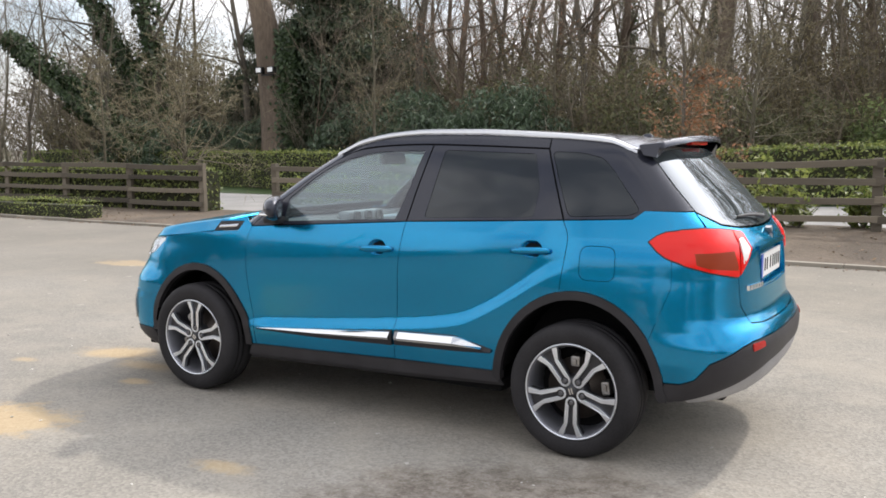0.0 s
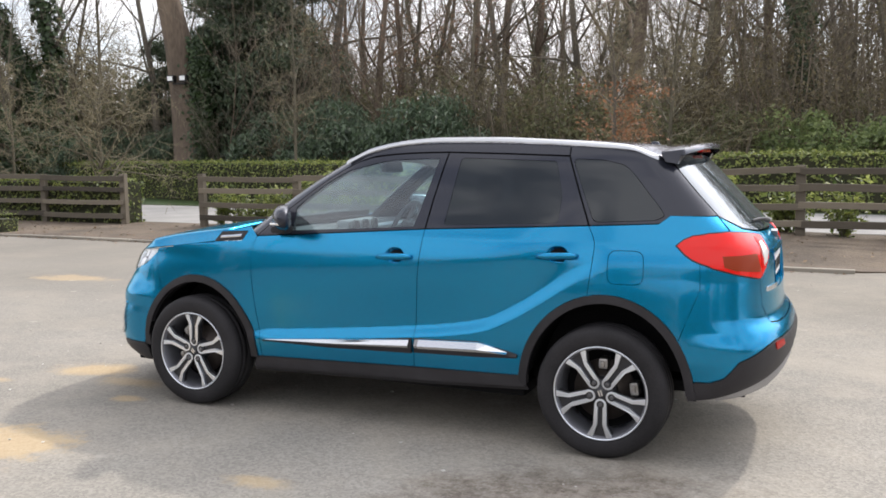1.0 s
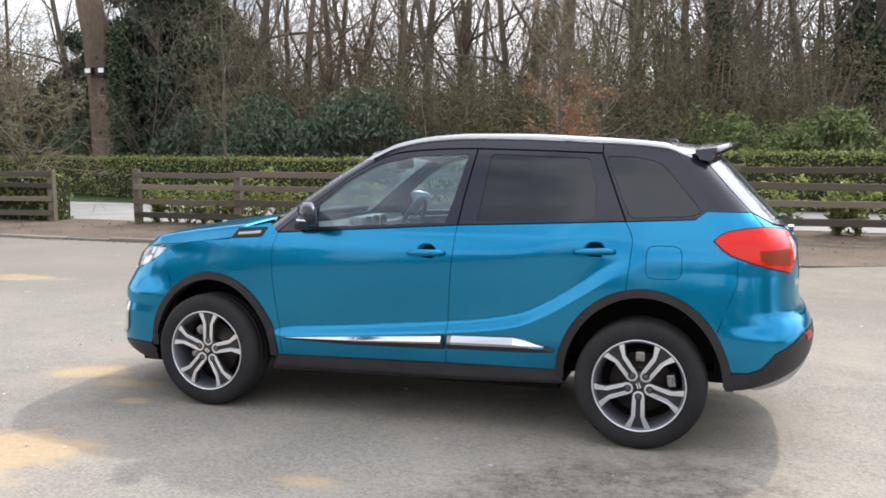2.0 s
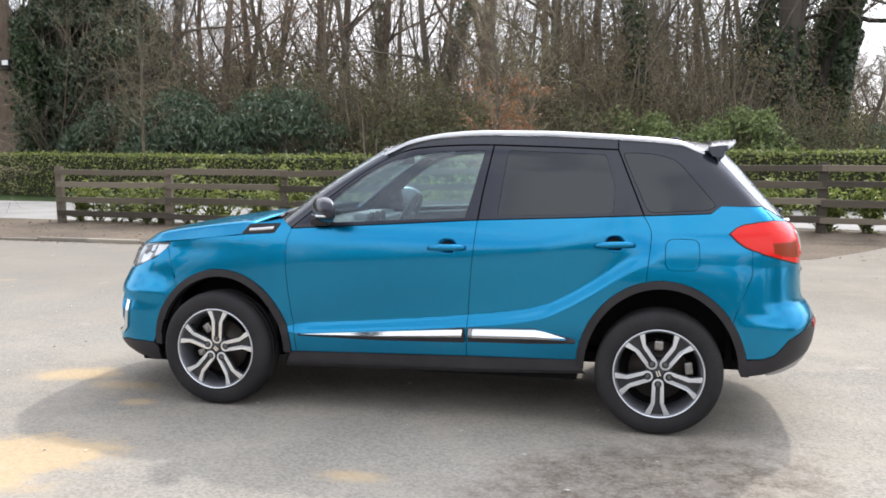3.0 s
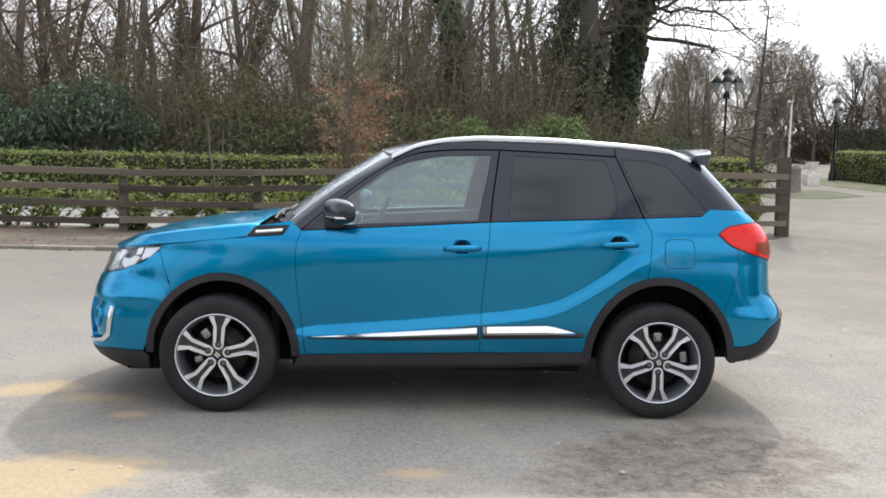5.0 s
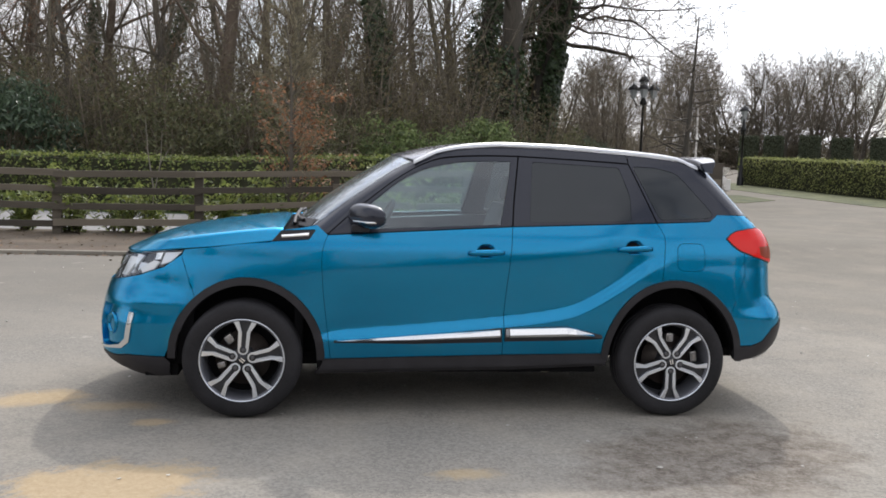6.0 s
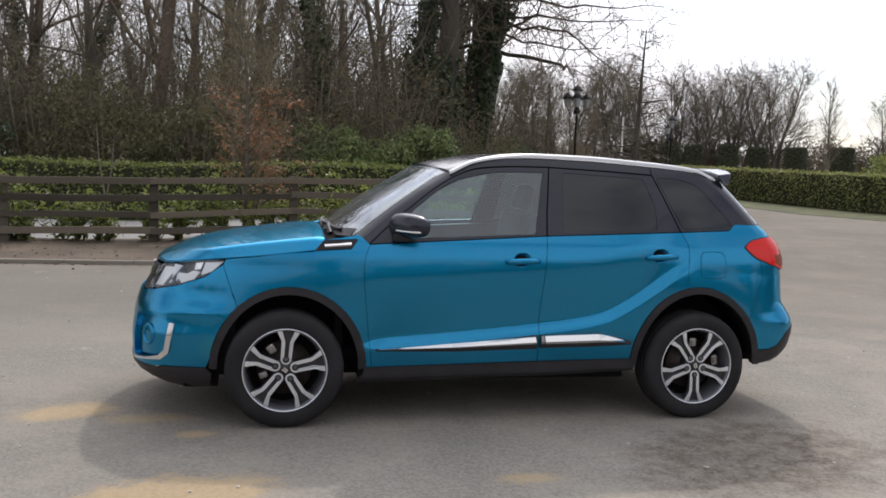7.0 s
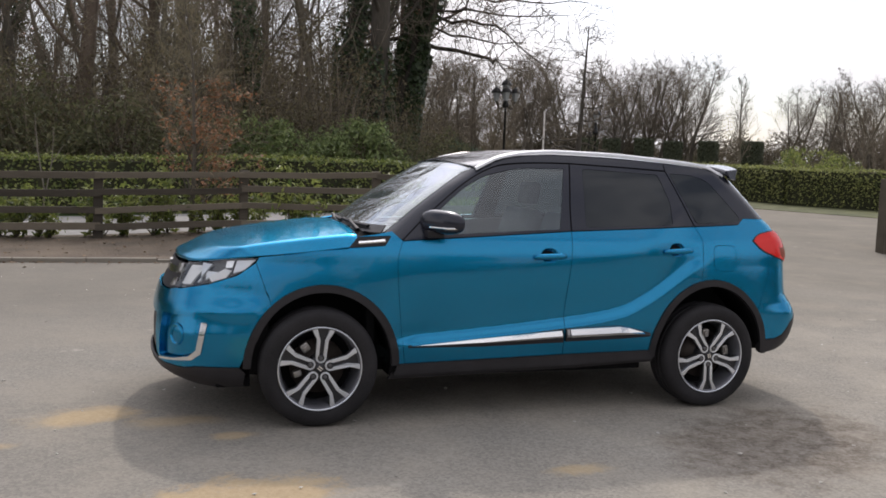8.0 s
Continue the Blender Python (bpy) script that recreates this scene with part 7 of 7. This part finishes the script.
sheet("rear_spoiler", spoiler_fn, 10, 50, M_BLACK, car, "black rear roof spoiler", thick=0.03)
for sg in (-1, 1):
    bm = bmesh.new()
    top = [(1.474, 0.605, 1.506), (1.571, 0.571, 1.519), (1.598, 0.50, 1.535)]
    low = [(1.500, 0.606, 1.462), (1.556, 0.588, 1.452), (1.560, 0.51, 1.475)]
    vs = [[bm.verts.new((x, sg * y * k, z)) for x, y, z in l] for k in (1.0, 0.955) for l in (top, low)]
    for a, b in ((0, 1), (3, 2), (2, 0), (1, 3)):
        for k in range(2):
            bm.faces.new((vs[a][k], vs[a][k + 1], vs[b][k + 1], vs[b][k]))
    bm.faces.new((vs[0][0], vs[1][0], vs[3][0], vs[2][0]))
    bm.faces.new((vs[0][2], vs[2][2], vs[3][2], vs[1][2]))
    bmesh.ops.recalc_face_normals(bm, faces=bm.faces)
    part("spoiler_end", bm, M_BLACK, car)
# brake lamp bar under the spoiler, roof aerial, rear wiper
part("high_brake_lamp", box(1.585, -0.16, 1.512, 1.612, 0.16, 1.530, 0.004), M_RED, car, "red high-level brake lamp")
bm = lathe([(0.035, 0.0), (0.03, 0.02), (0.016, 0.05), (0.004, 0.055)], 16)
bmesh.ops.transform(bm, verts=bm.verts, matrix=Matrix.Translation((1.33, 0, 1.541)) @ Matrix.Diagonal((1.2, 0.45, 0.62, 1)))
part("aerial", bm, M_BLACK, car, "black shark-fin aerial")
wp = [skin(s_at_y(max(y, 1e-3), z, True, True), z, True, -o) for y, z, o in ((0.0, 1.135, 0.02), (0.10, 1.150, 0.016), (0.22, 1.158, 0.012), (0.36, 1.160, 0.010))]
v, q = tubes([(np.array(wp), np.array([0.016, 0.010, 0.008, 0.006]))], 6)
part("rear_wiper", fast_mesh("rear_wiper", v, q, M_PLASTIC, True), M_PLASTIC, car)

# number plate with bars for its characters, badge shapes
plate = new("number_plate")
plate.parent = car
plate["label"] = "white number plate with blue band"
PX = 1.988
bm = box(PX - 0.006, -0.26, 0.858, PX + 0.006, 0.26, 0.978, 0.004)
part("plate_board", bm, M_PLATE, plate)
part("plate_band", box(PX + 0.004, -0.26, 0.859, PX + 0.0085, -0.215, 0.977), M_PLATE_BLUE, plate)
for y, w in ((-0.16, 0.03), (-0.105, 0.03), (-0.02, 0.03), (0.05, 0.03), (0.105, 0.03), (0.16, 0.03), (0.215, 0.03)):
    part("plate_bar", box(PX + 0.004, y - w * 0.3, 0.888, PX + 0.009, y + w * 0.3, 0.950), M_INK, plate)
whole("gate_strip", [R(0.0, 1.030), R(0.34, 1.026), R(0.34, 1.004), R(0.0, 1.006)], M_BLUE, proud(lower, 0.012), True, gap=0, depth=0.03)
for y in (-0.50, -0.465, -0.43, -0.395, -0.36, -0.325):
    p = skin(s_at_y(-y, 0.845), 0.845)
    part("badge_bar", box(p[0] - 0.002, y - 0.011, 0.832, p[0] + 0.008, y + 0.011, 0.856), M_CHROME, car)
for sg in (0, 1):
    bm = bmesh.new()
    prof = [(-0.028, 0.03), (0.012, 0.0), (-0.012, -0.012), (0.028, -0.03), (0.028, -0.008), (0.004, 0.006), (0.028, 0.02), (0.0, 0.04)]
    f = bm.faces.new([bm.verts.new((1.992 if sg == 0 else -2.032, a, (1.062 if sg == 0 else 0.815) + b)) for a, b in prof])
    r = bmesh.ops.extrude_face_region(bm, geom=[f])
    for v in r["geom"]:
        if isinstance(v, bmesh.types.BMVert):
            v.co.x += -0.03 if sg == 0 else 0.03
    bmesh.ops.recalc_face_normals(bm, faces=bm.faces)
    part("badge", bm, M_SKID, car, "silver badge")
# inner shell under the panels, floor pan, wheel wells
shell_lo = [(-1.60, 0.25), (-1.60, 0.90), (-1.06, 0.985), (-0.79, 1.03), (0.2, 1.09), (1.15, 1.13), (1.70, 1.17), (1.76, 1.10), (1.80, 0.9), (1.80, 0.37), (1.665, 0.365)] + [p for p in reversed(ARCH_R_IN) if p[1] > 0.365] + [(0.85, 0.30), (-0.84, 0.26)] + [p for p in reversed(ARCH_F_IN) if p[1] > 0.26]
both("inner_shell", shell_lo, M_GAP, proud(lower, -0.022), gap=0, depth=0.03, step=0.05)
both("inner_shell", [X(1.66, 0.38), X(1.66, 1.10), R(0.5, 1.09), R(0.0, 1.09), R(0.0, 0.3)], M_GAP, proud(lower, -0.10), gap=0, depth=0.03, step=0.05)
both("inner_shell", [X(-1.56, 0.25), X(-1.56, 0.88), F(0.5, 0.85), F(0.0, 0.85), F(0.0, 0.25)], M_GAP, proud(lower, -0.06), gap=0, depth=0.03, step=0.05)
both("inner_shell", [(-0.862, 1.03)] + [X(x + 0.03, z - 0.01, True) for x, z in A_OUT] + [(x, float(ROOF_Z(x)) - 0.006) for x in (-0.109, 0.073, 0.271, 0.568, 0.898, 1.227, 1.392)] + [X(1.47, 1.46, True), X(1.66, 1.24, True), X(1.72, 1.12, True)], M_GAP, proud(upper, -0.016), gap=0, depth=0.015, step=0.02,
     holes=[inset(WIN_F, -0.008), inset(WIN_R, -0.008), inset(WIN_Q, -0.008)])
for name, size in (("floor_pan", (-0.82, -0.74, 0.24, 0.82, 0.74, 0.30)), ("front_undertray", (-1.95, -0.55, 0.24, -0.8, 0.55, 0.32)), ("front_splash_guard", (-1.80, -0.72, 0.21, -1.615, 0.72, 0.30)),
                   ("boot_floor", (0.8, -0.55, 0.30, 1.90, 0.55, 0.36)), ("bulkhead", (-0.97, -0.74, 0.30, -0.92, 0.74, 1.00)), ("boot_wall", (1.60, -0.60, 0.36, 1.64, 0.60, 0.98))):
    part(name, box(*size, 0.01), M_GAP, car)
for cx, rz in ((-1.229, 0.420), (1.257, 0.444)):
    for sg in (-1, 1):
        bm = bmesh.new()
        rows = []
        for k in range(25):
            a = math.pi * (0.05 + 0.90 * k / 24)
            rows.append([bm.verts.new((cx + 0.392 * math.cos(a), sg * y, HUB_Z + (rz + 0.005) * math.sin(a))) for y in (0.83, 0.55)])
        for r1, r2 in zip(rows, rows[1:]):
            bm.faces.new((r1[0], r1[1], r2[1], r2[0])).smooth = True
        bm.faces.new([r[1] for r in rows])
        part("wheel_well", bm, M_GAP, car)


# wheels
def wheel(sg, x, turn, brakes):
    root = new("wheel")
    root.parent = car
    root["label"] = "five-spoke machined alloy wheel with black tyre"
    T = pose(x, sg * 0.7675, HUB_Z + 0.001) @ (Matrix.Rotation(math.pi, 4, "Z") if sg > 0 else Matrix.Identity(4)) @ Matrix.Rotation(radians(turn), 4, "Y")

    def sub(name, bm, mat, parent=root, label=""):
        bmesh.ops.transform(bm, verts=bm.verts, matrix=T @ (Matrix.Identity(4) if mat is M_RUBBER else Matrix.Diagonal((1.06, 1.0, 1.06, 1))))
        return part(name, bm, mat, parent, label)

    # outward is -y
    prof = [(0.226, -0.088), (0.236, -0.100), (0.252, -0.108), (0.285, -0.111), (0.305, -0.107), (0.318, -0.098), (0.327, -0.082), (0.3305, -0.06), (0.3315, -0.045), (0.325, -0.043), (0.325, -0.035), (0.332, -0.033), (0.332, -0.004), (0.325, -0.002), (0.325, 0.006), (0.332, 0.008), (0.3315, 0.045), (0.327, 0.082), (0.318, 0.098), (0.285, 0.111), (0.236, 0.10), (0.226, 0.088)]
    sub("tyre", lathe(prof, 72, "y"), M_RUBBER, label="black rubber tyre")
    rim = sub("rim", lathe([(0.2165, -0.090), (0.2235, -0.101), (0.2215, -0.106), (0.2135, -0.103), (0.2065, -0.090), (0.200, -0.05), (0.190, 0.03), (0.20, 0.09)], 72, "y"), M_BARREL)
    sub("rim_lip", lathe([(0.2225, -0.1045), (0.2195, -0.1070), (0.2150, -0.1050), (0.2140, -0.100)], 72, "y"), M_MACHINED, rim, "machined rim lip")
    sub("brake_disc", lathe([(0.0, -0.02), (0.07, -0.022), (0.075, -0.005), (0.146, -0.003), (0.146, 0.012), (0.07, 0.012)], 48, "y"), M_DISC)
    for up, r, w, h in brakes:
        cal = bmesh.new()
        add_box(cal, r - w / 2, -0.045, -h / 2, r + w / 2, 0.03, h / 2, 0.010, Matrix.Rotation(radians(-up - turn), 4, "Y"))
        add_box(cal, r - w * 0.3, -0.055, -h * 0.2, r + w * 0.2, -0.04, h * 0.3, 0.004, Matrix.Rotation(radians(-up - turn), 4, "Y"))
        sub("brake_caliper", cal, M_STEEL)
    back = lathe([(0.0, 0.05), (0.195, 0.05)], 32, "y")
    sub("back_plate", back, M_GAP)
    # five double spokes, forked at the rim
    for k in range(5):
        a = radians(90 + 72 * k)
        m = Matrix.Rotation(-a, 4, "Y")

        def slab(points, y_top, y_bot, mat, name, parent, chamfer=0.004, label=""):
            bm = bmesh.new()
            ring = lambda f, y: [bm.verts.new((u, y(u), w)) for u, w in f]
            ptop = inset(points, chamfer)
            t, e, b = ring(ptop, y_top), ring(points, lambda u: y_top(u) + chamfer), ring(points, lambda u: y_bot(u))
            bm.faces.new(t)
            n = len(points)
            for i in range(n):
                j = (i + 1) % n
                bm.faces.new((t[i], t[j], e[j], e[i]))
                bm.faces.new((e[i], e[j], b[j], b[i]))
            bmesh.ops.recalc_face_normals(bm, faces=bm.faces)
            bmesh.ops.transform(bm, verts=bm.verts, matrix=m)
            return sub(name, bm, mat, parent, label)

        dish = lambda u: -0.088 - 0.010 * math.sin(min(1, max(0, (u - 0.03) / 0.185)) * math.pi * 0.5) + 0.0
        slab([(0.030, -0.026), (0.150, -0.0325), (0.2135, -0.067), (0.2165, 0.0), (0.2135, 0.067), (0.150, 0.0325), (0.030, 0.026)], lambda u: dish(u) + 0.016, lambda u: dish(u) + 0.042, M_RIM_DARK, "spoke", rim)
        # one machined face runs out along both bars and round the nut
        outer = [(0.2125, 0.0650), (0.152, 0.0315), (0.060, 0.0285)] + [(0.055 + 0.0275 * math.cos(t), 0.0275 * math.sin(t)) for t in np.linspace(radians(95), radians(180), 6)]
        groove = [(0.070, 0.0112), (0.148, 0.0120), (0.2110, 0.0335)]
        seat_ring = [(0.055 + 0.0175 * math.cos(t), 0.0175 * math.sin(t)) for t in np.linspace(radians(180), radians(48), 7)]
        half_face = outer + [(u, -w) for u, w in reversed(outer[:-1])]
        face = half_face + [(u, -w) for u, w in reversed(groove)] + [(u, -w) for u, w in reversed(seat_ring[1:])] + seat_ring + groove
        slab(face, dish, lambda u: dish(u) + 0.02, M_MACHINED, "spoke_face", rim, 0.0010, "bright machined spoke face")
        nut = lathe([(0.0, -0.094), (0.0085, -0.094), (0.0118, -0.090), (0.0118, -0.070)], 6, "y", False)
        bmesh.ops.transform(nut, verts=nut.verts, matrix=m @ Matrix.Translation((0.0550, 0, 0)))
        sub("wheel_nut", nut, M_NUT, rim)
        cupn = lathe([(0.0125, -0.080), (0.0140, -0.0885), (0.0175, -0.0885), (0.0175, -0.07)], 18, "y")
        bmesh.ops.transform(cupn, verts=cupn.verts, matrix=m @ Matrix.Translation((0.0550, 0, 0)))
        sub("nut_seat", cupn, M_RIM_DARK, rim)
    sub("hub", lathe([(0.0, -0.086), (0.058, -0.084), (0.064, -0.076), (0.070, -0.05), (0.07, 0.0)], 32, "y"), M_RIM_DARK, rim)
    sub("centre_cap", lathe([(0.0, -0.092), (0.024, -0.091), (0.0285, -0.087), (0.0285, -0.08)], 28, "y"), M_RIM_DARK, rim, "dark centre cap")
    bd = bmesh.new()
    for d in (-0.006, 0.006):
        add_box(bd, -0.014, -0.0945, d - 0.0035, 0.014, -0.091, d + 0.0035, 0.0, Matrix.Rotation(radians(35), 4, "Y"))
    sub("cap_mark", bd, M_CHROME, rim)


for sg in (-1, 1):
    wheel(sg, HUB_F, 4, ((125, 0.125, 0.05, 0.045), (198, 0.115, 0.045, 0.035)))
    wheel(sg, HUB_R, 36, ((90, 0.130, 0.05, 0.045), (8, 0.148, 0.040, 0.065)))

# cabin
def seat(x, y, w, h=0.62, lean=-18):
    root = new("seat")
    root.parent = car
    root["label"] = "dark grey cloth seat"
    part("seat_cushion", box(x - 0.26, y - w / 2, 0.50, x + 0.24, y + w / 2, 0.66, 0.05), M_CLOTH, root)
    bm = box(-0.06, -w / 2, 0, 0.06, w / 2, h, 0.05)
    bmesh.ops.transform(bm, verts=bm.verts, matrix=pose(x + 0.24, y, 0.60, 0, -lean, 0))
    part("backrest", bm, M_CLOTH, root)
    n = 1 if w < 0.7 else 3
    for k in range(n):
        bm = box(-0.045, -0.12, 0, 0.045, 0.12, 0.17, 0.04)
        yy = y + (k - (n - 1) / 2) * 0.40
        bmesh.ops.transform(bm, verts=bm.verts, matrix=pose(x + 0.24 + (h + 0.04) * math.sin(radians(-lean)), yy, 0.60 + (h + 0.03) * math.cos(radians(lean)), 0, -lean * 0.6, 0))
        part("headrest", bm, M_CLOTH, root)


seat(0.02, -0.36, 0.50)
seat(0.02, 0.36, 0.50)
seat(0.85, 0.0, 1.08, 0.55, -22)


def dash_fn(u, v):
    t = v * 2 - 1
    x = -0.93 + 0.42 * u
    return np.stack([x, t * 0.70, 1.035 + 0.03 * np.sin(u * 2.6) - 0.28 * np.clip(u - 0.75, 0, 1) ** 1.0 * 2.0 + 0.02 * np.exp(-((t + 0.5) / 0.22) ** 2) * u], -1)


sheet("dashboard", dash_fn, 16, 30, M_TRIM, car, "dark moulded dashboard", thick=0.1)
both("door_card", [(-0.80, 0.62), (-0.80, 1.052), (0.27, 1.120), (1.12, 1.150), (1.12, 0.86), (0.85, 0.62)], M_TRIM, proud(lower, -0.055), gap=0, depth=0.02, step=0.05, label="dark inner door trim")
part("parcel_shelf", box(1.16, -0.70, 1.112, 1.70, 0.70, 1.148, 0.01), M_TRIM, car, "dark parcel shelf")
part("dash_trim", box(-0.60, -0.68, 0.985, -0.54, 0.68, 1.045, 0.01), M_SILVER, car, "silver dashboard trim")
part("dash_centre", box(-0.63, -0.20, 1.010, -0.532, 0.20, 1.094, 0.02), M_SKID, car, "silver dashboard centre with round vents")
for y in (-0.125, 0.0, 0.125):
    bm = lathe([(0.0, 0.002), (0.024, 0.002), (0.030, 0.012), (0.038, 0.012), (0.040, -0.004)], 24, "z")
    bmesh.ops.transform(bm, verts=bm.verts, matrix=pose(-0.531, y, 1.056) @ Matrix.Rotation(radians(90), 4, "Y"))
    part("dash_vent", bm, M_TRIM, car, "round dashboard vent")
bm = bmesh.new()
rows = []
for k in range(40):
    a = 2 * math.pi * k / 40
    rows.append([bm.verts.new(((0.185 + 0.016 * math.cos(b)) * math.cos(a), (0.185 + 0.016 * math.cos(b)) * math.sin(a), 0.016 * math.sin(b))) for b in np.linspace(0, 2 * math.pi, 8, endpoint=False)])
for k in range(40):
    for j in range(8):
        bm.faces.new((rows[k][j], rows[(k + 1) % 40][j], rows[(k + 1) % 40][(j + 1) % 8], rows[k][(j + 1) % 8])).smooth = True
add_box(bm, -0.17, -0.02, -0.012, 0.17, 0.02, 0.008, 0.006)
add_box(bm, -0.015, -0.17, -0.012, 0.015, 0.0, 0.008, 0.006)
add_box(bm, -0.06, -0.055, -0.03, 0.06, 0.055, 0.015, 0.015)
bmesh.ops.transform(bm, verts=bm.verts, matrix=pose(-0.42, 0.36, 1.02, 0, -64, 0) @ Matrix.Rotation(radians(90), 4, "Z"))
part("steering_wheel", bm, M_TRIM, car, "black steering wheel")
v, q = tubes([(np.array([(-0.75, 0.36, 0.92), (-0.43, 0.36, 1.015)]), np.array([0.04, 0.035]))], 10)
part("steering_column", fast_mesh("steering_column", v, q, M_TRIM, True), M_TRIM, car)
bm = box(-0.02, -0.12, -0.035, 0.02, 0.12, 0.035, 0.012)
bmesh.ops.transform(bm, verts=bm.verts, matrix=pose(-0.33, 0, 1.43, 0, -12, 0))
part("rear_view_mirror", bm, M_TRIM, car)
